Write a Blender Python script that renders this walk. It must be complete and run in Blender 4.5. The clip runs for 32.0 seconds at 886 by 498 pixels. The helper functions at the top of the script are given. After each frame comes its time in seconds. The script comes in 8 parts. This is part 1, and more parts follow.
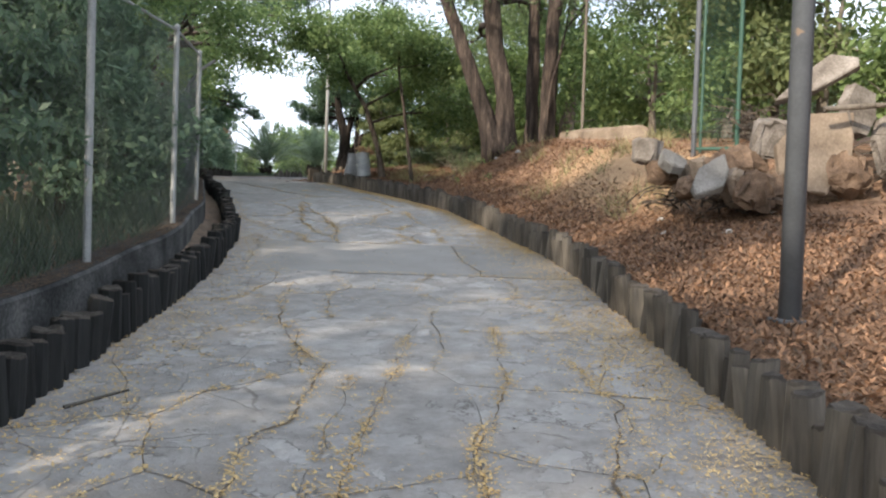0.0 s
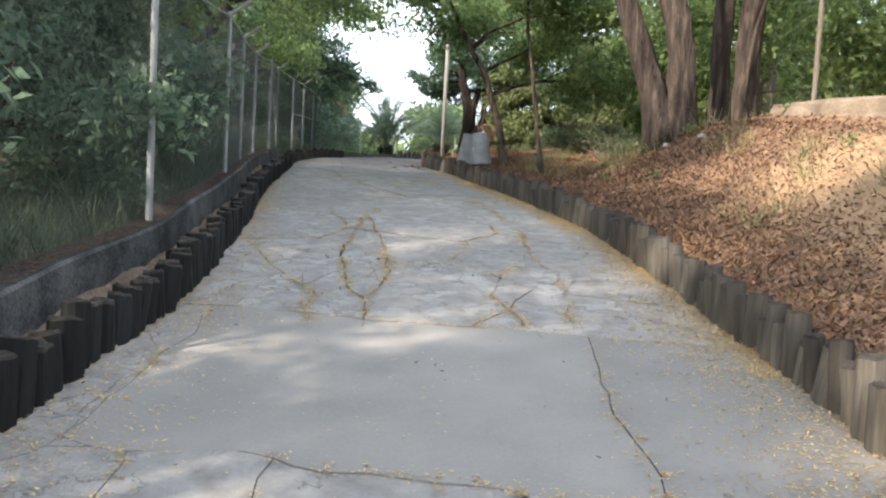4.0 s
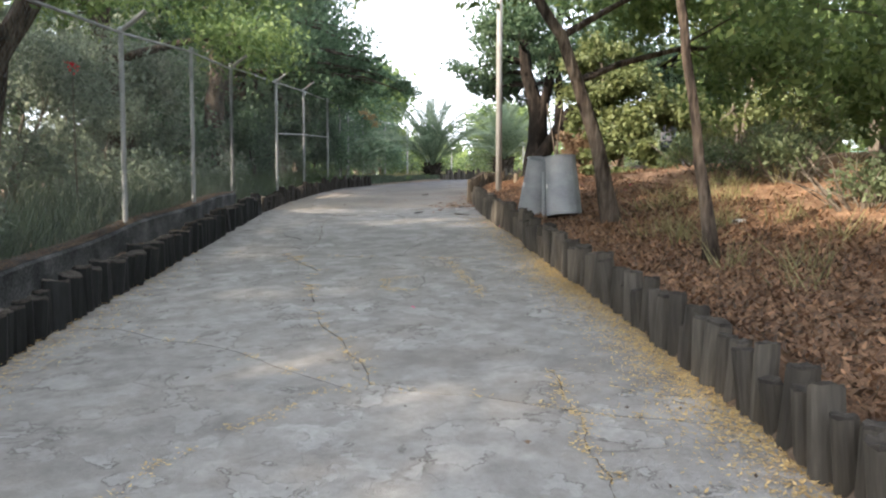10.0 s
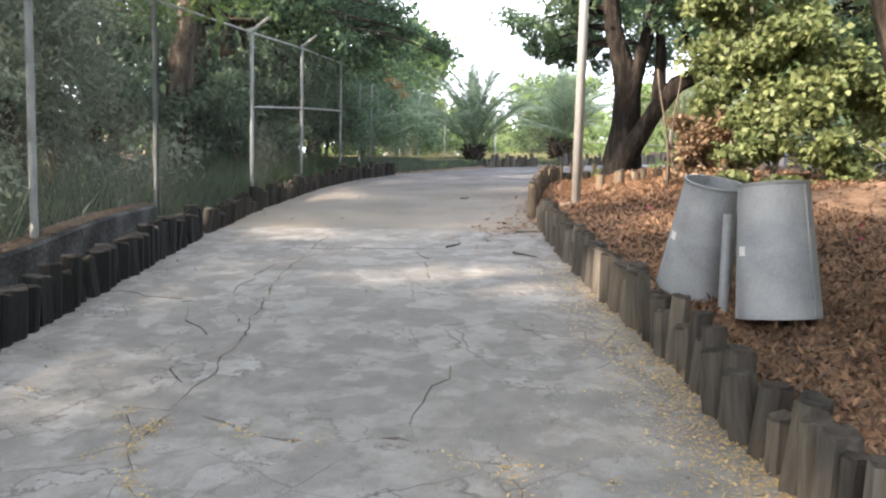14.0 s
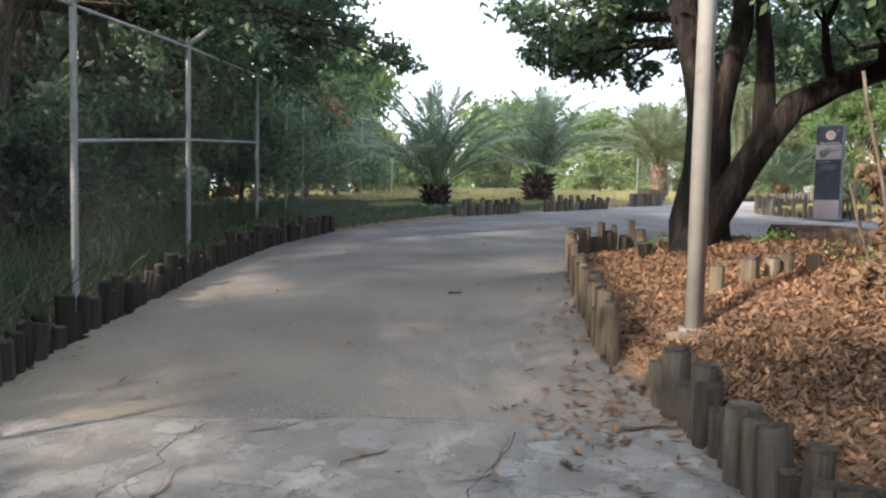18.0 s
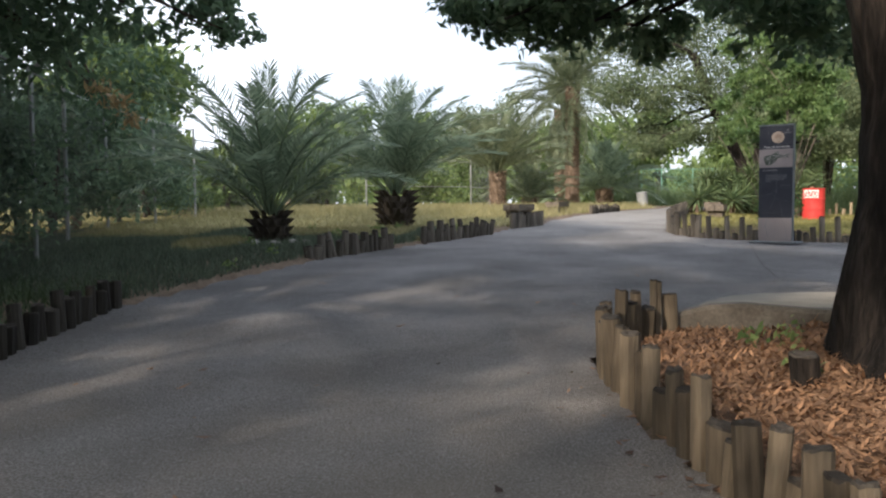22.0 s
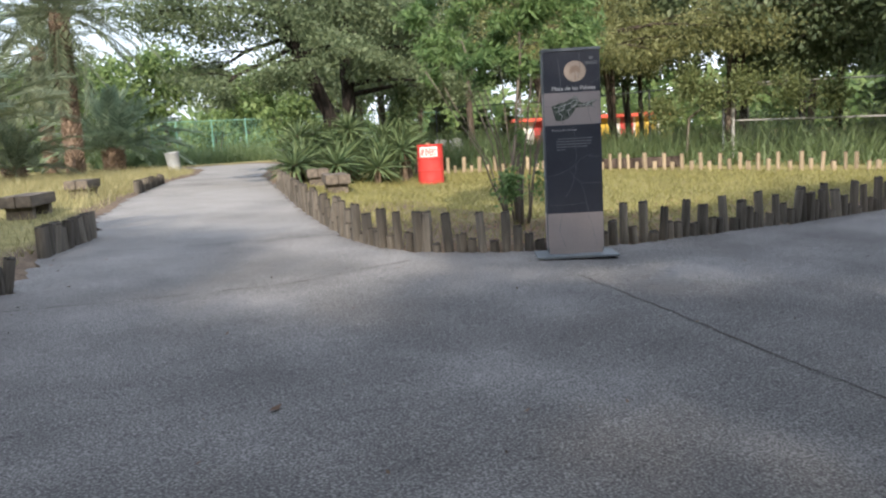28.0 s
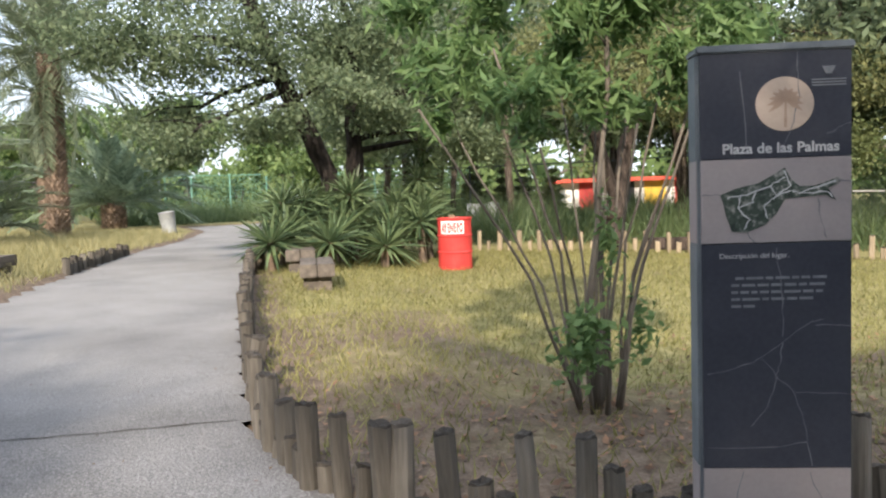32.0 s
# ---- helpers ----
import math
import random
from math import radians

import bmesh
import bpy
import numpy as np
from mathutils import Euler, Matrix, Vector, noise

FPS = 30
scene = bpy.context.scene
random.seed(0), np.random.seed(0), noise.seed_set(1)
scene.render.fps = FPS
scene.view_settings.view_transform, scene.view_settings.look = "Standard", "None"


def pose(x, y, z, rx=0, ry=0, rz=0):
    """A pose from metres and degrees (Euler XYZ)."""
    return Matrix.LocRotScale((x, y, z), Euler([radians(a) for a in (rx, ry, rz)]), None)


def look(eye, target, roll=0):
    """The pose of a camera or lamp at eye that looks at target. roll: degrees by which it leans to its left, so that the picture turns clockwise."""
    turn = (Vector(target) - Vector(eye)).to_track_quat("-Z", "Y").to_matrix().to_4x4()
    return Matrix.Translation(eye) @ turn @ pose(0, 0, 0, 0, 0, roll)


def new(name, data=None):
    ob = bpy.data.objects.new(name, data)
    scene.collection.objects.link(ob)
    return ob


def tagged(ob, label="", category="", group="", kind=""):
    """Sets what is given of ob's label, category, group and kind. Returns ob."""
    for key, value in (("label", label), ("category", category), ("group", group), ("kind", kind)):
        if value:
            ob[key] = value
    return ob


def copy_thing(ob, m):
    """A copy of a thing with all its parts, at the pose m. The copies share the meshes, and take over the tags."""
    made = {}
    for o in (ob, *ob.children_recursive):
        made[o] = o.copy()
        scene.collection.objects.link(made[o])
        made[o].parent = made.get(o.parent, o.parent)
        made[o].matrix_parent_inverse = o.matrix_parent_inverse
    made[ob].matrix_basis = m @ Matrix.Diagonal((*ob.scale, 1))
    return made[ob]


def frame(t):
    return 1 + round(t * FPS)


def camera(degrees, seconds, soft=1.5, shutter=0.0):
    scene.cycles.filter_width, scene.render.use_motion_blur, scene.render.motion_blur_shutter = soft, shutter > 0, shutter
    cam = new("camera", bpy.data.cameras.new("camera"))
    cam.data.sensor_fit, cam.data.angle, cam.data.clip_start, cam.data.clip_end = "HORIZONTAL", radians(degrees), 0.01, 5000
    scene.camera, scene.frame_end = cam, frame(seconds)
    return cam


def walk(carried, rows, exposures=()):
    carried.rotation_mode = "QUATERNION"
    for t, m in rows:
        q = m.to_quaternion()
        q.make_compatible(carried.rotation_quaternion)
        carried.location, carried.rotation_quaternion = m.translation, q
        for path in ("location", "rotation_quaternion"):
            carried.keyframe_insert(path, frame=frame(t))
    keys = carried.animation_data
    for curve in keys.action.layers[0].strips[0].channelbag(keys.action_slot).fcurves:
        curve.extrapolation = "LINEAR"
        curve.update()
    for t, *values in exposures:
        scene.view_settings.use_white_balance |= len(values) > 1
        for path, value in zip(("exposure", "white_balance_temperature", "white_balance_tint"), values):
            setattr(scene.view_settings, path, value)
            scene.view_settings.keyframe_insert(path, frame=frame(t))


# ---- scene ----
cam = camera(58.5, 32.0, soft=2.2)
METRES, EYE, TILT, LEAN, TURN = 42.0, 1.47, 0.0, 0.0, 0.0
ROWS = [
    (0.0, 0.0, 0.0, 0.0, 0.06, -1.65, -1.92),
    (0.5, 0.002, 0.0171, 0.0033, 0.9, -1.79, -2.49),
    (1.0, 0.0009, 0.0311, 0.0053, 2.66, -3.1, -2.79),
    (1.5, 0.0014, 0.0473, 0.0077, 2.78, -3.05, -2.8),
    (2.0, -0.0007, 0.0625, 0.0094, 4.33, -1.98, -3.03),
    (2.5, -0.0009, 0.0789, 0.0109, 7.99, -2.17, -2.49),
    (3.0, -0.0015, 0.0948, 0.0121, 10.96, -2.9, -2.91),
    (3.5, 0.0002, 0.1112, 0.0134, 10.84, -3.43, -2.97),
    (5.5, 0.0019, 0.1806, 0.0196, 8.99, -4.14, -3.35),
    (6.0, -0.0017, 0.1975, 0.0231, 11.74, 0.78, -3.22),
    (6.5, -0.0028, 0.2125, 0.0236, 11.01, -0.86, -2.39),
    (7.0, -0.0076, 0.2295, 0.0266, 11.77, -1.76, -1.99),
    (7.5, -0.0109, 0.246, 0.0283, 11.43, -2.24, -1.71),
    (8.0, -0.0157, 0.2631, 0.0296, 14.2, -2.51, -1.02),
    (8.5, -0.0187, 0.2785, 0.0312, 14.55, -2.22, -0.23),
    (9.0, -0.0225, 0.2965, 0.0334, 14.94, -2.54, -0.51),
    (9.5, -0.0251, 0.3109, 0.0358, 15.07, -3.01, -0.24),
    (10.0, -0.0293, 0.3284, 0.0379, 15.69, -3.74, -0.05),
    (10.5, -0.0328, 0.3418, 0.0397, 14.77, -5.7, -0.09),
    (11.0, -0.0371, 0.3593, 0.0422, 17.46, -3.96, -0.6),
    (11.5, -0.0414, 0.3732, 0.0437, 17.06, -4.98, -0.58),
    (12.0, -0.0458, 0.3903, 0.0452, 18.34, -2.48, -1.78),
    (12.5, -0.051, 0.4046, 0.0464, 15.6, -3.7, -2.0),
    (13.0, -0.0565, 0.4212, 0.0478, 20.09, -2.67, -1.54),
    (13.5, -0.062, 0.4363, 0.0492, 17.1, -6.32, 0.23),
    (14.0, -0.0671, 0.4512, 0.0507, 18.5, -5.86, -1.43),
    (14.5, -0.0726, 0.4644, 0.052, 18.0, -6.55, -1.11),
    (16.5, -0.0963, 0.5245, 0.057, 14.78, -7.34, -1.25),
    (17.0, -0.102, 0.539, 0.0586, 14.51, -5.67, -1.58),
    (17.5, -0.1097, 0.5529, 0.06, 14.7, -3.15, -1.79),
    (18.0, -0.1155, 0.567, 0.0616, 13.93, -3.92, -1.24),
    (18.5, -0.1232, 0.5801, 0.0629, 13.51, -4.11, -1.09),
    (19.0, -0.1286, 0.593, 0.0639, 11.97, -3.1, -0.52),
    (19.5, -0.1354, 0.6066, 0.0647, 10.66, -2.96, -0.7),
    (20.0, -0.1403, 0.6193, 0.0659, 7.94, -2.58, -0.15),
    (20.5, -0.146, 0.6338, 0.0664, 7.61, -1.93, -0.32),
    (21.0, -0.1505, 0.6473, 0.0668, 5.95, -2.69, -0.2),
    (21.5, -0.1551, 0.6626, 0.0678, 4.67, -3.21, -0.14),
    (22.0, -0.1589, 0.6764, 0.0693, -0.56, -3.26, 0.39),
    (22.5, -0.1616, 0.6922, 0.0702, -1.06, -0.76, -0.16),
    (23.0, -0.1633, 0.7064, 0.0708, -7.49, -1.69, -0.09),
    (23.5, -0.1631, 0.7224, 0.0723, -14.13, -3.46, 0.12),
    (24.0, -0.1646, 0.7369, 0.0733, -16.68, -4.64, 0.58),
    (24.5, -0.1657, 0.7527, 0.0746, -16.96, -4.7, 0.39),
    (25.0, -0.1679, 0.7679, 0.0758, -18.15, -4.52, -0.57),
    (25.5, -0.1659, 0.7835, 0.0771, -21.13, -4.71, -0.39),
    (26.0, -0.1668, 0.7983, 0.0781, -23.46, -4.97, 0.47),
    (26.5, -0.164, 0.8129, 0.0795, -27.99, -5.42, 1.12),
    (28.5, -0.1503, 0.8685, 0.0814, -37.5, -8.12, 2.75),
    (29.0, -0.1433, 0.8821, 0.0827, -37.59, -7.31, 1.71),
    (29.5, -0.1369, 0.8946, 0.0845, -38.14, -4.12, 2.09),
    (30.0, -0.1275, 0.9066, 0.0856, -38.71, -0.39, 1.43),
    (30.5, -0.1203, 0.9168, 0.0857, -39.1, -0.91, 1.89),
    (31.0, -0.1092, 0.9256, 0.0862, -35.31, -1.79, 1.87),
    (31.5, -0.1, 0.9329, 0.0866, -35.5, -3.52, 1.83),
    (32.0, -0.0886, 0.9381, 0.0871, -33.77, -3.87, 1.92),
]
walk(cam, [(t, pose(0, 0, EYE, TILT, LEAN, TURN) @ pose(METRES * x, METRES * y, METRES * z, 90 + pitch, roll, yaw)) for t, x, y, z, yaw, pitch, roll in ROWS],
     exposures=[(0.0, 0.92, 5900, 11), (3.0, 1.25, 5900, 11), (6.0, 1.42, 6050, 11), (9.0, 1.52, 6100, 12), (11.0, 1.77, 6150, 13), (13.0, 2.04, 6150, 14), (14.5, 2.1, 6150, 15), (17.0, 1.74, 6000, 13), (19.0, 0.95, 5950, 13), (20.0, 0.74, 6000, 13), (21.0, 0.68, 6050, 13), (22.0, 0.62, 6050, 13), (23.0, 0.24, 6050, 11), (24.0, 0.22, 6250, 13), (25.0, -0.08, 6150, 13), (26.0, -0.15, 6050, 12), (27.5, 0.5, 5950, 12), (29.0, 1.28, 5700, 11), (30.5, 0.98, 5780, 12), (32.0, 0.9, 5900, 12)])

# ---- light ----
SUN_FROM = Vector((-0.65, -0.76, 0)).normalized()
SUN_ELEVATION = radians(30)
world = bpy.data.worlds.new("sky")
scene.world = world
world.use_nodes = True
wn, wl = world.node_tree.nodes, world.node_tree.links
sky = wn.new("ShaderNodeTexSky")
sky.sky_type = "NISHITA"
sky.sun_disc = False
sky.sun_elevation = SUN_ELEVATION
sky.sun_rotation = math.atan2(SUN_FROM.x, SUN_FROM.y)
sky.dust_density = 4.0
sky.air_density = 1.0
wn["Background"].inputs["Strength"].default_value = 0.14
haze = wn.new("ShaderNodeMix")
haze.data_type = "RGBA"
clouds = wn.new("ShaderNodeTexNoise")
clouds.inputs["Scale"].default_value, clouds.inputs["Detail"].default_value, clouds.inputs["Distortion"].default_value = 2.6, 5, 0.6
cover = wn.new("ShaderNodeMapRange")
cover.inputs["From Min"].default_value, cover.inputs["From Max"].default_value = 0.42, 0.62
cover.inputs["To Min"].default_value, cover.inputs["To Max"].default_value = 0.46, 0.9
wl.new(clouds.outputs["Fac"], cover.inputs["Value"])
wl.new(cover.outputs["Result"], haze.inputs["Factor"])
haze.inputs["B"].default_value = (8.6, 8.9, 9.2, 1)
wl.new(sky.outputs["Color"], haze.inputs["A"])
wl.new(haze.outputs["Result"], wn["Background"].inputs["Color"])
sun_data = bpy.data.lights.new("sun", "SUN")
sun_data.energy = 4.5
sun_data.angle = radians(1.5)
sun_data.color = (1.0, 0.84, 0.63)
sun = new("sun", sun_data)
sun.matrix_world = look((0, 0, 60), Vector((0, 0, 60)) - SUN_FROM * math.cos(SUN_ELEVATION) - Vector((0, 0, math.sin(SUN_ELEVATION))))


# ---- materials ----
def ramp(nodes, stops):
    r = nodes.new("ShaderNodeValToRGB")
    el = r.color_ramp.elements
    while len(el) < len(stops):
        el.new(0.5)
    for e, (p, c) in zip(el, stops):
        e.position, e.color = p, (*c, 1)
    return r


def surface(name, stops, scale=4.0, fine=40.0, rough=0.85, bump=0.3, metallic=0.0, vary=0.0, stretch=(1, 1, 1), speck=None, amount=0.35, depth=0.02):
    """Two scales of noise through a colour ramp, with bump; vary: brightness differs from piece to piece; speck: (colour, scale, threshold)."""
    m = bpy.data.materials.new(name)
    m.use_nodes = True
    n, l = m.node_tree.nodes, m.node_tree.links
    b = n["Principled BSDF"]
    b.inputs["Roughness"].default_value = rough
    b.inputs["Metallic"].default_value = metallic
    b.inputs["Specular IOR Level"].default_value = 0.25
    tc = n.new("ShaderNodeTexCoord")
    mp = n.new("ShaderNodeMapping")
    mp.inputs["Scale"].default_value = stretch
    info = n.new("ShaderNodeObjectInfo")
    shift = n.new("ShaderNodeVectorMath")
    shift.operation = "ADD"
    mul = n.new("ShaderNodeMath")
    mul.operation = "MULTIPLY"
    mul.inputs[1].default_value = 37.0 if vary else 0.0
    l.new(info.outputs["Random"], mul.inputs[0])
    l.new(tc.outputs["Object"], shift.inputs[0])
    l.new(mul.outputs[0], shift.inputs[1])
    l.new(shift.outputs[0], mp.inputs["Vector"])
    big, small = n.new("ShaderNodeTexNoise"), n.new("ShaderNodeTexNoise")
    big.inputs["Scale"].default_value, big.inputs["Detail"].default_value = scale, 6
    small.inputs["Scale"].default_value, small.inputs["Detail"].default_value = fine, 4
    for t in (big, small):
        l.new(mp.outputs[0], t.inputs["Vector"])
    mix = n.new("ShaderNodeMix")
    mix.inputs["Factor"].default_value = amount
    l.new(big.outputs["Fac"], mix.inputs["A"])
    l.new(small.outputs["Fac"], mix.inputs["B"])
    r = ramp(n, stops)
    l.new(mix.outputs["Result"], r.inputs["Fac"])
    colour = r.outputs["Color"]
    if speck:
        sp = n.new("ShaderNodeTexNoise")
        sp.inputs["Scale"].default_value, sp.inputs["Detail"].default_value = speck[1], 5
        l.new(mp.outputs[0], sp.inputs["Vector"])
        cut = ramp(n, [(speck[2], (0, 0, 0)), (speck[2] + 0.06, (1, 1, 1))])
        l.new(sp.outputs["Fac"], cut.inputs["Fac"])
        mx = n.new("ShaderNodeMix")
        mx.data_type = "RGBA"
        l.new(cut.outputs["Color"], mx.inputs["Factor"])
        l.new(colour, mx.inputs["A"])
        mx.inputs["B"].default_value = (*speck[0], 1)
        colour = mx.outputs["Result"]
    if vary:
        hv = n.new("ShaderNodeHueSaturation")
        mr = n.new("ShaderNodeMapRange")
        mr.inputs["To Min"].default_value, mr.inputs["To Max"].default_value = 1 - vary, 1 + vary
        l.new(info.outputs["Random"], mr.inputs["Value"])
        l.new(mr.outputs["Result"], hv.inputs["Value"])
        l.new(colour, hv.inputs["Color"])
        colour = hv.outputs["Color"]
    l.new(colour, b.inputs["Base Color"])
    if bump:
        bp = n.new("ShaderNodeBump")
        bp.inputs["Strength"].default_value, bp.inputs["Distance"].default_value = bump, depth
        l.new(mix.outputs["Result"], bp.inputs["Height"])
        l.new(bp.outputs["Normal"], b.inputs["Normal"])
    return m


def leaf_surface(name, dark, light, through_light=0.35, rough=0.55, odd=None):
    """Leaves: colour differs leaf by leaf and clump by clump; some light passes through."""
    m = bpy.data.materials.new(name)
    m.use_nodes = True
    n, l = m.node_tree.nodes, m.node_tree.links
    b = n["Principled BSDF"]
    b.inputs["Roughness"].default_value = rough
    b.inputs["Specular IOR Level"].default_value = 0.35
    geo = n.new("ShaderNodeNewGeometry")
    tc = n.new("ShaderNodeTexCoord")
    ns = n.new("ShaderNodeTexNoise")
    ns.inputs["Scale"].default_value, ns.inputs["Detail"].default_value = 0.9, 3
    l.new(tc.outputs["Object"], ns.inputs["Vector"])
    mix = n.new("ShaderNodeMix")
    mix.inputs["Factor"].default_value = 0.5
    l.new(geo.outputs["Random Per Island"], mix.inputs["A"])
    l.new(ns.outputs["Fac"], mix.inputs["B"])
    stops = [(0.2, dark), (0.8, light)]
    if odd:
        stops += [(0.9, light), (0.95, odd)]
    r = ramp(n, stops)
    l.new(mix.outputs["Result"], r.inputs["Fac"])
    l.new(r.outputs["Color"], b.inputs["Base Color"])
    tr = n.new("ShaderNodeBsdfTranslucent")
    l.new(r.outputs["Color"], tr.inputs["Color"])
    ms = n.new("ShaderNodeMixShader")
    ms.inputs["Fac"].default_value = through_light
    l.new(b.outputs["BSDF"], ms.inputs[1])
    l.new(tr.outputs["BSDF"], ms.inputs[2])
    l.new(ms.outputs["Shader"], n["Material Output"].inputs["Surface"])
    return m




def concrete_surface():
    """Worn concrete: fractal mottling, scaled-off patches with sharp edges, dark stains and hair cracks."""
    m = bpy.data.materials.new("old_concrete")
    m.use_nodes = True
    n, l = m.node_tree.nodes, m.node_tree.links
    b = n["Principled BSDF"]
    b.inputs["Roughness"].default_value = 0.9
    b.inputs["Specular IOR Level"].default_value = 0.25
    tc = n.new("ShaderNodeTexCoord")

    def noisy(scale, detail=6, rough=0.6, vec=None, bend=0.0):
        t = n.new("ShaderNodeTexNoise")
        t.inputs["Scale"].default_value, t.inputs["Detail"].default_value, t.inputs["Roughness"].default_value, t.inputs["Distortion"].default_value = scale, detail, rough, bend
        l.new(vec or tc.outputs["Object"], t.inputs["Vector"])
        return t

    def blend(fac, a, c):
        mx = n.new("ShaderNodeMix")
        mx.data_type = "RGBA"
        l.new(fac, mx.inputs["Factor"])
        l.new(a, mx.inputs["A"])
        if isinstance(c, tuple):
            mx.inputs["B"].default_value = (*c, 1)
        else:
            l.new(c, mx.inputs["B"])
        return mx.outputs["Result"]

    base = ramp(n, [(0.32, (0.20, 0.188, 0.175)), (0.5, (0.27, 0.256, 0.24)), (0.66, (0.345, 0.33, 0.31))])
    l.new(noisy(5, 9, 0.72).outputs["Fac"], base.inputs["Fac"])
    skin = ramp(n, [(0.4, (0.31, 0.299, 0.285)), (0.62, (0.375, 0.363, 0.347))])
    l.new(noisy(22, 5, 0.6).outputs["Fac"], skin.inputs["Fac"])
    flaked = ramp(n, [(0.548, (0, 0, 0)), (0.558, (1, 1, 1))])
    sheet = noisy(3.1, 9, 0.6, bend=0.25).outputs["Fac"]
    l.new(sheet, flaked.inputs["Fac"])
    # Dark line on flake edges: broken rim and its shadow, in the colour
    lip = ramp(n, [(0.528, (0, 0, 0)), (0.546, (1, 1, 1)), (0.554, (0, 0, 0))])
    l.new(sheet, lip.inputs["Fac"])
    broken = ramp(n, [(0.46, (0, 0, 0)), (0.55, (0.8, 0.8, 0.8))])
    l.new(noisy(2.2, 4, 0.6).outputs["Fac"], broken.inputs["Fac"])
    zone = ramp(n, [(0.42, (0.4, 0.4, 0.4)), (0.58, (1, 1, 1))])
    l.new(noisy(0.55, 4, 0.6, bend=0.5).outputs["Fac"], zone.inputs["Fac"])
    worn = n.new("ShaderNodeMath")
    worn.operation = "MULTIPLY"
    l.new(flaked.outputs["Color"], worn.inputs[0])
    l.new(zone.outputs["Color"], worn.inputs[1])
    colour = blend(worn.outputs[0], base.outputs["Color"], skin.outputs["Color"])
    stain = ramp(n, [(0.56, (0, 0, 0)), (0.72, (0.6, 0.6, 0.6))])
    l.new(noisy(0.9, 5, 0.6).outputs["Fac"], stain.inputs["Fac"])
    colour = blend(stain.outputs["Color"], colour, (0.20, 0.175, 0.15))
    bent = n.new("ShaderNodeMix")
    bent.data_type = "VECTOR"
    bent.inputs["Factor"].default_value = 0.12
    l.new(tc.outputs["Object"], bent.inputs["A"])
    l.new(noisy(2.5, 5, 0.6).outputs["Color"], bent.inputs["B"])
    vor = n.new("ShaderNodeTexVoronoi")
    vor.feature = "DISTANCE_TO_EDGE"
    vor.inputs["Scale"].default_value = 2.1
    l.new(bent.outputs["Result"], vor.inputs["Vector"])
    hair = ramp(n, [(0.004, (1, 1, 1)), (0.012, (0, 0, 0))])
    l.new(vor.outputs["Distance"], hair.inputs["Fac"])
    where = ramp(n, [(0.5, (0, 0, 0)), (0.6, (0.6, 0.6, 0.6))])
    l.new(noisy(0.7, 3).outputs["Fac"], where.inputs["Fac"])
    cut_mask = n.new("ShaderNodeMath")
    cut_mask.operation = "MULTIPLY"
    l.new(hair.outputs["Color"], cut_mask.inputs[0])
    l.new(where.outputs["Color"], cut_mask.inputs[1])
    colour = blend(cut_mask.outputs[0], colour, (0.07, 0.06, 0.05))
    lip_mask = n.new("ShaderNodeMath")
    lip_mask.operation = "MULTIPLY"
    l.new(lip.outputs["Color"], lip_mask.inputs[0])
    l.new(broken.outputs["Color"], lip_mask.inputs[1])
    colour = blend(lip_mask.outputs[0], colour, (0.085, 0.075, 0.065))
    hv = n.new("ShaderNodeHueSaturation")
    info, mr = n.new("ShaderNodeObjectInfo"), n.new("ShaderNodeMapRange")
    mr.inputs["To Min"].default_value, mr.inputs["To Max"].default_value = 0.93, 1.07
    l.new(info.outputs["Random"], mr.inputs["Value"])
    l.new(mr.outputs["Result"], hv.inputs["Value"])
    l.new(colour, hv.inputs["Color"])
    l.new(hv.outputs["Color"], b.inputs["Base Color"])
    add = n.new("ShaderNodeMath")
    add.operation = "MULTIPLY_ADD"
    l.new(worn.outputs[0], add.inputs[0])
    add.inputs[1].default_value = 0.5
    l.new(noisy(40, 6, 0.7).outputs["Fac"], add.inputs[2])
    bp = n.new("ShaderNodeBump")
    bp.inputs["Strength"].default_value, bp.inputs["Distance"].default_value = 0.8, 0.016
    l.new(add.outputs[0], bp.inputs["Height"])
    l.new(bp.outputs["Normal"], b.inputs["Normal"])
    return m


CONCRETE = concrete_surface()
PATCH = surface("newer_concrete", [(0.3, (0.2, 0.188, 0.172)), (0.7, (0.275, 0.26, 0.24))], 2.0, 60, 0.9, 0.12, vary=0.06)
CRACK_DARK = surface("open_crack", [(0.35, (0.05, 0.041, 0.033)), (0.6, (0.15, 0.118, 0.083))], 6, 50, 0.95, 0.5)
CRACK_FILL = surface("crack_dirt", [(0.35, (0.10, 0.085, 0.07)), (0.55, (0.20, 0.15, 0.09)), (0.68, (0.42, 0.28, 0.10))], 2.2, 50, 0.95, 0.5)
ASPHALT = surface("worn_asphalt", [(0.34, (0.042, 0.04, 0.04)), (0.5, (0.12, 0.116, 0.115)), (0.64, (0.265, 0.258, 0.254))], 0.9, 85, 0.9, 1.0, amount=0.68)


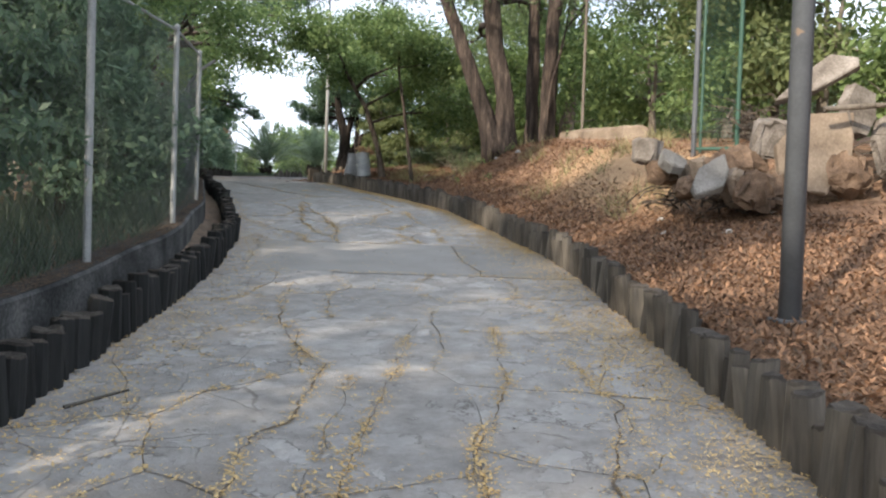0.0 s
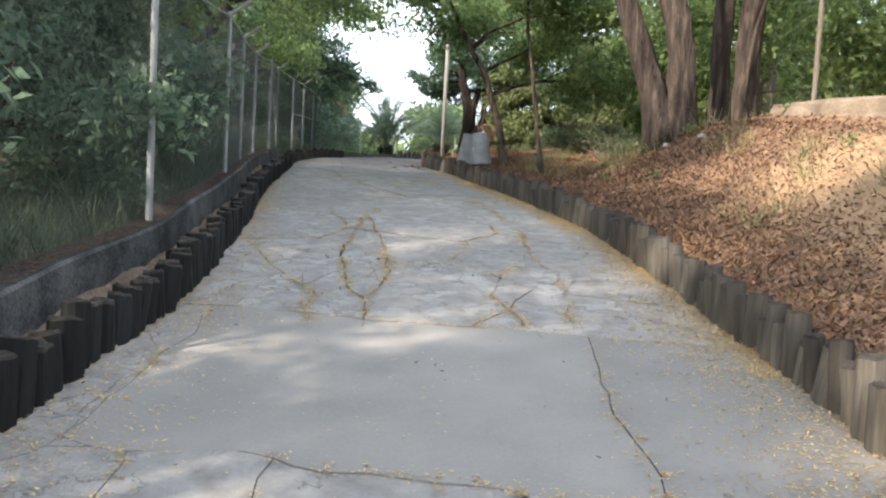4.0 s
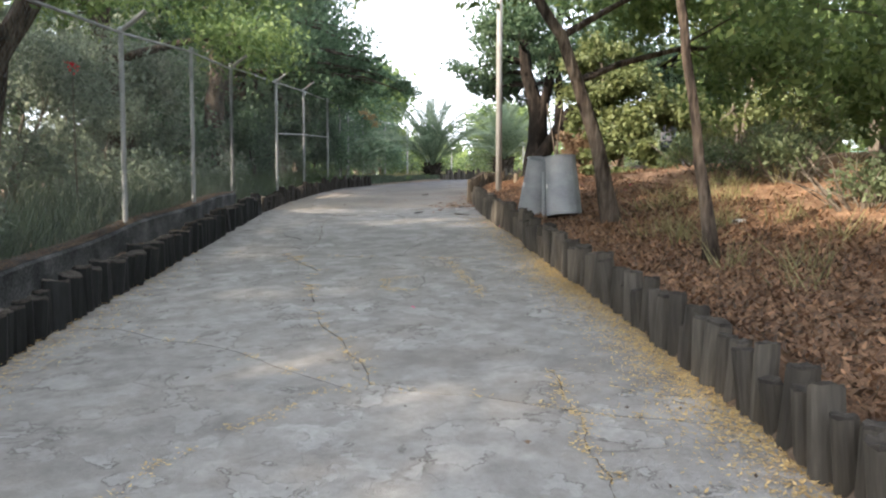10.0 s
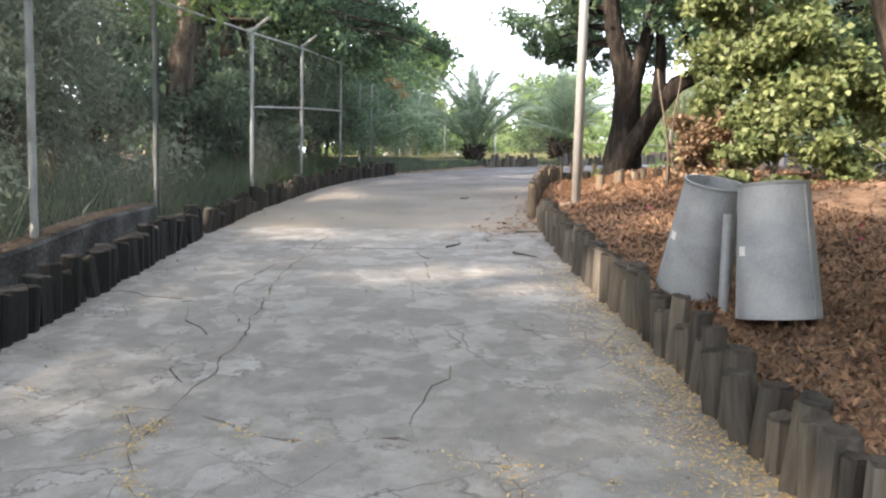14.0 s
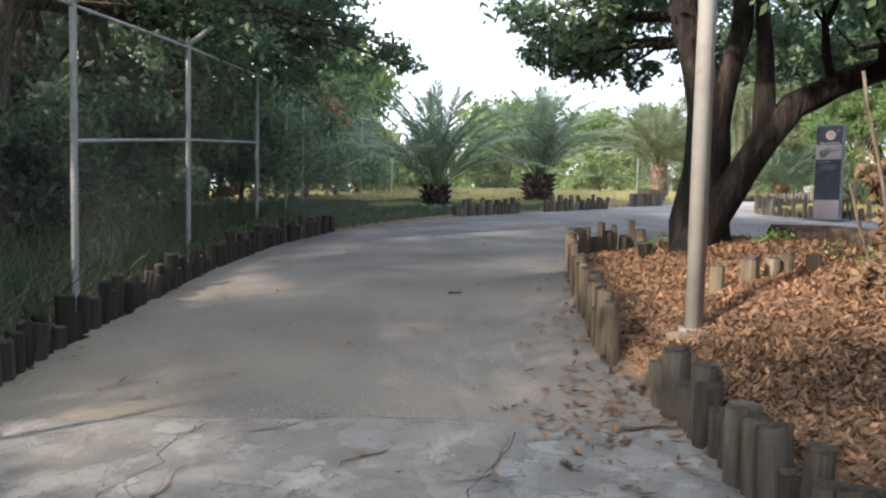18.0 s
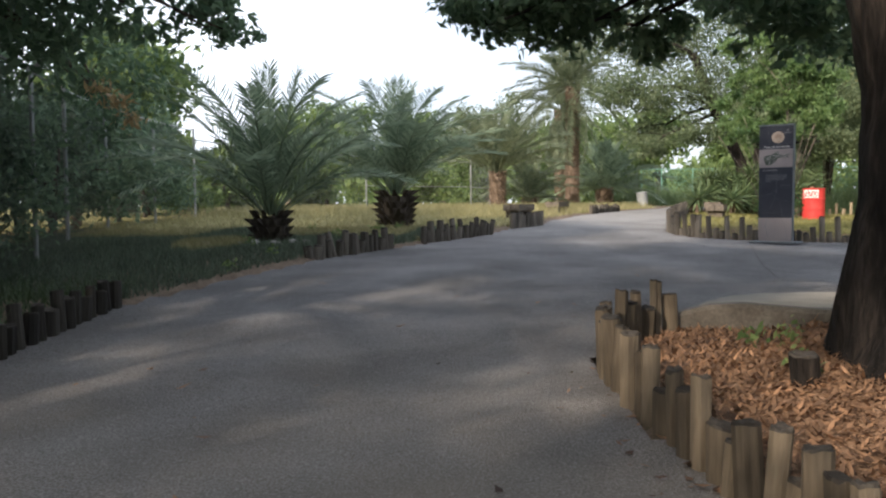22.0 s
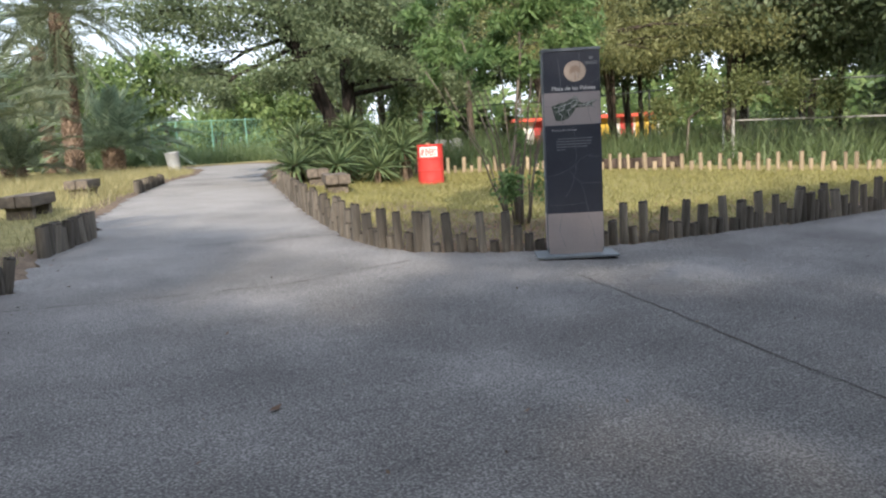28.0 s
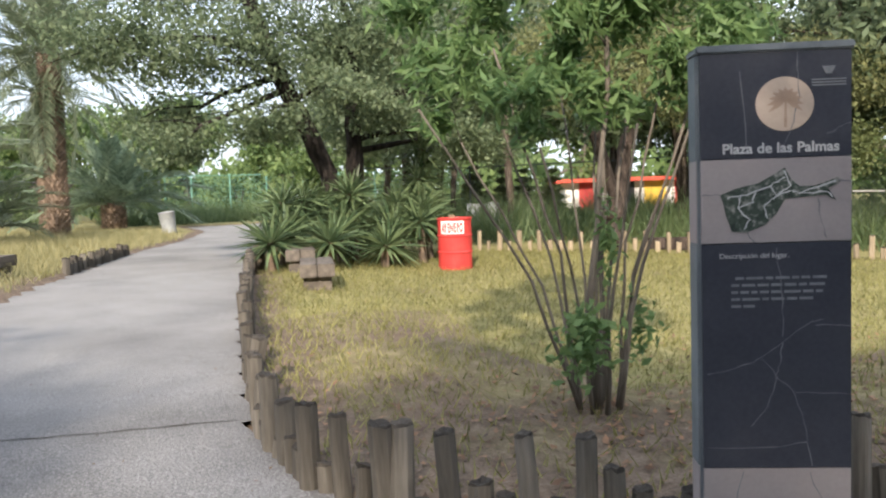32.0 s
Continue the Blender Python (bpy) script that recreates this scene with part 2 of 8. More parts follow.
def add_wear_or_light(m, colour, y_full, y_none, amount, scale=0.8, flaked=False):
    """Tint over a stretch of the paving for wear, dust or painted-in sunlight, soft or in sharp-edged flakes."""
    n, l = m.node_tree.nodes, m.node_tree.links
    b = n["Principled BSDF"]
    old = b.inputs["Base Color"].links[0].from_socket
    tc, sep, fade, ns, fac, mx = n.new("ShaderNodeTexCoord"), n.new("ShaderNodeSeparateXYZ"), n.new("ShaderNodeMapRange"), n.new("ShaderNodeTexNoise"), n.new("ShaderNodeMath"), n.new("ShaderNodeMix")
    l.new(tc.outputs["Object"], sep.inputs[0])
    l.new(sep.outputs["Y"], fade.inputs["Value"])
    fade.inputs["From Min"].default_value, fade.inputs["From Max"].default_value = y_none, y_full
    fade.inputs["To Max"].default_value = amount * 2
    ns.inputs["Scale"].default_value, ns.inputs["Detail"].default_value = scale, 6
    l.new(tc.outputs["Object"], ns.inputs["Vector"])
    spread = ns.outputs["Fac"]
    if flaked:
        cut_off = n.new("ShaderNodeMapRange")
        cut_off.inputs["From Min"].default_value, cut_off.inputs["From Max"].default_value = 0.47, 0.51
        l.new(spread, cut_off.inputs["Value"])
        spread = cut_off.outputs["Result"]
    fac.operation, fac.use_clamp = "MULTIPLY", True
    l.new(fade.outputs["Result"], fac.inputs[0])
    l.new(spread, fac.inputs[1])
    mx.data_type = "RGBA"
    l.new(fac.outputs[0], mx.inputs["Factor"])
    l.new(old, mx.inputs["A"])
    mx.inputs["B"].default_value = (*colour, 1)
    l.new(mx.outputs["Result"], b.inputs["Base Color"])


# Grey tint, strongest over the last metres of concrete
add_wear_or_light(CONCRETE, (0.19, 0.178, 0.163), 26.0, 20.5, 0.4)
add_wear_or_light(CONCRETE, (0.15, 0.14, 0.129), 24.0, 14.0, 0.24, 3.2, True)
# Tan dust, with the warm sun and haze on this stretch in the tint
add_wear_or_light(ASPHALT, (0.30, 0.255, 0.2), 27.0, 36.0, 0.65)
# Pale tint: sunlight on the far path, put into the asphalt colour
add_wear_or_light(ASPHALT, (0.345, 0.33, 0.312), 49.0, 40.0, 0.45)
PALE_SLAB = surface("pale_concrete", [(0.3, (0.18, 0.165, 0.142)), (0.7, (0.29, 0.266, 0.228))], 2.5, 60, 0.9, 0.3, speck=((0.18, 0.17, 0.15), 3.0, 0.62))
WALL_CONCRETE = surface("stained_wall_concrete", [(0.36, (0.018, 0.019, 0.019)), (0.5, (0.058, 0.059, 0.058)), (0.68, (0.155, 0.152, 0.145))], 2.5, 40, 0.95, 0.5)
LOG_BLACK = surface("blackened_wood", [(0.3, (0.008, 0.0085, 0.0085)), (0.6, (0.021, 0.0215, 0.021)), (0.8, (0.05, 0.047, 0.041))], 6, 60, 0.9, 0.6, vary=0.3, stretch=(1, 1, 0.12))
LOG_DARK = surface("weathered_dark_wood", [(0.3, (0.036, 0.032, 0.028)), (0.55, (0.098, 0.087, 0.072)), (0.8, (0.195, 0.172, 0.14))], 7, 60, 0.9, 0.7, vary=0.35, stretch=(1, 1, 0.1))
LOG_END = surface("dark_end_grain", [(0.3, (0.018, 0.016, 0.014)), (0.55, (0.05, 0.043, 0.036)), (0.8, (0.115, 0.1, 0.08))], 14, 80, 0.95, 0.7, vary=0.3)
# Verge logs: dark wood, darkened further for the shade of the trees
LOG_SHADED = surface("shade_dark_wood", [(0.3, (0.014, 0.0125, 0.011)), (0.55, (0.037, 0.033, 0.028)), (0.8, (0.085, 0.075, 0.06))], 7, 60, 0.9, 0.7, vary=0.35, stretch=(1, 1, 0.1))
LOG_TAN = surface("weathered_tan_wood", [(0.3, (0.055, 0.043, 0.032)), (0.55, (0.135, 0.108, 0.076)), (0.8, (0.23, 0.185, 0.13))], 7, 60, 0.9, 0.7, vary=0.3, stretch=(1, 1, 0.1))
LOG_GREY = surface("weathered_grey_wood", [(0.3, (0.042, 0.037, 0.031)), (0.55, (0.115, 0.102, 0.085)), (0.8, (0.215, 0.192, 0.163))], 7, 60, 0.9, 0.7, vary=0.3, stretch=(1, 1, 0.1))
LOG_PALE = surface("pale_wood", [(0.3, (0.17, 0.135, 0.09)), (0.7, (0.34, 0.275, 0.19))], 7, 60, 0.9, 0.5, vary=0.25, stretch=(1, 1, 0.1))
PLANK = surface("weathered_sleeper_wood", [(0.3, (0.05, 0.042, 0.036)), (0.55, (0.13, 0.11, 0.09)), (0.8, (0.24, 0.2, 0.16))], 9, 80, 0.9, 0.7, stretch=(1, 0.08, 1))
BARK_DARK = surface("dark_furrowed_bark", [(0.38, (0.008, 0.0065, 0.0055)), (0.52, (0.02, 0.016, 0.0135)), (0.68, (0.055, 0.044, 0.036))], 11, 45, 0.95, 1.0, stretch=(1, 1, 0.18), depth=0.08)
BARK = surface("rough_bark", [(0.38, (0.022, 0.017, 0.014)), (0.5, (0.075, 0.058, 0.045)), (0.65, (0.17, 0.14, 0.11))], 11, 45, 0.95, 1.0, stretch=(1, 1, 0.18), depth=0.08)
BARK_RED = surface("reddish_bark", [(0.36, (0.018, 0.014, 0.012)), (0.52, (0.055, 0.042, 0.034)), (0.7, (0.14, 0.105, 0.084))], 11, 45, 0.95, 1.0, stretch=(1, 1, 0.14), depth=0.08)
BARK_GREY = surface("grey_bark", [(0.3, (0.08, 0.068, 0.055)), (0.7, (0.21, 0.18, 0.145))], 6, 30, 0.95, 0.8, stretch=(1, 1, 0.2), depth=0.08)
PALM_BARK = surface("palm_trunk", [(0.3, (0.06, 0.045, 0.034)), (0.55, (0.19, 0.14, 0.102)), (0.8, (0.35, 0.265, 0.2))], 9, 50, 0.95, 1.0)
PALM_DARK = surface("dark_palm_trunk", [(0.3, (0.02, 0.017, 0.014)), (0.6, (0.06, 0.05, 0.04)), (0.8, (0.12, 0.1, 0.08))], 9, 50, 0.95, 1.0)
LEAF_DEEP = leaf_surface("deep_green_leaves", (0.056, 0.1, 0.06), (0.185, 0.272, 0.152), 0.5)
LEAF_BLUE = leaf_surface("blue_green_leaves", (0.075, 0.122, 0.084), (0.225, 0.312, 0.195), 0.55)
LEAF_MID = leaf_surface("mid_green_leaves", (0.065, 0.115, 0.038), (0.25, 0.33, 0.12), 0.5, odd=(0.30, 0.26, 0.06))
LEAF_OLIVE = leaf_surface("olive_leaves", (0.068, 0.098, 0.05), (0.22, 0.27, 0.145), 0.5, odd=(0.28, 0.25, 0.11))
# Grey green leaves, with lens haze lightened into their colour
LEAF_GREY = leaf_surface("hazed_grey_green_leaves", (0.105, 0.135, 0.095), (0.3, 0.35, 0.265), 0.5)
LEAF_YELLOW = leaf_surface("yellow_green_leaves", (0.08, 0.108, 0.04), (0.238, 0.268, 0.112), 0.45)
LEAF_WARM = leaf_surface("warm_feathery_leaves", (0.10, 0.115, 0.045), (0.30, 0.305, 0.13), 0.5, odd=(0.36, 0.24, 0.08))
LEAF_BRIGHT = leaf_surface("bright_green_leaves", (0.075, 0.14, 0.05), (0.22, 0.32, 0.12), 0.5)
PETAL_RED = leaf_surface("red_flowers", (0.45, 0.01, 0.015), (0.65, 0.03, 0.05), 0.3, 0.6)
LEAF_TAN = leaf_surface("dry_tan_leaves", (0.24, 0.16, 0.07), (0.48, 0.35, 0.18), 0.3)
LEAF_DRY = leaf_surface("dry_brush", (0.10, 0.065, 0.04), (0.26, 0.18, 0.11), 0.2)
LEAF_PINE = leaf_surface("feathery_green", (0.055, 0.09, 0.042), (0.17, 0.215, 0.095), 0.4)
PALM_LEAF = leaf_surface("palm_fronds", (0.085, 0.128, 0.08), (0.29, 0.36, 0.235), 0.4, 0.5)
PALM_LEAF_WARM = leaf_surface("warm_palm_fronds", (0.08, 0.105, 0.06), (0.24, 0.275, 0.17), 0.35, 0.5)
YUCCA_LEAF = leaf_surface("yucca_leaves", (0.045, 0.08, 0.038), (0.2, 0.255, 0.12), 0.3, 0.4)
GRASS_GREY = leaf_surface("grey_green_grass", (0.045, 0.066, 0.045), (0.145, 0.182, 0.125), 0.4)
# Weeds by the far fence: dark green, with the tree shade painted in
GRASS_SHADED = leaf_surface("shade_green_weeds", (0.03, 0.05, 0.025), (0.10, 0.14, 0.065), 0.35)
GRASS_LAWN = leaf_surface("lawn_grass", (0.12, 0.122, 0.045), (0.35, 0.325, 0.12), 0.45)
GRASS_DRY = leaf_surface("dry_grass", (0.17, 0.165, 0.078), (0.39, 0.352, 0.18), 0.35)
GRASS_LUSH = leaf_surface("lush_grass", (0.07, 0.11, 0.045), (0.20, 0.26, 0.12), 0.45)
LITTER = leaf_surface("brown_leaf_litter", (0.045, 0.027, 0.018), (0.335, 0.19, 0.105), 0.1, 0.8)
LITTER_DARK = leaf_surface("dark_crumbs", (0.035, 0.024, 0.017), (0.17, 0.115, 0.075), 0.1, 0.8)
CHAFF = leaf_surface("yellow_flower_chaff", (0.37, 0.24, 0.09), (0.66, 0.49, 0.235), 0.1, 0.8)
PETAL = leaf_surface("pink_petals", (0.5, 0.03, 0.12), (0.7, 0.08, 0.25), 0.2, 0.6)
GALV = surface("galvanised_steel", [(0.3, (0.25, 0.262, 0.275)), (0.7, (0.42, 0.435, 0.45))], 6, 60, 0.62, 0.05, metallic=0.3)
GALV_OLD = surface("dull_fence_steel", [(0.3, (0.22, 0.23, 0.23)), (0.7, (0.38, 0.39, 0.39))], 5, 60, 0.6, 0.1, metallic=0.4)
WIRE = surface("fence_wire", [(0.3, (0.09, 0.10, 0.10)), (0.7, (0.17, 0.18, 0.18))], 8, 60, 0.6, 0.0, metallic=0.4)
GREEN_DARK = surface("dark_green_paint", [(0.3, (0.025, 0.06, 0.042)), (0.7, (0.05, 0.10, 0.075))], 4, 50, 0.6, 0.05)
GREEN_PAINT = surface("green_fence_paint", [(0.3, (0.12, 0.26, 0.20)), (0.7, (0.22, 0.40, 0.32))], 4, 50, 0.6, 0.05)
POLE_PAINT = surface("grey_pole_paint", [(0.3, (0.062, 0.067, 0.074)), (0.7, (0.105, 0.112, 0.122))], 4, 50, 0.5, 0.08, speck=((0.20, 0.15, 0.11), 9, 0.68))
POLE_LIGHT = surface("pale_pole_paint", [(0.3, (0.2, 0.195, 0.185)), (0.7, (0.31, 0.3, 0.285))], 4, 50, 0.5, 0.08, speck=((0.25, 0.2, 0.15), 9, 0.68))
DRUM_RED = surface("red_drum_paint", [(0.3, (0.40, 0.03, 0.028)), (0.7, (0.52, 0.06, 0.05))], 5, 60, 0.45, 0.05, speck=((0.3, 0.06, 0.04), 14, 0.68))
WHITE_PAINT = surface("white_paint", [(0.3, (0.70, 0.69, 0.66)), (0.7, (0.82, 0.81, 0.78))], 6, 60, 0.6, 0.05)
RED_PAINT = surface("red_letter_paint", [(0.3, (0.40, 0.05, 0.05)), (0.7, (0.5, 0.07, 0.06))], 6, 60, 0.6, 0.0)
SIGN_DARK = surface("dark_blue_grey_panel", [(0.3, (0.034, 0.037, 0.050)), (0.7, (0.055, 0.058, 0.072))], 3, 60, 0.35, 0.03)
SIGN_BEIGE = surface("pinkish_beige_panel", [(0.3, (0.27, 0.235, 0.235)), (0.7, (0.34, 0.30, 0.295))], 3, 60, 0.4, 0.05)
SIGN_EDGE = surface("sign_metal_edge", [(0.3, (0.10, 0.115, 0.13)), (0.7, (0.19, 0.21, 0.225))], 5, 60, 0.5, 0.05)
SIGN_DISC = surface("peach_disc", [(0.3, (0.42, 0.33, 0.26)), (0.7, (0.52, 0.42, 0.34))], 4, 60, 0.5, 0.0)
SIGN_BROWN = surface("brown_print", [(0.3, (0.30, 0.21, 0.155)), (0.7, (0.4, 0.295, 0.225))], 8, 60, 0.5, 0.0)
SIGN_MAP = surface("map_print", [(0.35, (0.02, 0.028, 0.024)), (0.53, (0.06, 0.078, 0.062)), (0.66, (0.3, 0.29, 0.27))], 30, 90, 0.5, 0.0)
SIGN_WHITE = surface("white_print", [(0.3, (0.40, 0.40, 0.40)), (0.7, (0.5, 0.5, 0.5))], 8, 60, 0.5, 0.0)
SIGN_GREY = surface("grey_print", [(0.3, (0.13, 0.137, 0.15)), (0.7, (0.22, 0.23, 0.245))], 20, 90, 0.5, 0.0)
CRACK_GREY = surface("crack_in_panel", [(0.3, (0.10, 0.105, 0.12)), (0.7, (0.19, 0.195, 0.205))], 12, 90, 0.6, 0.0)
RUBBLE = surface("broken_concrete", [(0.3, (0.06, 0.05, 0.042)), (0.5, (0.15, 0.13, 0.11)), (0.72, (0.30, 0.27, 0.24))], 4, 40, 0.95, 0.8)
KERB_STONE = surface("stained_kerb_concrete", [(0.3, (0.05, 0.044, 0.037)), (0.52, (0.125, 0.11, 0.092)), (0.72, (0.22, 0.2, 0.17))], 3, 40, 0.95, 0.8)
SLAB_GREY = surface("grey_broken_concrete", [(0.3, (0.10, 0.092, 0.082)), (0.52, (0.20, 0.188, 0.17)), (0.72, (0.31, 0.297, 0.278))], 3, 40, 0.95, 0.8)
STONE = surface("pale_stone", [(0.3, (0.26, 0.25, 0.23)), (0.7, (0.52, 0.50, 0.47))], 5, 50, 0.9, 0.4)
ROOF_RED = surface("red_roof", [(0.3, (0.45, 0.07, 0.04)), (0.7, (0.58, 0.11, 0.07))], 3, 40, 0.7, 0.1)
WALL_YELLOW = surface("yellow_wall", [(0.3, (0.65, 0.42, 0.05)), (0.7, (0.75, 0.52, 0.10))], 3, 40, 0.8, 0.1)
JOINT_DIRT = surface("dirty_joint", [(0.35, (0.025, 0.022, 0.019)), (0.65, (0.075, 0.067, 0.058))], 8, 60, 0.95, 0.5)
DARK_GLASS = surface("dark_opening", [(0.3, (0.02, 0.02, 0.022)), (0.7, (0.04, 0.04, 0.045))], 3, 40, 0.3, 0.0)
RUBBLE_TAN = surface("tan_stained_concrete", [(0.3, (0.10, 0.075, 0.055)), (0.52, (0.2, 0.158, 0.118)), (0.72, (0.31, 0.25, 0.19))], 3, 40, 0.95, 0.7)
EARTH = surface("broken_earth", [(0.3, (0.055, 0.036, 0.024)), (0.52, (0.14, 0.095, 0.064)), (0.72, (0.25, 0.175, 0.12))], 6, 45, 0.95, 1.0, depth=0.05)
RUST = surface("rusty_tin", [(0.3, (0.16, 0.09, 0.05)), (0.7, (0.34, 0.24, 0.16))], 12, 60, 0.8, 0.2)


def ground_surface():
    """Soil, with grass, bare sand and leaf litter where the zone says so."""
    m = bpy.data.materials.new("park_ground")
    m.use_nodes = True
    n, l = m.node_tree.nodes, m.node_tree.links
    b = n["Principled BSDF"]
    b.inputs["Roughness"].default_value = 0.95
    b.inputs["Specular IOR Level"].default_value = 0.1
    tc, at = n.new("ShaderNodeTexCoord"), n.new("ShaderNodeAttribute")
    at.attribute_name = "zone"
    sep = n.new("ShaderNodeSeparateColor")
    l.new(at.outputs["Color"], sep.inputs["Color"])
    noises = []
    for sc in (0.8, 7.0, 45.0):
        t = n.new("ShaderNodeTexNoise")
        t.inputs["Scale"].default_value, t.inputs["Detail"].default_value = sc, 6
        l.new(tc.outputs["Object"], t.inputs["Vector"])
        noises.append(t.outputs["Fac"])
    mix = n.new("ShaderNodeMix")
    mix.inputs["Factor"].default_value = 0.5
    l.new(noises[1], mix.inputs["A"])
    l.new(noises[2], mix.inputs["B"])
    soil = ramp(n, [(0.3, (0.075, 0.056, 0.042)), (0.55, (0.165, 0.125, 0.092)), (0.75, (0.27, 0.215, 0.165))])
    grass = ramp(n, [(0.3, (0.12, 0.115, 0.045)), (0.5, (0.23, 0.205, 0.085)), (0.7, (0.36, 0.31, 0.16))])
    sand = ramp(n, [(0.3, (0.26, 0.17, 0.10)), (0.6, (0.38, 0.26, 0.155)), (0.75, (0.46, 0.33, 0.21))])
    litter = ramp(n, [(0.32, (0.065, 0.038, 0.026)), (0.5, (0.21, 0.13, 0.083)), (0.68, (0.39, 0.26, 0.17))])
    for r in (soil, grass, sand, litter):
        l.new(mix.outputs["Result"], r.inputs["Fac"])
    colour = soil.outputs["Color"]
    for key, r in (("Blue", litter), ("Green", sand), ("Red", grass)):
        add = n.new("ShaderNodeMath")
        add.operation = "MULTIPLY_ADD"
        l.new(noises[0], add.inputs[0])
        add.inputs[1].default_value = 1.2
        l.new(sep.outputs[key], add.inputs[2])
        mr = n.new("ShaderNodeMapRange")
        mr.inputs["From Min"].default_value, mr.inputs["From Max"].default_value = 0.85, 1.25
        l.new(add.outputs[0], mr.inputs["Value"])
        mx = n.new("ShaderNodeMix")
        mx.data_type = "RGBA"
        l.new(mr.outputs["Result"], mx.inputs["Factor"])
        l.new(colour, mx.inputs["A"])
        l.new(r.outputs["Color"], mx.inputs["B"])
        colour = mx.outputs["Result"]
    l.new(colour, b.inputs["Base Color"])
    bp = n.new("ShaderNodeBump")
    bp.inputs["Strength"].default_value, bp.inputs["Distance"].default_value = 0.8, 0.04
    l.new(mix.outputs["Result"], bp.inputs["Height"])
    l.new(bp.outputs["Normal"], b.inputs["Normal"])
    return m


GROUND = ground_surface()


# ---- mesh tools ----
class Geo:
    """Collects vertices and faces of one mesh."""

    def __init__(self):
        self.v, self.f = [], []

    def add(self, verts, faces):
        k = len(self.v)
        self.v += [tuple(p) for p in verts]
        self.f += [tuple(i + k for i in f) for f in faces]
        return self

    def tube(self, points, radii, sides=8, cap=True, wobble=0.0, rng=None, ridge=0.0):
        pts = [Vector(p) for p in points]
        if not hasattr(radii, "__len__"):
            radii = [radii] * len(pts)
        verts, faces = [], []
        ref = None
        for i, p in enumerate(pts):
            d = (pts[min(i + 1, len(pts) - 1)] - pts[max(i - 1, 0)]).normalized()
            if ref is None:
                ref = Vector((1, 0, 0)) if abs(d.x) < 0.8 else Vector((0, 1, 0))
            a = d.cross(ref).normalized()
            b = d.cross(a).normalized()
            for s in range(sides):
                w = 2 * math.pi * s / sides
                r = radii[i] * (1 + (rng.uniform(-wobble, wobble) if rng else 0))
                if ridge:
                    r *= 1 + ridge * noise.noise((2.2 * math.cos(w), 2.2 * math.sin(w), 0.9 * p.z + p.x)) + 0.5 * ridge * noise.noise((5 * math.cos(w), 5 * math.sin(w), 2.5 * p.z))
                verts.append(p + a * (r * math.cos(w)) + b * (r * math.sin(w)))
        for i in range(len(pts) - 1):
            for s in range(sides):
                t = (s + 1) % sides
                faces.append((i * sides + s, i * sides + t, (i + 1) * sides + t, (i + 1) * sides + s))
        if cap:
            faces.append(tuple(reversed(range(sides))))
            faces.append(tuple(range((len(pts) - 1) * sides, len(pts) * sides)))
        return self.add(verts, faces)

    def box(self, c, size, m=None, bevel=0.0):
        bm = bmesh.new()
        bmesh.ops.create_cube(bm, size=1.0)
        bmesh.ops.scale(bm, vec=size, verts=bm.verts)
        if bevel:
            bmesh.ops.bevel(bm, geom=list(bm.edges), offset=bevel, segments=2, affect="EDGES")
        t = Matrix.Translation(c) @ (m if m else Matrix())
        bmesh.ops.transform(bm, matrix=t, verts=bm.verts)
        bm.verts.index_update()
        self.add([v.co[:] for v in bm.verts], [[v.index for v in f.verts] for f in bm.faces])
        bm.free()
        return self

    def lathe(self, profile, sides=24, m=None):
        verts, faces = [], []
        for r, z in profile:
            for s in range(sides):
                w = 2 * math.pi * s / sides
                p = Vector((r * math.cos(w), r * math.sin(w), z))
                verts.append(m @ p if m else p)
        for i in range(len(profile) - 1):
            for s in range(sides):
                t = (s + 1) % sides
                faces.append((i * sides + s, i * sides + t, (i + 1) * sides + t, (i + 1) * sides + s))
        faces.append(tuple(reversed(range(sides))))
        faces.append(tuple(range((len(profile) - 1) * sides, len(profile) * sides)))
        return self.add(verts, faces)

    def mesh(self, name, material, smooth=False):
        me = bpy.data.meshes.new(name)
        me.from_pydata(self.v, [], self.f)
        me.materials.append(material)
        if smooth:
            me.polygons.foreach_set("use_smooth", [True] * len(me.polygons))
        me.update()
        return me


def quad_mesh(name, verts, material):
    """A mesh of loose four-cornered leaves: verts has the shape (n, 4, 3)."""
    n = len(verts)
    me = bpy.data.meshes.new(name)
    me.vertices.add(4 * n)
    me.vertices.foreach_set("co", np.ascontiguousarray(verts, dtype=np.float32).ravel())
    me.loops.add(4 * n)
    me.loops.foreach_set("vertex_index", np.arange(4 * n, dtype=np.int32))
    me.polygons.add(n)
    me.polygons.foreach_set("loop_start", np.arange(0, 4 * n, 4, dtype=np.int32))
    me.polygons.foreach_set("loop_total", np.full(n, 4, dtype=np.int32))
    me.materials.append(material)
    me.update(calc_edges=True)
    return me


def thing(name, m, label, category, group="", kind=""):
    ob = new(name)
    ob.empty_display_size = 0.2
    ob.matrix_basis = m if isinstance(m, Matrix) else Matrix.Translation(m)
    return tagged(ob, label, category, group, kind)


def part(name, geo, material, parent, label="", m=None, smooth=False):
    me = geo.mesh(name, material, smooth) if isinstance(geo, Geo) else geo
    ob = new(name, me)
    ob.parent = parent
    if m is not None:
        ob.matrix_basis = m
    return tagged(ob, label)


def single(name, me, label, category, group="", kind="", m=None):
    ob = new(name, me)
    if m is not None:
        ob.matrix_basis = m
    return tagged(ob, label, category, group, kind)


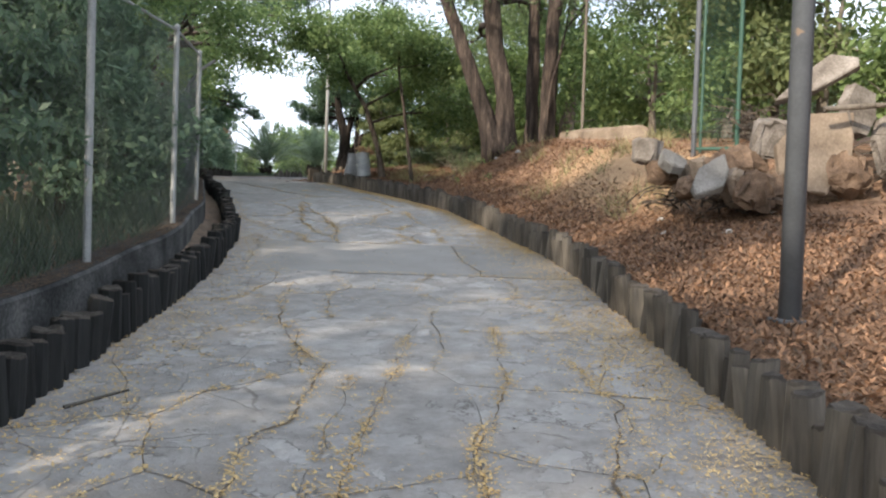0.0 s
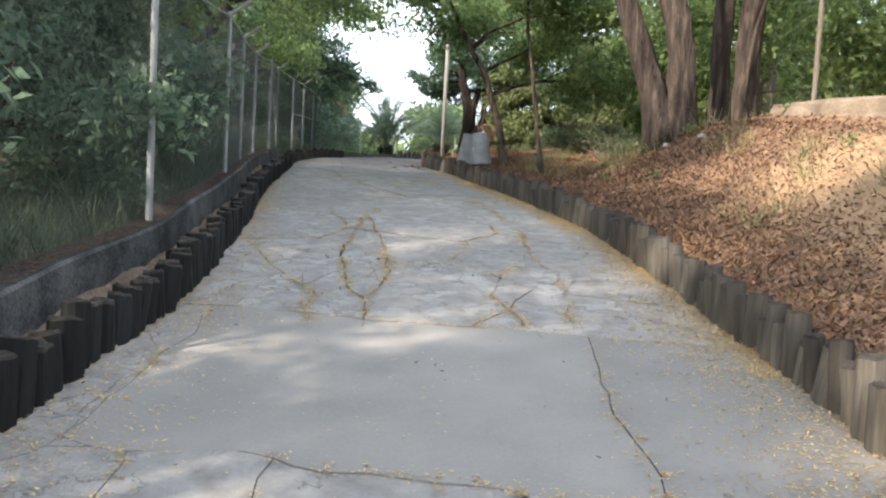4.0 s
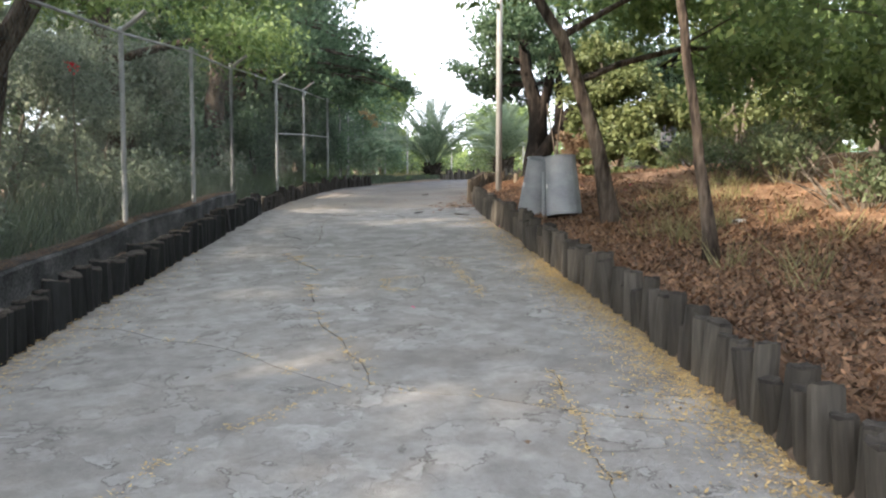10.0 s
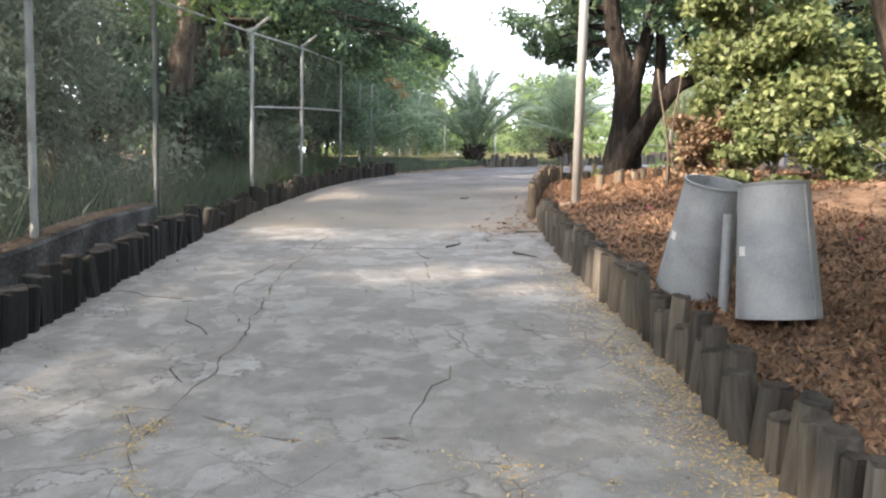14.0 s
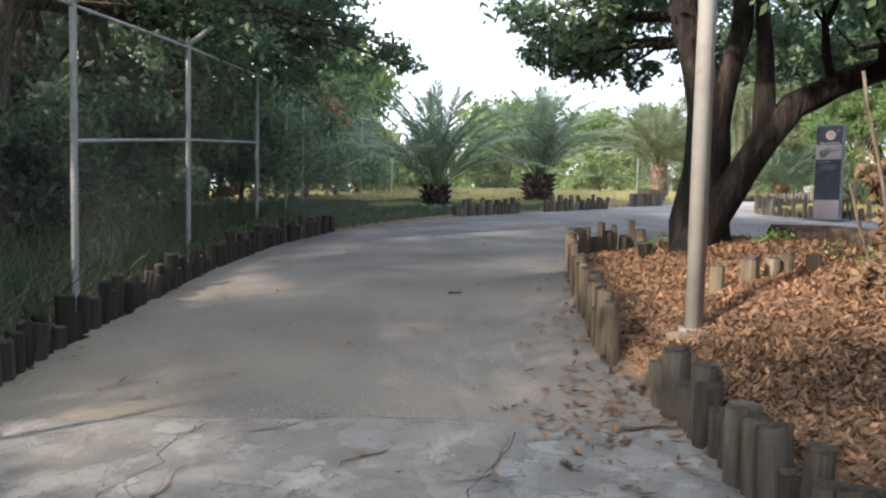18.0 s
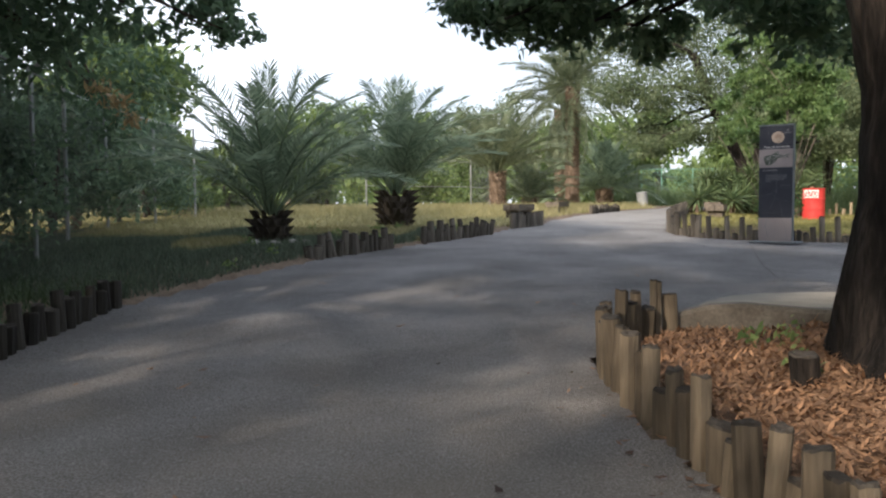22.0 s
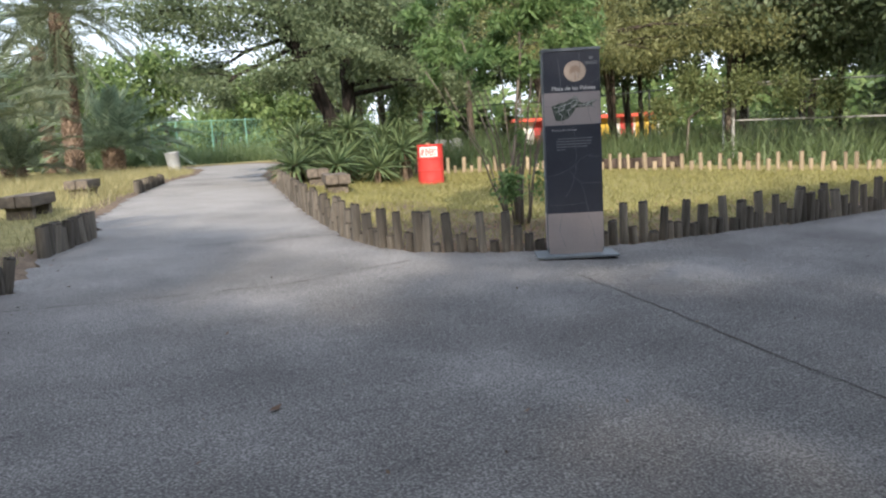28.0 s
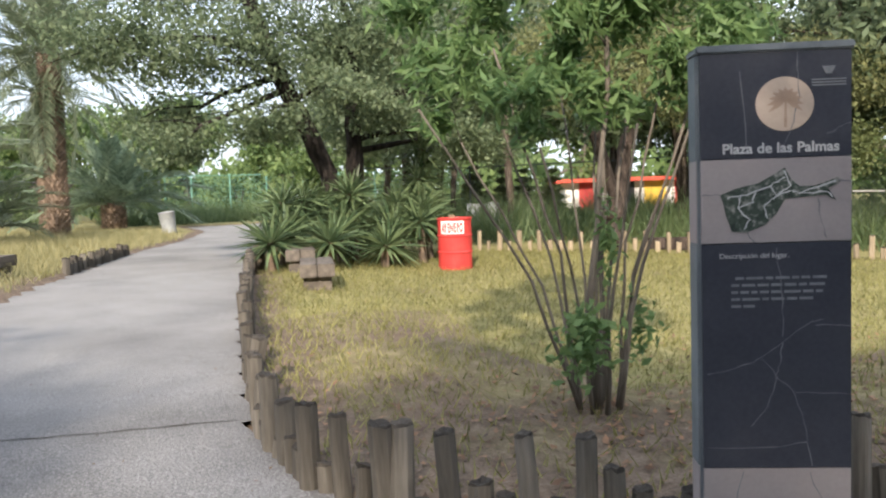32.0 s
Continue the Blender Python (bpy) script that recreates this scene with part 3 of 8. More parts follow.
def leaves(rng, centres, radii, counts, size, aspect=0.45, shell=0.45, up=0.6, jitter=0.35, squash=1.0):
    """Leaf quads scattered in clumps: gives (n, 4, 3)."""
    out = []
    for c, r, k in zip(centres, radii, counts):
        d = rng.normal(size=(k, 3))
        d /= np.linalg.norm(d, axis=1)[:, None]
        u = shell + (1 - shell) * rng.random(k) ** 0.7
        lump = 1 + jitter * np.sin(3.1 * d[:, 0] + c[0]) * np.sin(4.3 * d[:, 1] + c[1]) + jitter * rng.normal(size=k) * 0.3
        p = np.asarray(c) + d * (np.asarray(r) * (u * lump)[:, None])
        out.append(np.stack([p, d], 1))
    a = np.concatenate(out)
    p, d = a[:, 0], a[:, 1]
    n = len(p)
    along = rng.normal(size=(n, 3)) + 0.5 * d
    along[:, 2] -= 0.35
    along /= np.linalg.norm(along, axis=1)[:, None]
    nor = rng.normal(size=(n, 3)) * 0.8
    nor[:, 2] += up
    side = np.cross(along, nor)
    side /= np.linalg.norm(side, axis=1)[:, None] + 1e-6
    nor = np.cross(side, along)
    s = size * (0.6 + 0.8 * rng.random(n))[:, None]
    w = s * aspect * 0.5
    q = np.empty((n, 4, 3))
    q[:, 0] = p - along * s * 0.5
    q[:, 1] = p + side * w + nor * w * 0.3
    q[:, 2] = p + along * s * 0.5
    q[:, 3] = p - side * w + nor * w * 0.3
    return q


def blades(rng, xy, z, height, width, lean=0.35):
    n = len(xy)
    h = (height * (0.5 + rng.random(n)))[:, None]
    a = rng.random(n) * 2 * np.pi
    side = np.stack([np.cos(a), np.sin(a), np.zeros(n)], 1) * width * 0.5
    tip = np.concatenate([rng.normal(size=(n, 2)) * lean, np.ones((n, 1))], 1)
    p = np.concatenate([xy, z[:, None]], 1)
    q = np.empty((n, 4, 3))
    q[:, 0], q[:, 1] = p - side, p + side
    q[:, 2] = p + tip * h + side * 0.15
    q[:, 3] = p + tip * h - side * 0.15
    return q


def flakes(rng, xy, z, size, aspect=0.5, tilt=0.35, lift=0.012):
    n = len(xy)
    a = rng.random(n) * 2 * np.pi
    s = size * (0.5 + rng.random(n))[:, None]
    al = np.stack([np.cos(a), np.sin(a), rng.normal(size=n) * tilt], 1) * s * 0.5
    si = np.stack([-np.sin(a), np.cos(a), rng.normal(size=n) * tilt], 1) * s * 0.5 * aspect
    p = np.concatenate([xy, (z + lift)[:, None]], 1)
    p[:, 2] += np.abs(al[:, 2]) + np.abs(si[:, 2])
    q = np.empty((n, 4, 3))
    curl = np.zeros((n, 3))
    curl[:, 2] = s[:, 0] * 0.12 * rng.random(n)
    q[:, 0], q[:, 1], q[:, 2], q[:, 3] = p - al + curl, p + si, p + al + curl, p - si
    return q


# ---- plan ----
PROFILE_Y = [-60, -8, 0, 2.6, 4.5, 7.6, 9.6, 12, 15, 18, 21, 24, 27, 30, 33, 36, 39, 44, 52, 60, 70, 120]
PROFILE_Z = [-3.5, -0.72, 0.0, 0.38, 0.55, 0.84, 1.1, 1.36, 1.75, 2.04, 2.31, 2.6, 2.81, 3.01, 3.24, 3.41, 3.63, 3.83, 4.02, 4.08, 4.12, 4.2]


def grade(y):
    """Height of the paved way."""
    return np.interp(y, PROFILE_Y, PROFILE_Z)


LEFT = np.array([(-2.0, -9), (-2.0, 0), (-2.07, 3.7), (-2.2, 5), (-2.33, 7), (-2.5, 8.6), (-2.75, 10.2), (-3.1, 11.5), (-4.0, 14.3), (-4.8, 16.4), (-5.7, 19), (-6.75, 22.3),
                 (-7.5, 24.6), (-8.2, 26.5), (-8.9, 28.8), (-9.5, 31.5), (-9.8, 34), (-9.75, 36.1)])
RIGHT = np.array([(1.63, -9), (1.63, 0), (1.63, 3.3), (1.62, 5), (1.6, 6.5), (1.55, 8), (1.4, 9.3), (1.15, 10.7), (0.8, 12.4), (0.35, 14.2), (-0.2, 16), (-0.75, 17.6), (-1.6, 20),
                  (-2.1, 21.2), (-2.75, 22.95), (-3.5, 24.9), (-4.15, 26.7), (-4.68, 28.4)])
PLANTER = np.array([(-4.95, 29.1), (-5.05, 29.4), (-5.15, 30), (-5.3, 30.9), (-5.45, 31.9), (-5.57, 32.8), (-5.58, 33.5), (-5.48, 33.93), (-5.25, 34.28), (-4.95, 34.58), (-4.76, 34.66)])
KERB = np.array([(-4.7, 34.72), (-4.3, 34.62), (-3.66, 34.25), (-3.1, 33.95), (-1.5, 33.5), (1.5, 33.4), (14, 33.4)])
LAWN_EDGE = np.array([(-9.75, 36.1), (-9.35, 36.9), (-8.9, 38), (-8.4, 39), (-7.4, 40.6), (-6.85, 41.5), (-5.6, 43.3), (-5.05, 45.1), (-4.2, 46.5), (-3.8, 48.4), (-1.9, 53), (0.2, 57.8), (2.5, 62), (5, 68), (6, 74)])
ISLAND = np.array([(9.5, 74), (9, 68), (6, 63.8), (3, 57.7), (0.7, 51.6), (-0.9, 47.4), (-1.75, 45), (-2.2, 43.5), (-2.25, 42.8), (-2.05, 42.25), (-1.7, 41.9), (-1.3, 41.62), (-0.6, 41.28),
                   (0, 41.08), (1, 40.92), (2.44, 40.7), (6, 40.5), (12.5, 41.2)])
PAVED = np.concatenate([LEFT, LAWN_EDGE[1:], ISLAND, [(14, 41.2)], KERB[::-1], PLANTER[::-1][1:], RIGHT[::-1]])
FENCE = np.array([(-2.4, -9), (-2.44, 1.6), (-2.68, 5.95), (-3.0, 8.75), (-3.64, 11.6), (-4.85, 15.5), (-6.03, 18.5), (-7.08, 21.4), (-7.7, 23.7), (-8.55, 26.2), (-9.35, 29.4), (-10.1, 32.3), (-11.0, 35.8), (-11.8, 38.6),
                  (-12.5, 41), (-13.1, 44), (-13.4, 47.5), (-13.5, 51)])


def polygon_distance(pts, poly):
    """Distance of points to the outline of a polygon, negative inside."""
    a, b = poly, np.roll(poly, -1, 0)
    best = np.full(len(pts), 1e9)
    inside = np.zeros(len(pts), bool)
    for p, q in zip(a, b):
        e = q - p
        t = np.clip(((pts - p) @ e) / max(e @ e, 1e-9), 0, 1)
        d = np.hypot(*(pts - p - t[:, None] * e).T)
        best = np.minimum(best, d)
        if p[1] != q[1]:
            cross = ((p[1] > pts[:, 1]) != (q[1] > pts[:, 1])) & (pts[:, 0] < (q[0] - p[0]) * (pts[:, 1] - p[1]) / (q[1] - p[1]) + p[0])
            inside ^= cross
    return np.where(inside, -best, best)


def step(a, b, v):
    t = np.clip((v - a) / (b - a), 0, 1)
    return t * t * (3 - 2 * t)


def ripple(x, y):
    return 0.5 * np.sin(1.7 * x + 0.6 * y) * np.sin(0.9 * y - 0.4 * x + 1) + 0.3 * np.sin(4.1 * x + 2) * np.sin(3.7 * y + 1.3) + 0.15 * np.sin(9 * x + 1) * np.sin(8 * y)


def land(pts):
    """Height of the ground at points, and the distance to the paving."""
    pts = np.asarray(pts, float).reshape(-1, 2)
    x, y = pts.T
    d = polygon_distance(pts, PAVED)
    g = grade(y)
    xl = np.interp(y, LEFT[:, 1], LEFT[:, 0])
    xr = np.interp(y, RIGHT[:, 1], RIGHT[:, 0])
    left_side = x < (xl + xr) / 2
    e = np.maximum(d, 0)
    far_bank = np.interp(e, [0, 0.15, 0.5, 1, 2, 2.8, 5, 14, 40], [0, 0.30, 0.38, 0.58, 1.30, 1.5, 1.55, 1.9, 1.9])
    foot_bank = np.interp(e, [0, 0.15, 0.5, 1, 2, 2.8, 5, 14, 40], [0, 0.30, 0.38, 0.52, 0.74, 0.9, 1.2, 1.7, 1.9])
    far_bank = foot_bank + (far_bank - foot_bank) * step(8.8, 10.6, y)
    near_bank = np.interp(e, [0, 0.15, 0.5, 1, 2, 4, 8, 40], [0, 0.20, 0.26, 0.33, 0.5, 0.8, 1.1, 1.2])
    k = 1 - step(16.6, 20.4, y)
    bank = far_bank * k + near_bank * (1 - k)
    planter = np.interp(e, [0, 0.15, 0.6, 1.2, 2, 3, 6], [0, 0.14, 0.2, 0.38, 0.5, 0.53, 0.6]) - 0.1 * step(32.8, 33.8, y)
    right_h = bank * (1 - step(27.5, 29.5, y)) + planter * step(27.5, 29.5, y)
    right_h = np.where((y > 33.2) & (x > -1), 0.02, right_h)
    left_h = np.interp(e, [0, 0.1, 0.36, 0.55, 4, 10], [0, 0.1, 0.1, 0.26, 0.25, 0.2]) * (1 - step(24, 27, y)) + np.interp(e, [0, 0.12, 5], [0, 0.12, 0.15]) * step(24, 27, y)
    left_h = left_h * (1 - step(35.5, 36.5, y)) + 0.03 * step(0, 0.3, e) * step(35.5, 36.5, y)
    lawn = 0.03 + 0.03 * step(0, 1, e) - 0.17 * step(0.3, 3.0, e) * (x > 0) * (y < 64)
    h = np.where(left_side, left_h, right_h)
    h = np.where(y > 37, lawn, h)
    h = h + 0.05 * ripple(x, y) * step(0.2, 1.2, e) * np.where(y > 36, 0.35, 1)
    h = np.where(d < 0, -0.09 * step(0, 0.15, -d), h)
    h = np.where((d < 0) & (d > -0.6) & (y > 33) & (y < 36) & (x > -4.9) & (x < 2.5), -0.22, h)
    return g + h, d


def land_z(x, y):
    return float(land([(x, y)])[0][0])


def along(line, gap, rng=None, wander=0.0):
    """Points spaced by gap on a line."""
    line = np.asarray(line, float)
    seg = np.hypot(*np.diff(line, axis=0).T)
    s = np.concatenate([[0], np.cumsum(seg)])
    t = np.arange(gap / 2, s[-1], gap)
    if rng is not None:
        t = t + rng.normal(size=len(t)) * wander
    return np.stack([np.interp(t, s, line[:, 0]), np.interp(t, s, line[:, 1])], 1)


# ---- ground ----
def build_ground():
    fx = np.concatenate([[-600, -300, -150, -80, -50, -35], np.arange(-26, -14, 1.0), np.arange(-14, 6, 0.2), np.arange(6, 16, 0.5), np.arange(16, 30, 2.0), [40, 60, 100, 200, 400, 600]])
    fy = np.concatenate([[-500, -200, -80, -40, -25, -15], np.arange(-9, 2, 0.5), np.arange(2, 48, 0.2), np.arange(48, 78, 0.6), [80, 85, 90, 100, 120, 160, 250, 400, 700]])
    gx, gy = np.meshgrid(fx, fy)
    pts = np.stack([gx.ravel(), gy.ravel()], 1)
    z, d = land(pts)
    x, y = pts.T
    nx, ny = len(fx), len(fy)
    i = np.arange((nx - 1) * (ny - 1))
    a = (i // (nx - 1)) * nx + i % (nx - 1)
    faces = np.stack([a, a + 1, a + nx + 1, a + nx], 1)
    me = bpy.data.meshes.new("ground")
    me.from_pydata(np.concatenate([pts, z[:, None]], 1).tolist(), [], faces.tolist())
    right_side = x > np.interp(y, RIGHT[:, 1], RIGHT[:, 0]) - 0.6
    near = (y < 36.2) & right_side
    lawn = step(36, 38, y)
    grass = np.clip(lawn * 0.75 * step(0.1, 0.6, d) + (~right_side) * (y < 38) * 0.12 * step(0.3, 1.0, d), 0, 1)
    # Less grass colour west of the plaza, painting tree shade into the ground
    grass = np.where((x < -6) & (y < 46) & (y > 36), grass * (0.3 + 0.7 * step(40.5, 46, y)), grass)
    grass = np.where((y > 40) & (d < 2.2) & (x > -2.4) & (y < 47), grass * 0.45, grass)
    sand = np.exp(-((y - 11.8) / 2.6) ** 2 - ((d - 1.6) / 0.9) ** 2) * near * 0.95
    litter = near * np.clip(1.05 - 0.35 * step(1.5, 3.5, d), 0, 1) * (1 - 0.9 * sand) * step(0.0, 0.1, d)
    litter = np.where((~right_side) & (y < 27) & (d < 1.2), 0.25, litter)
    col = me.color_attributes.new("zone", "FLOAT_COLOR", "POINT")
    col.data.foreach_set("color", np.stack([grass, sand, litter, np.ones_like(x)], 1).astype(np.float32).ravel())
    me.materials.append(GROUND)
    me.polygons.foreach_set("use_smooth", [True] * len(me.polygons))
    me.update()
    single("ground", me, "brown soil with grass, bare sand and leaf litter", "ground", kind="structure")


build_ground()


def strip_sheet(name, label, rows, material, lift=0.0):
    """A paved sheet from rows of (left x, right x, y)."""
    verts, faces = [], []
    k = 7
    for xl, xr, y in rows:
        for j in range(k):
            verts.append((xl + (xr - xl) * j / (k - 1), y, float(grade(y)) + lift))
    for i in range(len(rows) - 1):
        for j in range(k - 1):
            faces.append((i * k + j, i * k + j + 1, (i + 1) * k + j + 1, (i + 1) * k + j))
    return single(name, Geo().add(verts, faces).mesh(name, material), label, name, kind="structure")


CONCRETE_END = 27.4


def concrete_end(x):
    """The slanting joint where the concrete meets the asphalt."""
    return np.interp(x, [-8.4, -6.07, -4.4], [27.16, 27.78, 28.0])


strip_sheet("road", "dirt bed under the cracked concrete way", [(np.interp(y, LEFT[:, 1], LEFT[:, 0]) - 0.12, np.interp(y, RIGHT[:, 1], RIGHT[:, 0]) + 0.12, y) for y in np.arange(-9, 27.2, 0.4)], CRACK_FILL, -0.012)


def build_asphalt():
    """The plaza: a grid kept where it lies on the paved ground beyond the concrete."""
    fx, fy = np.arange(-10.4, 14.4, 0.2), np.arange(26.9, 74, 0.2)
    gx, gy = np.meshgrid(fx, fy)
    pts = np.stack([gx.ravel(), gy.ravel()], 1)
    d = polygon_distance(pts, PAVED)
    z = grade(pts[:, 1]) + 0.0 + 0.006 * np.sin(1.3 * pts[:, 0]) * np.sin(1.1 * pts[:, 1])
    z = np.where(pts[:, 1] < concrete_end(pts[:, 0]) + 0.05, z - 0.018, z + 0.004)
    nx = len(fx)
    i = np.arange((nx - 1) * (len(fy) - 1))
    a = (i // (nx - 1)) * nx + i % (nx - 1)
    faces = np.stack([a, a + 1, a + nx + 1, a + nx], 1)
    keep = (d[faces] < 0.12).all(1)
    faces = faces[keep]
    used, inv = np.unique(faces, return_inverse=True)
    me = bpy.data.meshes.new("pavement")
    me.from_pydata(np.concatenate([pts, z[:, None]], 1)[used].tolist(), [], inv.reshape(-1, 4).tolist())
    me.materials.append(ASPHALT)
    me.polygons.foreach_set("use_smooth", [True] * len(me.polygons))
    me.update()
    single("pavement", me, "worn grey asphalt of the plaza and its paths", "pavement", kind="structure")


build_asphalt()


def clip_cell(poly, mid, nor):
    out = []
    for i in range(len(poly)):
        p, q = poly[i], poly[(i + 1) % len(poly)]
        a, b = (p - mid) @ nor, (q - mid) @ nor
        if a <= 0:
            out.append(p)
        if (a < 0 < b) or (b < 0 < a):
            out.append(p + (q - p) * (a / (a - b)))
    return out


CRACKS = []


def build_slabs():
    """Broken slabs of the concrete way: cells with ragged edges and open joints."""
    rng = np.random.default_rng(5)
    road = thing("concrete_way", (0, 0, 0), "cracked grey concrete way littered with yellow chaff", "path", kind="structure")
    zones = []
    for y0, y1, gap in ((-9, 2.0, 1.7), (2.0, 8.4, 0.85), (10.6, 15.5, 1.2), (15.5, 22.0, 2.0), (22.0, CONCRETE_END, 1.25)):
        zones.append((0.0, 4.0, y0, y1, gap, CONCRETE))
    zones.append((0.0, 0.45, 8.4, 10.6, 1.6, CONCRETE))
    zones.append((0.45, 2.85, 8.4, 10.6, 9, PATCH))
    zones.append((2.85, 4.0, 8.4, 10.6, 9, PATCH))
    for u0, u1, v0, v1, gap, material in zones:
        seeds = []
        nu, nv = max(1, round((u1 - u0) / gap)), max(1, round((v1 - v0) / gap / 1.5))
        for a in range(nu):
            for b in range(nv):
                seeds.append(np.array([u0 + (u1 - u0) * (a + 0.5 + rng.uniform(-0.42, 0.42) * (nu > 1)) / nu, v0 + (v1 - v0) * (b + 0.5 + rng.uniform(-0.42, 0.42) * (nv > 1)) / nv]))
        box = [np.array(p) for p in ((u0, v0), (u1, v0), (u1, v1), (u0, v1))]
        for i, s in enumerate(seeds):
            cell = box
            for j, o in enumerate(seeds):
                if i != j and len(cell) > 2:
                    cell = clip_cell(cell, (s + o) / 2, (o - s) * (1, 0.45))
            if len(cell) < 3:
                continue
            ring = []
            for p, q in zip(cell, cell[1:] + cell[:1]):
                n = max(1, int(np.hypot(*(q - p)) / 0.14))
                ring += [p + (q - p) * k / n for k in range(n)]
            mid = sum(ring) / len(ring)
            edge = []
            for u, v in ring:
                rough = 1.0 + 1.6 * min(1.0, max(0.0, (v - 17) / 4))
                w = (noise.noise_vector((u * 2.2, v * 2.2, 3)) * 0.10 + noise.noise_vector((u * 9, v * 9, 7)) * 0.03) * rough
                inner = 1.0 if 0.02 < u < 3.98 else 0.0
                du, dv = mid - (u, v)
                k = 0.0035 / max(math.hypot(du, dv), 0.1)
                u2, v2 = u + w.x * inner + du * k, v + w.y * (1 if -8.9 < v < CONCRETE_END - 0.01 else 0) + dv * k
                xl, xr = np.interp(v2, LEFT[:, 1], LEFT[:, 0]) - 0.1, np.interp(v2, RIGHT[:, 1], RIGHT[:, 0]) + 0.1
                x2 = xl + (xr - xl) * u2 / 4.0
                edge.append((x2, v2 + (concrete_end(x2) - CONCRETE_END) * min(1.0, max(0.0, (v2 - 24.5) / (CONCRETE_END - 24.5)))))
            CRACKS.extend(edge)
            n = len(edge)
            tip = rng.uniform(-0.004, 0.006)
            cx, cy = sum(e[0] for e in edge) / n, sum(e[1] for e in edge) / n
            verts = [(x, y, float(grade(y)) + tip) for x, y in edge] + [(x, y, float(grade(y)) - 0.05) for x, y in edge] + [(cx, cy, float(grade(cy)) + tip + 0.002)]
            faces = [(k, (k + 1) % n, 2 * n) for k in range(n)] + [(k + n, (k + 1) % n + n, (k + 1) % n, k) for k in range(n)]
            part("slab", Geo().add(verts, faces), material, road)


build_slabs()


def crack(line, width, seed):
    """A long ragged crack down the way, open and dirty, with chaff caught in it."""
    rng = random.Random(seed)
    pts = along(line, 0.06)
    verts = []
    for i, (x, y) in enumerate(pts):
        a, b = pts[max(i - 1, 0)], pts[min(i + 1, len(pts) - 1)]
        d = (b - a) / max(np.hypot(*(b - a)), 1e-6)
        o = 0.05 * noise.noise((x * 3, y * 3, seed)) + 0.03 * noise.noise((x * 11, y * 11, seed))
        w = width * (0.1 + 0.9 * abs(noise.noise((x * 2, y * 2, seed + 5)))) * min(1.0, (i + 1) / 6, (len(pts) - i) / 6)
        for s in (-1, 1):
            px, py = x - d[1] * (s * w + o) + rng.uniform(-0.004, 0.004), y + d[0] * (s * w + o)
            verts.append((px, py, float(grade(py)) + 0.009))
        if y < 22 and noise.noise((x * 1.3, y * 1.3, seed + 9)) > -0.15:
            CRACKS.extend([(x - d[1] * o, y + d[0] * o)] * 2)
    faces = [(2 * i, 2 * i + 1, 2 * i + 3, 2 * i + 2) for i in range(len(pts) - 1)]
    single("trim", Geo().add(verts, faces).mesh("trim", CRACK_DARK), "dark ragged crack filled with dirt and chaff", "crack", kind="structure")


crack([(-0.78, 2.4), (-0.87, 3.65), (-0.71, 3.8), (-0.72, 4.85), (-1.14, 5.69), (-1.37, 6.7), (-1.47, 7.7)], 0.014, 1)
crack([(-0.42, 2.2), (-0.35, 3.63), (-0.26, 4.77), (-0.18, 6.23)], 0.01, 2)
crack([(0.2, 2.4), (0.2, 3.53), (0.41, 4.61), (0.4, 6.1)], 0.012, 3)
crack([(0.72, 2.4), (0.72, 3.22), (1.0, 4.26), (0.82, 5.16)], 0.012, 4)
crack([(-1.35, 10.3), (-1.54, 11.03), (-1.75, 11.35), (-2.27, 12.7), (-2.73, 15.05)], 0.026, 5)
crack([(-1.54, 11.03), (-1.57, 11.85), (-1.93, 13.11), (-2.79, 15.42)], 0.02, 6)
crack([(-0.18, 10.4), (-0.64, 11.58), (-0.68, 12.43), (-0.41, 12.98), (-0.72, 14.68)], 0.018, 7)
crack([(0.01, 10.76), (-0.09, 11.64), (-0.19, 12.56), (-0.41, 12.98)], 0.016, 8)
crack([(-1.73, 10.3), (-2.04, 11.26), (-2.34, 11.61)], 0.02, 9)
crack([(-1.0, 15.53), (-1.2, 16.21), (-1.41, 16.87), (-1.86, 18.33)], 0.006, 10)
crack([(-2.59, 15.22), (-2.68, 15.66), (-2.93, 16.15)], 0.006, 11)
crack([(-2.58, 19.71), (-2.77, 20.44), (-3.03, 20.96), (-3.61, 22.2)], 0.007, 12)
crack([(-3.3, 20.3), (-3.6, 20.35), (-3.73, 20.73), (-3.4, 20.95)], 0.007, 13)
crack([(-5.3, 21.4), (-5.11, 21.73), (-5.15, 21.97), (-5.49, 23.13), (-6.22, 24.78), (-6.47, 25.71), (-6.86, 27.0)], 0.011, 14)
crack([(-7.83, 26.98), (-7.73, 27.08), (-7.58, 27.14), (-7.48, 27.33)], 0.014, 15)
crack([(-7.3, 27.18), (-7.14, 27.24), (-6.99, 27.31), (-7.04, 27.51)], 0.014, 16)
crack([(-6.84, 27.38), (-6.63, 27.47), (-6.43, 27.68)], 0.014, 17)
crack([(-6.0, 27.72), (-5.83, 27.76), (-5.58, 27.8), (-5.49, 27.88)], 0.013, 18)
crack([(-6.12, 26.9), (-6.15, 27.17), (-5.97, 27.3), (-5.95, 27.5)], 0.015, 19)
crack([(-5.83, 27.16), (-5.8, 27.31), (-5.52, 27.48)], 0.012, 20)
crack([(-6.7, 26.3), (-6.75, 26.64), (-6.79, 26.93), (-6.66, 27.06), (-6.5, 27.1)], 0.015, 21)
crack([(-5.75, 27.0), (-5.59, 27.07), (-5.44, 27.17), (-5.43, 27.45), (-5.46, 27.71)], 0.014, 22)
crack([(-5.07, 27.56), (-5.0, 27.69), (-4.83, 27.82)], 0.012, 23)
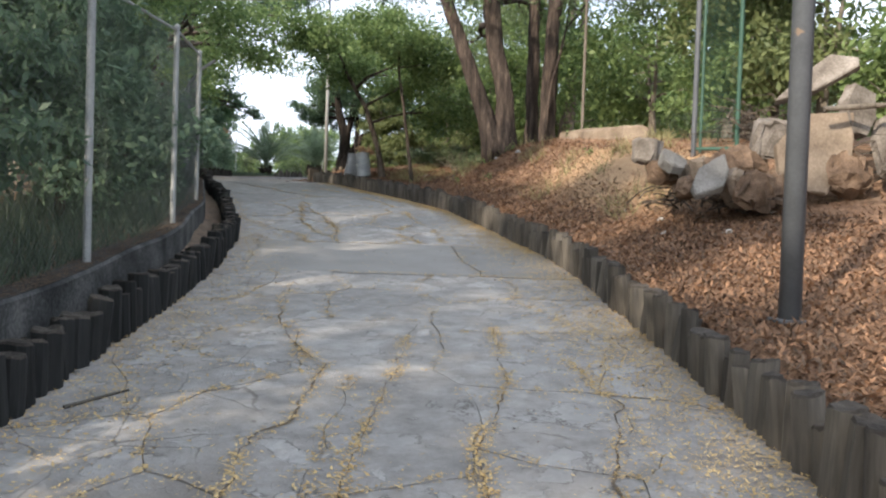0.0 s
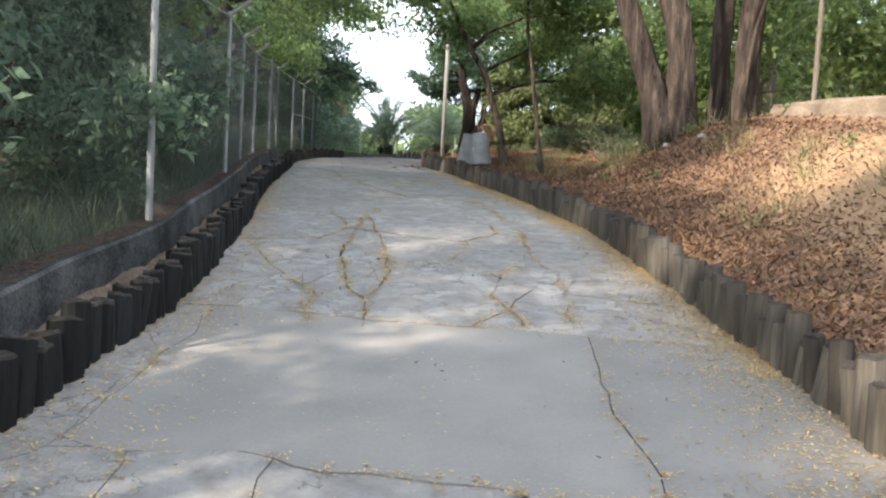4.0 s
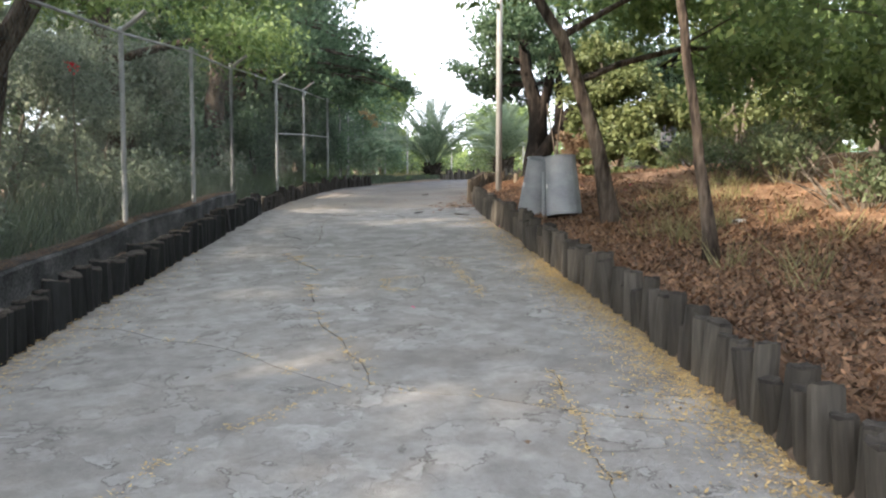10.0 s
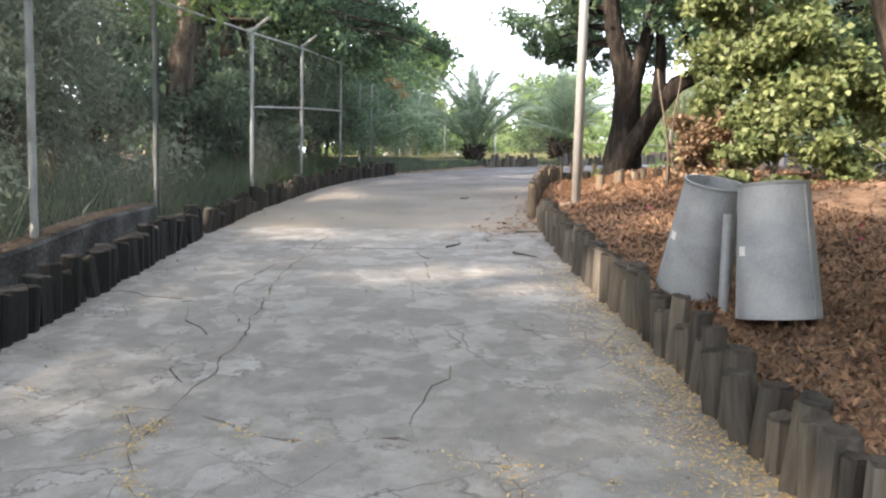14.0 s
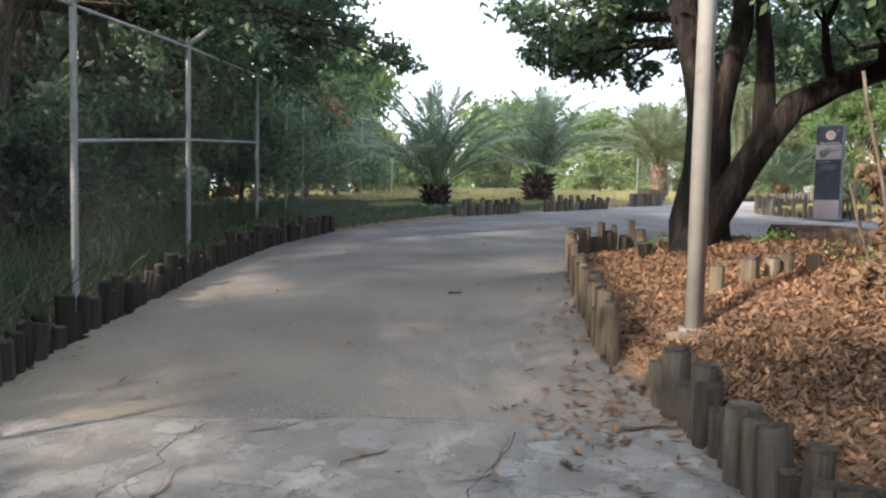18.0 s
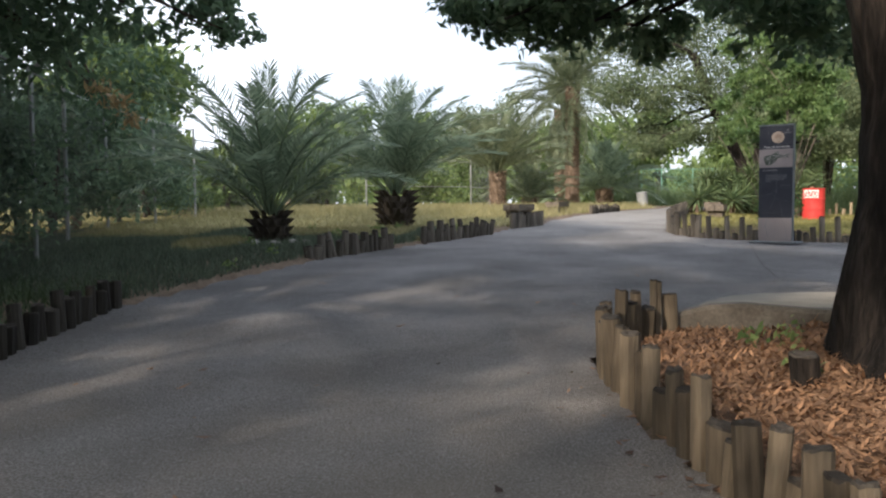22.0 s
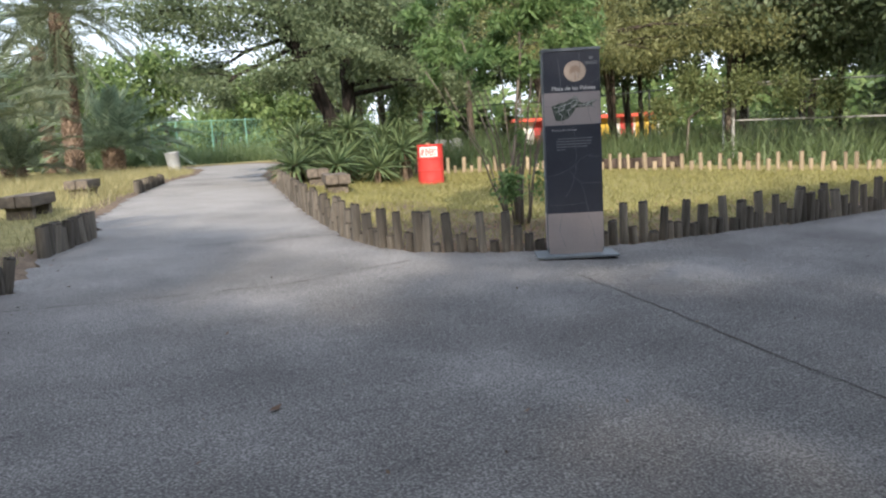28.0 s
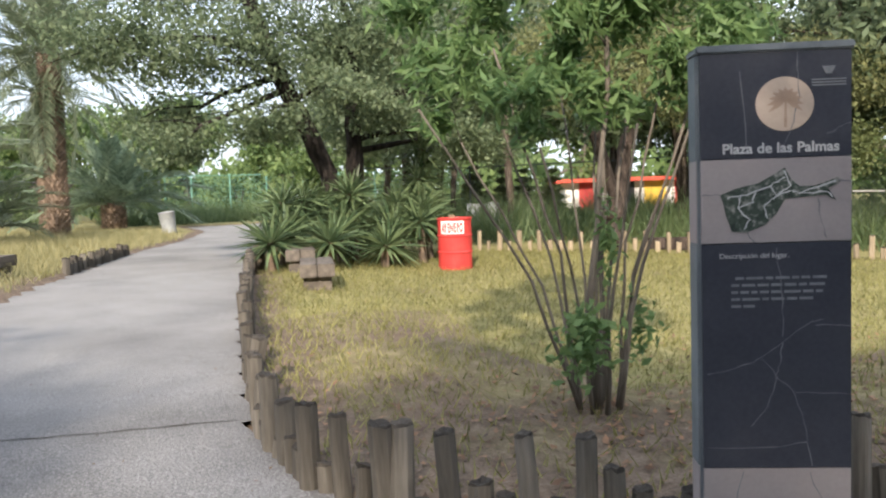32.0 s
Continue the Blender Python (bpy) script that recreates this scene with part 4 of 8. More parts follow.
crack([(-8.2, 27.2), (-7.09, 27.52), (-6.07, 27.79), (-5.48, 27.88), (-4.7, 27.97)], 0.008, 24)


# ---- log edging ----
def log_mesh(material, rng, r, h):
    g = Geo()
    sides = 12
    wob = [1 + rng.uniform(-0.07, 0.07) for _ in range(sides)]
    wob[rng.randrange(sides)] *= 0.8
    tilt_x, tilt_y = rng.uniform(-0.16, 0.16), rng.uniform(-0.16, 0.16)
    verts, faces = [], []
    for z, s in ((-0.12, 1.0), (h * 0.5, 0.98 + rng.uniform(-0.03, 0.03)), (h - 0.012, 0.97), (h, 0.86)):
        for k in range(sides):
            w = 2 * math.pi * k / sides
            px, py = r * s * wob[k] * math.cos(w), r * s * wob[k] * math.sin(w)
            verts.append((px, py, z + (rng.uniform(-0.008, 0.008) + tilt_x * px + tilt_y * py if z > h - 0.02 else 0)))
    for i in range(3):
        for k in range(sides):
            t = (k + 1) % sides
            faces.append((i * sides + k, i * sides + t, (i + 1) * sides + t, (i + 1) * sides + k))
    verts.append((0, 0, h - rng.uniform(0.0, 0.02)))
    faces += [(3 * sides + k, 3 * sides + (k + 1) % sides, 4 * sides) for k in range(sides)]
    me = g.add(verts, faces).mesh("log", material)
    me.materials.append(LOG_END)
    for f in me.polygons:
        if f.index >= 2 * sides:
            f.material_index = 1
    return me


def log_edging(label, line, material, gap, radius, heights, seed, lean=4.0, offset=0.0, smooth_line=True):
    """A row of upright logs sunk into the ground along a line; heights: (mean, spread) in turn."""
    rng = random.Random(seed)
    nrng = np.random.default_rng(seed)
    pts = along(line, gap, nrng, gap * 0.06)
    base = thing("log_edging", (0, 0, 0), label, "edging", "log rows along the way")
    kinds = [[log_mesh(material, rng, radius * rng.uniform(0.8, 1.2), h + rng.uniform(-s, s)) for _ in range(5)] for h, s in heights]
    for i, (x, y) in enumerate(pts):
        me = rng.choice(kinds[i % len(heights)] if rng.random() < 0.85 else rng.choice(kinds))
        z = float(grade(y)) - 0.01
        part("log", me, material, base, m=pose(x + rng.uniform(-0.012, 0.012), y + rng.uniform(-0.012, 0.012), z, rng.gauss(0, lean), rng.gauss(0, lean), rng.uniform(0, 360)))
    return base


def cut(line, y0, y1):
    a = along(line, 0.1)
    return a[(a[:, 1] >= y0) & (a[:, 1] <= y1)]


log_edging("row of blackened upright logs below the fence wall", cut(LEFT, -1, 26.6), LOG_BLACK, 0.15, 0.078, [(0.29, 0.06), (0.34, 0.05)], 1, 3)
log_edging("row of weathered short logs along the grass verge", cut(LEFT, 26.6, 36.1), LOG_SHADED, 0.15, 0.058, [(0.31, 0.06), (0.22, 0.06)], 2, 4)
log_edging("row of weathered dark logs holding the leafy bank", cut(RIGHT, 0.5, 28.4), LOG_DARK, 0.14, 0.066, [(0.39, 0.04), (0.33, 0.06), (0.38, 0.05), (0.29, 0.06)], 3, 4)
log_edging("row of tan logs of uneven height round the planter", PLANTER, LOG_TAN, 0.142, 0.056, [(0.44, 0.04), (0.35, 0.06), (0.41, 0.05), (0.28, 0.05)], 4, 3)
log_edging("row of grey logs, tall and short, round the lawn island", ISLAND[::-1][1:14], LOG_GREY, 0.112, 0.048, [(0.40, 0.03), (0.17, 0.04), (0.23, 0.04), (0.36, 0.04), (0.13, 0.03)], 5, 3)
log_edging("short row of leaning grey logs by the lawn", [(-8.4, 39.05), (-7.35, 40.65)], LOG_GREY, 0.12, 0.055, [(0.32, 0.05), (0.22, 0.05)], 6, 6)
log_edging("short row of leaning grey logs beside the lawn", [(-6.9, 41.45), (-5.6, 43.35)], LOG_GREY, 0.12, 0.055, [(0.33, 0.05), (0.26, 0.05)], 7, 7)
log_edging("short thick row of grey logs beside a bench", [(-5.1, 44.9), (-4.3, 46.2)], LOG_GREY, 0.11, 0.06, [(0.34, 0.03), (0.31, 0.04)], 8, 3)
log_edging("low row of logs along the far path", [(-1.75, 53.5), (0.1, 57.6)], LOG_GREY, 0.15, 0.06, [(0.25, 0.05), (0.2, 0.05)], 9, 5)
log_edging("low row of logs before the yucca bed", [(0.75, 51.4), (1.9, 54.5)], LOG_TAN, 0.13, 0.06, [(0.3, 0.05), (0.24, 0.05)], 10, 4)
log_edging("row of pale stakes along the back of the lawn", [(5.2, 54.6), (6.8, 52.6), (8.4, 50.3), (9.6, 47.3), (10.4, 44.8), (12.2, 41.6)], LOG_PALE, 0.22, 0.05, [(0.3, 0.04), (0.15, 0.04)], 11, 2)


# ---- wall and fence ----
def build_low_wall():
    g = Geo()
    line = along(FENCE[FENCE[:, 1] < 27], 0.5)
    t = 0.13
    verts, faces = [], []
    for i, (x, y) in enumerate(line):
        a, b = line[max(i - 1, 0)], line[min(i + 1, len(line) - 1)]
        dx, dy = b - a
        n = math.hypot(dx, dy)
        nx, ny = dy / n, -dx / n
        z = float(grade(y))
        top = z + 0.42 + 0.015 * math.sin(2.1 * y)
        for sx, zz in ((t + 0.01, z - 0.2), (t, top - 0.02), (t - 0.02, top), (-t + 0.02, top), (-t, z - 0.2)):
            verts.append((x + nx * sx, y + ny * sx, zz))
    for i in range(len(line) - 1):
        for k in range(4):
            faces.append((i * 5 + k, (i + 1) * 5 + k, (i + 1) * 5 + k + 1, i * 5 + k + 1))
    faces += [(0, 1, 2, 3, 4), tuple(reversed(range(len(verts) - 5, len(verts))))]
    single("wall_west", g.add(verts, faces).mesh("wall_west", WALL_CONCRETE), "low stained concrete wall carrying the fence", "wall", kind="structure")


build_low_wall()


def chain_link(a, b, za, zb, z0, z1, gap=0.075, r=0.0011):
    """Diagonal wires of one bay between two posts."""
    g = Geo()
    a, b = Vector((*a, 0)), Vector((*b, 0))
    w = (b - a).length
    h = z1 - z0

    def at(s, v):
        p = a.lerp(b, s / w)
        return (p.x, p.y, za + (zb - za) * s / w + z0 + v)

    n = int((w + h) / gap)
    for sign in (1, -1):
        for i in range(1, n):
            s = i * gap
            lo, hi = max(0.0, s - w), min(h, s)
            if hi - lo < 0.02:
                continue
            p, q = (s - lo, lo), (s - hi, hi)
            if sign < 0:
                p, q = (w - p[0], p[1]), (w - q[0], q[1])
            g.tube([at(*p), at(*q)], r, 3, cap=False)
    return g


def fence_run(label, pts, height, lift, post_r, steel, arms=(), rails=(), mesh_gap=0.075, top=True, category="fence", wire=None, wire_r=0.0011, arm_side=1):
    f = thing("fence", (0, 0, 0), label, category, "fences")
    zs = [float(land([(x, y)])[0][0]) if lift is None else float(grade(y)) + lift for x, y in pts]
    for i, ((x, y), z) in enumerate(zip(pts, zs)):
        g = Geo().tube([(x, y, z - 0.15), (x, y, z + height)], post_r, 10)
        g.lathe([(post_r * 1.25, 0), (post_r * 1.2, 0.03), (post_r * 0.4, 0.05)], 10, Matrix.Translation((x, y, z + height)))
        p = part("post", g, steel, f, smooth=False)
        if i in arms:
            q, o = pts[min(i + 1, len(pts) - 1)], pts[max(i - 1, 0)]
            dx, dy = q[0] - o[0], q[1] - o[1]
            n = math.hypot(dx, dy)
            nx, ny = arm_side * dy / n, -arm_side * dx / n
            part("arm", Geo().tube([(x, y, z + height), (x + nx * 0.28, y + ny * 0.28, z + height + 0.22)], post_r * 0.9, 8), POLE_LIGHT, p)
    for i in range(len(pts) - 1):
        a, b = pts[i], pts[i + 1]
        levels = ([height - 0.02] if top else []) + [lv for bay, lv in rails if bay == i]
        for lv in levels:
            part("rail", Geo().tube([(a[0], a[1], zs[i] + lv), (b[0], b[1], zs[i + 1] + lv)], post_r * 0.55, 6), steel, f)
        if mesh_gap:
            part("chain_link", chain_link(a, b, zs[i], zs[i + 1], 0.03, height - 0.05, mesh_gap, wire_r), wire or WIRE, f)
    return f


W = [tuple(p) for p in FENCE]
fence_run("tall grey chain-link fence on a low wall, ivy and trees behind", W[0:10], 2.15, 0.40, 0.03, GALV_OLD, arms=(5, 6, 7, 9), top=True)
fence_run("tall grey chain-link fence in long grass with middle rails", W[9:18], 2.45, None, 0.03, GALV_OLD, arms=(1, 2, 4), rails=((1, 1.34), (2, 1.34)), top=True)


# ---- trees ----
def limb_line(a, b, rng, sag=0.1, n=5):
    a, b = Vector(a), Vector(b)
    out = []
    for i in range(n + 1):
        t = i / n
        p = a.lerp(b, t)
        k = math.sin(math.pi * t) * sag * (b - a).length
        out.append(p + Vector((rng.uniform(-1, 1) * k, rng.uniform(-1, 1) * k, k * 0.6)))
    return out


def build_tree(name, label, trunks, clumps, bark, leaf, size, count, seed, aspect=0.45, shell=0.35, at=None, category="tree", up=0.6, twigs=True, jitter=0.35):
    """trunks: lists of (points, r0, r1); clumps: (x, y, z, rx, ry, rz). Each clump is reached by a limb from the nearest trunk point."""
    rng = random.Random(seed)
    nrng = np.random.default_rng(seed)
    t = thing(name, at if at is not None else (0, 0, 0), label, category, "trees")
    ends = []
    for pts, r0, r1 in trunks:
        fine = []
        for a, b in zip(pts[:-1], pts[1:]):
            n = max(2, int((Vector(b) - Vector(a)).length / 0.24))
            fine += [Vector(a).lerp(Vector(b), k / n) + Vector((rng.uniform(-1, 1), rng.uniform(-1, 1), 0)) * 0.012 for k in range(n)]
        fine.append(Vector(pts[-1]))
        m = len(fine)
        if isinstance(r0, tuple):
            at_z = sorted(zip([p[2] for p in pts], r0))
            rad = [float(np.interp(p.z, [a[0] for a in at_z], [a[1] for a in at_z])) for p in fine]
            r0 = r0[0]
        else:
            rad = [r0 + (r1 - r0) * i / (m - 1) for i in range(m)]
        for k, s in enumerate((1.6, 1.35, 1.18, 1.07)):
            if k < m - 1:
                rad[k] *= s
        part("trunk", Geo().tube(fine, rad, 16 if r0 > 0.15 else 8, wobble=0.035, rng=rng, ridge=0.32), bark, t, smooth=True)
        ends += [(p, r) for p, r in list(zip(fine, rad))[m // 2:]]
    if twigs and ends:
        for c in clumps:
            c0 = Vector(c[:3])
            p, r = min(ends, key=lambda e: (e[0] - c0).length + (0.6 if e[0].z > c0.z else 0))
            line = limb_line(p, c0, rng, 0.08, 4)
            k = len(line)
            rr = min(r * 0.7, 0.02 + 0.035 * (c0 - p).length, 0.02 + 0.05 * max(c[3:]))
            g = Geo().tube(line, [rr * (1 - 0.75 * i / (k - 1)) for i in range(k)], 6)
            for _ in range(3):
                e = c0 + Vector((rng.uniform(-1, 1) * c[3], rng.uniform(-1, 1) * c[4], rng.uniform(-0.6, 1) * c[5])) * 0.85
                s = line[rng.randint(k // 2, k - 1)]
                tl = limb_line(s, e, rng, 0.1, 3)
                g.tube(tl, [rr * 0.3, rr * 0.2, rr * 0.14, rr * 0.06], 4)
            part("limb", g, bark, t, smooth=True)
    vol = [c[3] * c[4] * c[5] for c in clumps]
    tot = sum(v ** 0.67 for v in vol)
    sub_c, sub_r, sub_n = [], [], []
    for c, v in zip(clumps, vol):
        n = count * v ** 0.67 / tot
        subs = max(6, int(13 * max(c[3:])))
        for _ in range(subs):
            d = nrng.normal(size=3)
            d /= np.linalg.norm(d)
            q = np.array(c[:3]) + d * np.array(c[3:]) * nrng.uniform(0.25, 0.8)
            k = nrng.uniform(0.3, 0.55)
            sub_c.append(q)
            sub_r.append(np.array(c[3:]) * k)
            sub_n.append(int(n / subs))
    q = leaves(nrng, sub_c, sub_r, sub_n, size, aspect, shell, up, jitter)
    part("crown", quad_mesh("crown", q, leaf), leaf, t)
    return t


def random_clumps(rng, h0, h1, spread, n, r):
    out = []
    for _ in range(n):
        a = rng.uniform(0, 2 * math.pi)
        z = rng.uniform(h0, h1)
        k = spread * math.sqrt(rng.random()) * (1 - 0.45 * abs((z - h0) / max(h1 - h0, 0.1) - 0.4))
        s = r * rng.uniform(0.75, 1.25)
        out.append((k * math.cos(a), k * math.sin(a), z, s, s, s * 0.75))
    return out


def stock_tree(name, label, h, spread, n, r, bark, leaf, size, count, seed, low=0.35, trunk_r=0.14, category="tree", fork=2):
    rng = random.Random(seed)
    trunks = []
    for _ in range(fork):
        tx, ty = rng.uniform(-0.25, 0.25) * spread, rng.uniform(-0.25, 0.25) * spread
        trunks.append(([(0, 0, -0.15), (tx * 0.3, ty * 0.3, h * 0.3), (tx, ty, h * 0.7)], trunk_r, trunk_r * 0.35))
    return build_tree(name, label, trunks, random_clumps(rng, h * low, h * 0.95, spread, n, r), bark, leaf, size, count, seed, category=category)


def place(src, spots):
    """Move the first to the first spot and copy it to the others: (x, y, turn, scale)."""
    for i, (x, y, turn, s) in enumerate(spots):
        m = pose(x, y, land_z(x, y), 0, 0, turn) @ Matrix.Diagonal((s, s, s, 1))
        if i == 0:
            src.matrix_basis = m
        else:
            copy_thing(src, Matrix.Translation(m.translation) @ pose(0, 0, 0, 0, 0, turn) @ Matrix.Diagonal((s / src.scale[0],) * 3 + (1,)))


# dense dark trees behind the west fence, some added only to shade the way
place(stock_tree("broadleaf_tree", "dense dark green tree behind the fence", 6.5, 2.2, 15, 1.1, BARK, LEAF_BLUE, 0.16, 9000, 11, low=0.15),
      [(-4.5, 1.0, 0, 1.15), (-5.8, 7.6, 70, 1.25), (-7.4, 14.6, 150, 1.1), (-14.2, 38.5, 300, 1.3), (-17.6, 29.5, 20, 1.15), (-17.6, 35.0, 140, 1.2), (-11.6, 14.6, 200, 1.3), (-8.4, 11.4, 330, 1.2), (-14.6, 25.4, 45, 0.85)])
place(stock_tree("broadleaf_tree", "dense green tree leaning over the fence", 7.0, 2.3, 15, 1.15, BARK, LEAF_BLUE, 0.16, 9000, 12, low=0.2),
      [(-5.0, 4.3, 0, 1.15), (-6.5, 11.0, 95, 1.1), (-13.2, 34.5, 30, 1.25), (-4.3, -3.0, 120, 1.0), (-16.5, 45, 200, 1.3), (-15.5, 41.5, 80, 1.3)])
place(stock_tree("broadleaf_tree", "grey green tree with dry twigs behind the fence", 6.4, 2.3, 12, 1.0, BARK_GREY, LEAF_GREY, 0.11, 9500, 13, low=0.25),
      [(-9.9, 18.4, 0, 1.3), (-12.4, 22.6, 140, 0.95), (-14.8, 28.0, 60, 0.95), (-15.5, 33.5, 20, 1.0)])
place(stock_tree("shrub", "dark leafy shrub filling the space behind the fence", 2.4, 1.3, 9, 0.8, BARK, LEAF_BLUE, 0.11, 6600, 14, low=0.12, trunk_r=0.04, category="shrub"),
      [(-3.7, 2.0, 0, 1.0), (-3.85, 4.4, 80, 1.0), (-4.0, 6.8, 160, 1.0), (-4.5, 9.2, 240, 1.0), (-5.2, 11.6, 20, 1.0), (-6.1, 13.8, 60, 1.05), (-7.2, 16.6, 100, 1.2), (-3.8, -0.6, 100, 1), (-6.9, 14.8, 10, 1.3), (-13.4, 30.6, 330, 1.4), (-11.3, 32.0, 70, 0.8), (-11.9, 34.8, 150, 0.9), (-12.6, 38.2, 260, 0.9), (-13.4, 42.4, 15, 1.1), (-14.2, 45.0, 200, 1.2), (-14.5, 48.0, 310, 1.2), (-14.9, 51.0, 110, 1.1), (-12.3, 33.0, 200, 1.0), (-13.2, 36.2, 40, 1.1), (-14.0, 40.0, 120, 1.1)])
place(stock_tree("shrub", "grey green shrub in the long grass", 1.7, 1.2, 8, 0.65, BARK_GREY, LEAF_GREY, 0.07, 6200, 15, low=0.2, trunk_r=0.03, category="shrub"),
      [(-8.0, 19.0, 0, 1.1), (-9.0, 21.6, 80, 1.2), (-9.9, 23.6, 10, 1.3), (-10.6, 25.4, 160, 1.0), (-11.6, 28.0, 240, 1.0), (-14.8, 46.5, 20, 1.0), (-12.6, 25.2, 300, 2.1), (-11.4, 27.0, 40, 1.5), (-11.4, 21.6, 220, 1.9), (-13.5, 28.4, 120, 1.7), (-15.5, 31.5, 0, 2.2)])

# the row that overhangs the way
# Most clumps above z 8.6 are unseen, added to shade the plaza
build_tree("broadleaf_tree", "tall dark tree with boughs hanging over the fence", [([(-12.0, 31.2, 2.9), (-12.1, 31.4, 5.5), (-11.5, 32, 8.0)], 0.28, 0.12)],
           [(-10.4, 31.0, 6.9, 1.6, 1.7, 1.0), (-11.0, 34, 6.8, 1.7, 1.9, 1.2), (-11.0, 37.0, 6.3, 1.2, 1.6, 1.0), (-12.2, 33, 8.8, 2.2, 2.2, 1.3), (-11.2, 28.4, 7.2, 1.9, 1.9, 1.2), (-12.4, 38, 7.6, 1.5, 1.8, 1.3), (-12.2, 36, 5.2, 1.1, 1.6, 0.9), (-10.3, 35.4, 7.6, 1.2, 1.4, 0.8), (-11.8, 40.3, 6.2, 1.2, 1.4, 1.0), (-12.2, 34.5, 10.2, 2.0, 2.2, 1.0), (-12.6, 30.8, 9.8, 2.0, 2.0, 1.0), (-12.4, 38, 9.4, 1.6, 1.8, 1.0), (-10.6, 32.6, 8.7, 1.5, 1.6, 0.8),
            (-11.5, 28, 9.8, 1.7, 1.7, 0.9), (-12.5, 30, 10.9, 1.8, 1.8, 0.9), (-10.6, 30.6, 9.9, 1.6, 1.6, 0.8), (-13.2, 27.4, 11.0, 1.7, 1.7, 0.9), (-10.2, 28.6, 10.8, 1.4, 1.5, 0.7), (-9.4, 30.4, 9.9, 1.2, 1.2, 0.6), (-13.6, 25.2, 11.4, 1.5, 1.5, 0.8), (-11.2, 24.8, 10.4, 1.5, 1.5, 0.8), (-9.0, 32.8, 9.6, 1.2, 1.2, 0.6), (-9.9, 36.8, 6.5, 0.8, 0.9, 0.5), (-9.2, 37.3, 6.35, 0.55, 0.6, 0.35), (-10.4, 37.6, 7.2, 0.9, 0.9, 0.5), (-9.5, 35.6, 7.0, 0.7, 0.8, 0.4), (-8.9, 37.5, 6.3, 0.35, 0.35, 0.22), (-10.8, 36.0, 6.9, 0.8, 0.8, 0.5), (-10.2, 36.2, 6.8, 0.7, 0.7, 0.45), (-9.6, 36.4, 6.9, 0.6, 0.6, 0.4), (-9.1, 36.9, 6.55, 0.5, 0.5, 0.35)],
           BARK, LEAF_DEEP, 0.13, 46000, 21)
build_tree("broadleaf_tree", "tree with a thick dark trunk behind the fence", [([(-12.6, 32.6, 3.2), (-12.5, 32.6, 5.2), (-13.0, 32.4, 8.0)], 0.32, 0.2)],
           [(-13.5, 33.2, 9.4, 2.4, 2.4, 1.2), (-15.5, 33, 8.2, 2, 2, 1.2)], BARK, LEAF_OLIVE, 0.13, 10000, 22)
# The last three clumps are added to block sun from planter and paving
build_tree("broadleaf_tree", "tree spreading boughs from behind the fence above the way", [([(-10.6, 26.2, 2.6), (-10.9, 26.3, 4.2), (-11.2, 26.2, 6.0), (-11.0, 26.4, 8.0)], 0.24, 0.1), ([(-8.6, 20.8, 2.6), (-8.4, 21.0, 4.6), (-7.4, 21.4, 6.4)], 0.16, 0.09)],
           [(-5.6, 21.4, 6.1, 1.5, 1.5, 0.7), (-7.0, 23.6, 6.2, 1.6, 1.7, 0.9), (-8.6, 26.4, 5.9, 1.2, 1.6, 0.8), (-7.6, 19.0, 5.8, 1.6, 1.6, 1.1), (-5.0, 18.0, 6.2, 1.6, 1.6, 0.8), (-9.2, 22.6, 6.8, 1.6, 1.8, 1.0), (-6.0, 15, 6.0, 1.6, 1.7, 1.0), (-3.6, 15.0, 6.2, 1.4, 1.5, 0.7), (-4.2, 20.4, 6.7, 1.4, 1.4, 0.6), (-5.2, 12, 5.4, 1.4, 1.6, 1.0), (-5.3, 23.8, 6.2, 1.1, 1.2, 0.55), (-4.4, 22.2, 6.4, 1.0, 1.0, 0.5), (-11.0, 26.0, 7.4, 1.5, 1.5, 0.9), (-10.2, 24.4, 6.2, 1.2, 1.3, 0.8), (-8.3, 27.8, 7.7, 1.3, 1.3, 0.7), (-12.6, 23.6, 6.8, 1.6, 1.6, 1.0), (-13.2, 24.6, 8.4, 1.6, 1.6, 1.0)],
           BARK, LEAF_MID, 0.12, 34000, 23)

# trees on the bank
build_tree("broadleaf_tree", "slender leaning tree with a dark trunk beside the log row", [([(-1.74, 22.7, 2.55), (-1.95, 22.65, 3.6), (-2.35, 22.5, 4.8), (-2.9, 22.4, 5.7)], 0.085, 0.055)],
           [(-2.9, 22.8, 6.0, 1.4, 1.3, 0.65), (-1.0, 23.4, 5.7, 1.3, 1.4, 0.9), (-3.3, 21.2, 6.4, 1.3, 1.3, 0.7), (-0.8, 21.6, 6.2, 1.4, 1.4, 0.9), (-1.6, 25.0, 6.2, 1.3, 1.5, 0.9), (-0.2, 24.8, 5.0, 1.1, 1.2, 1.0), (-3.0, 24.4, 6.6, 1.1, 1.2, 0.6)],
           BARK, LEAF_MID, 0.12, 20000, 24)
build_tree("broadleaf_tree", "thin young tree with a bare stem on the bank", [([(-0.87, 20.4, 2.5), (-1.0, 20.4, 3.6), (-1.25, 20.3, 5.2), (-1.3, 20.3, 6.0)], 0.045, 0.03)],
           [(-1.2, 20.2, 6.2, 1.2, 1.2, 0.8), (0.0, 20.9, 5.6, 1.0, 1.0, 0.8), (-1.8, 19.0, 6.2, 1.0, 1.0, 0.6)], BARK, LEAF_MID, 0.11, 7500, 25)
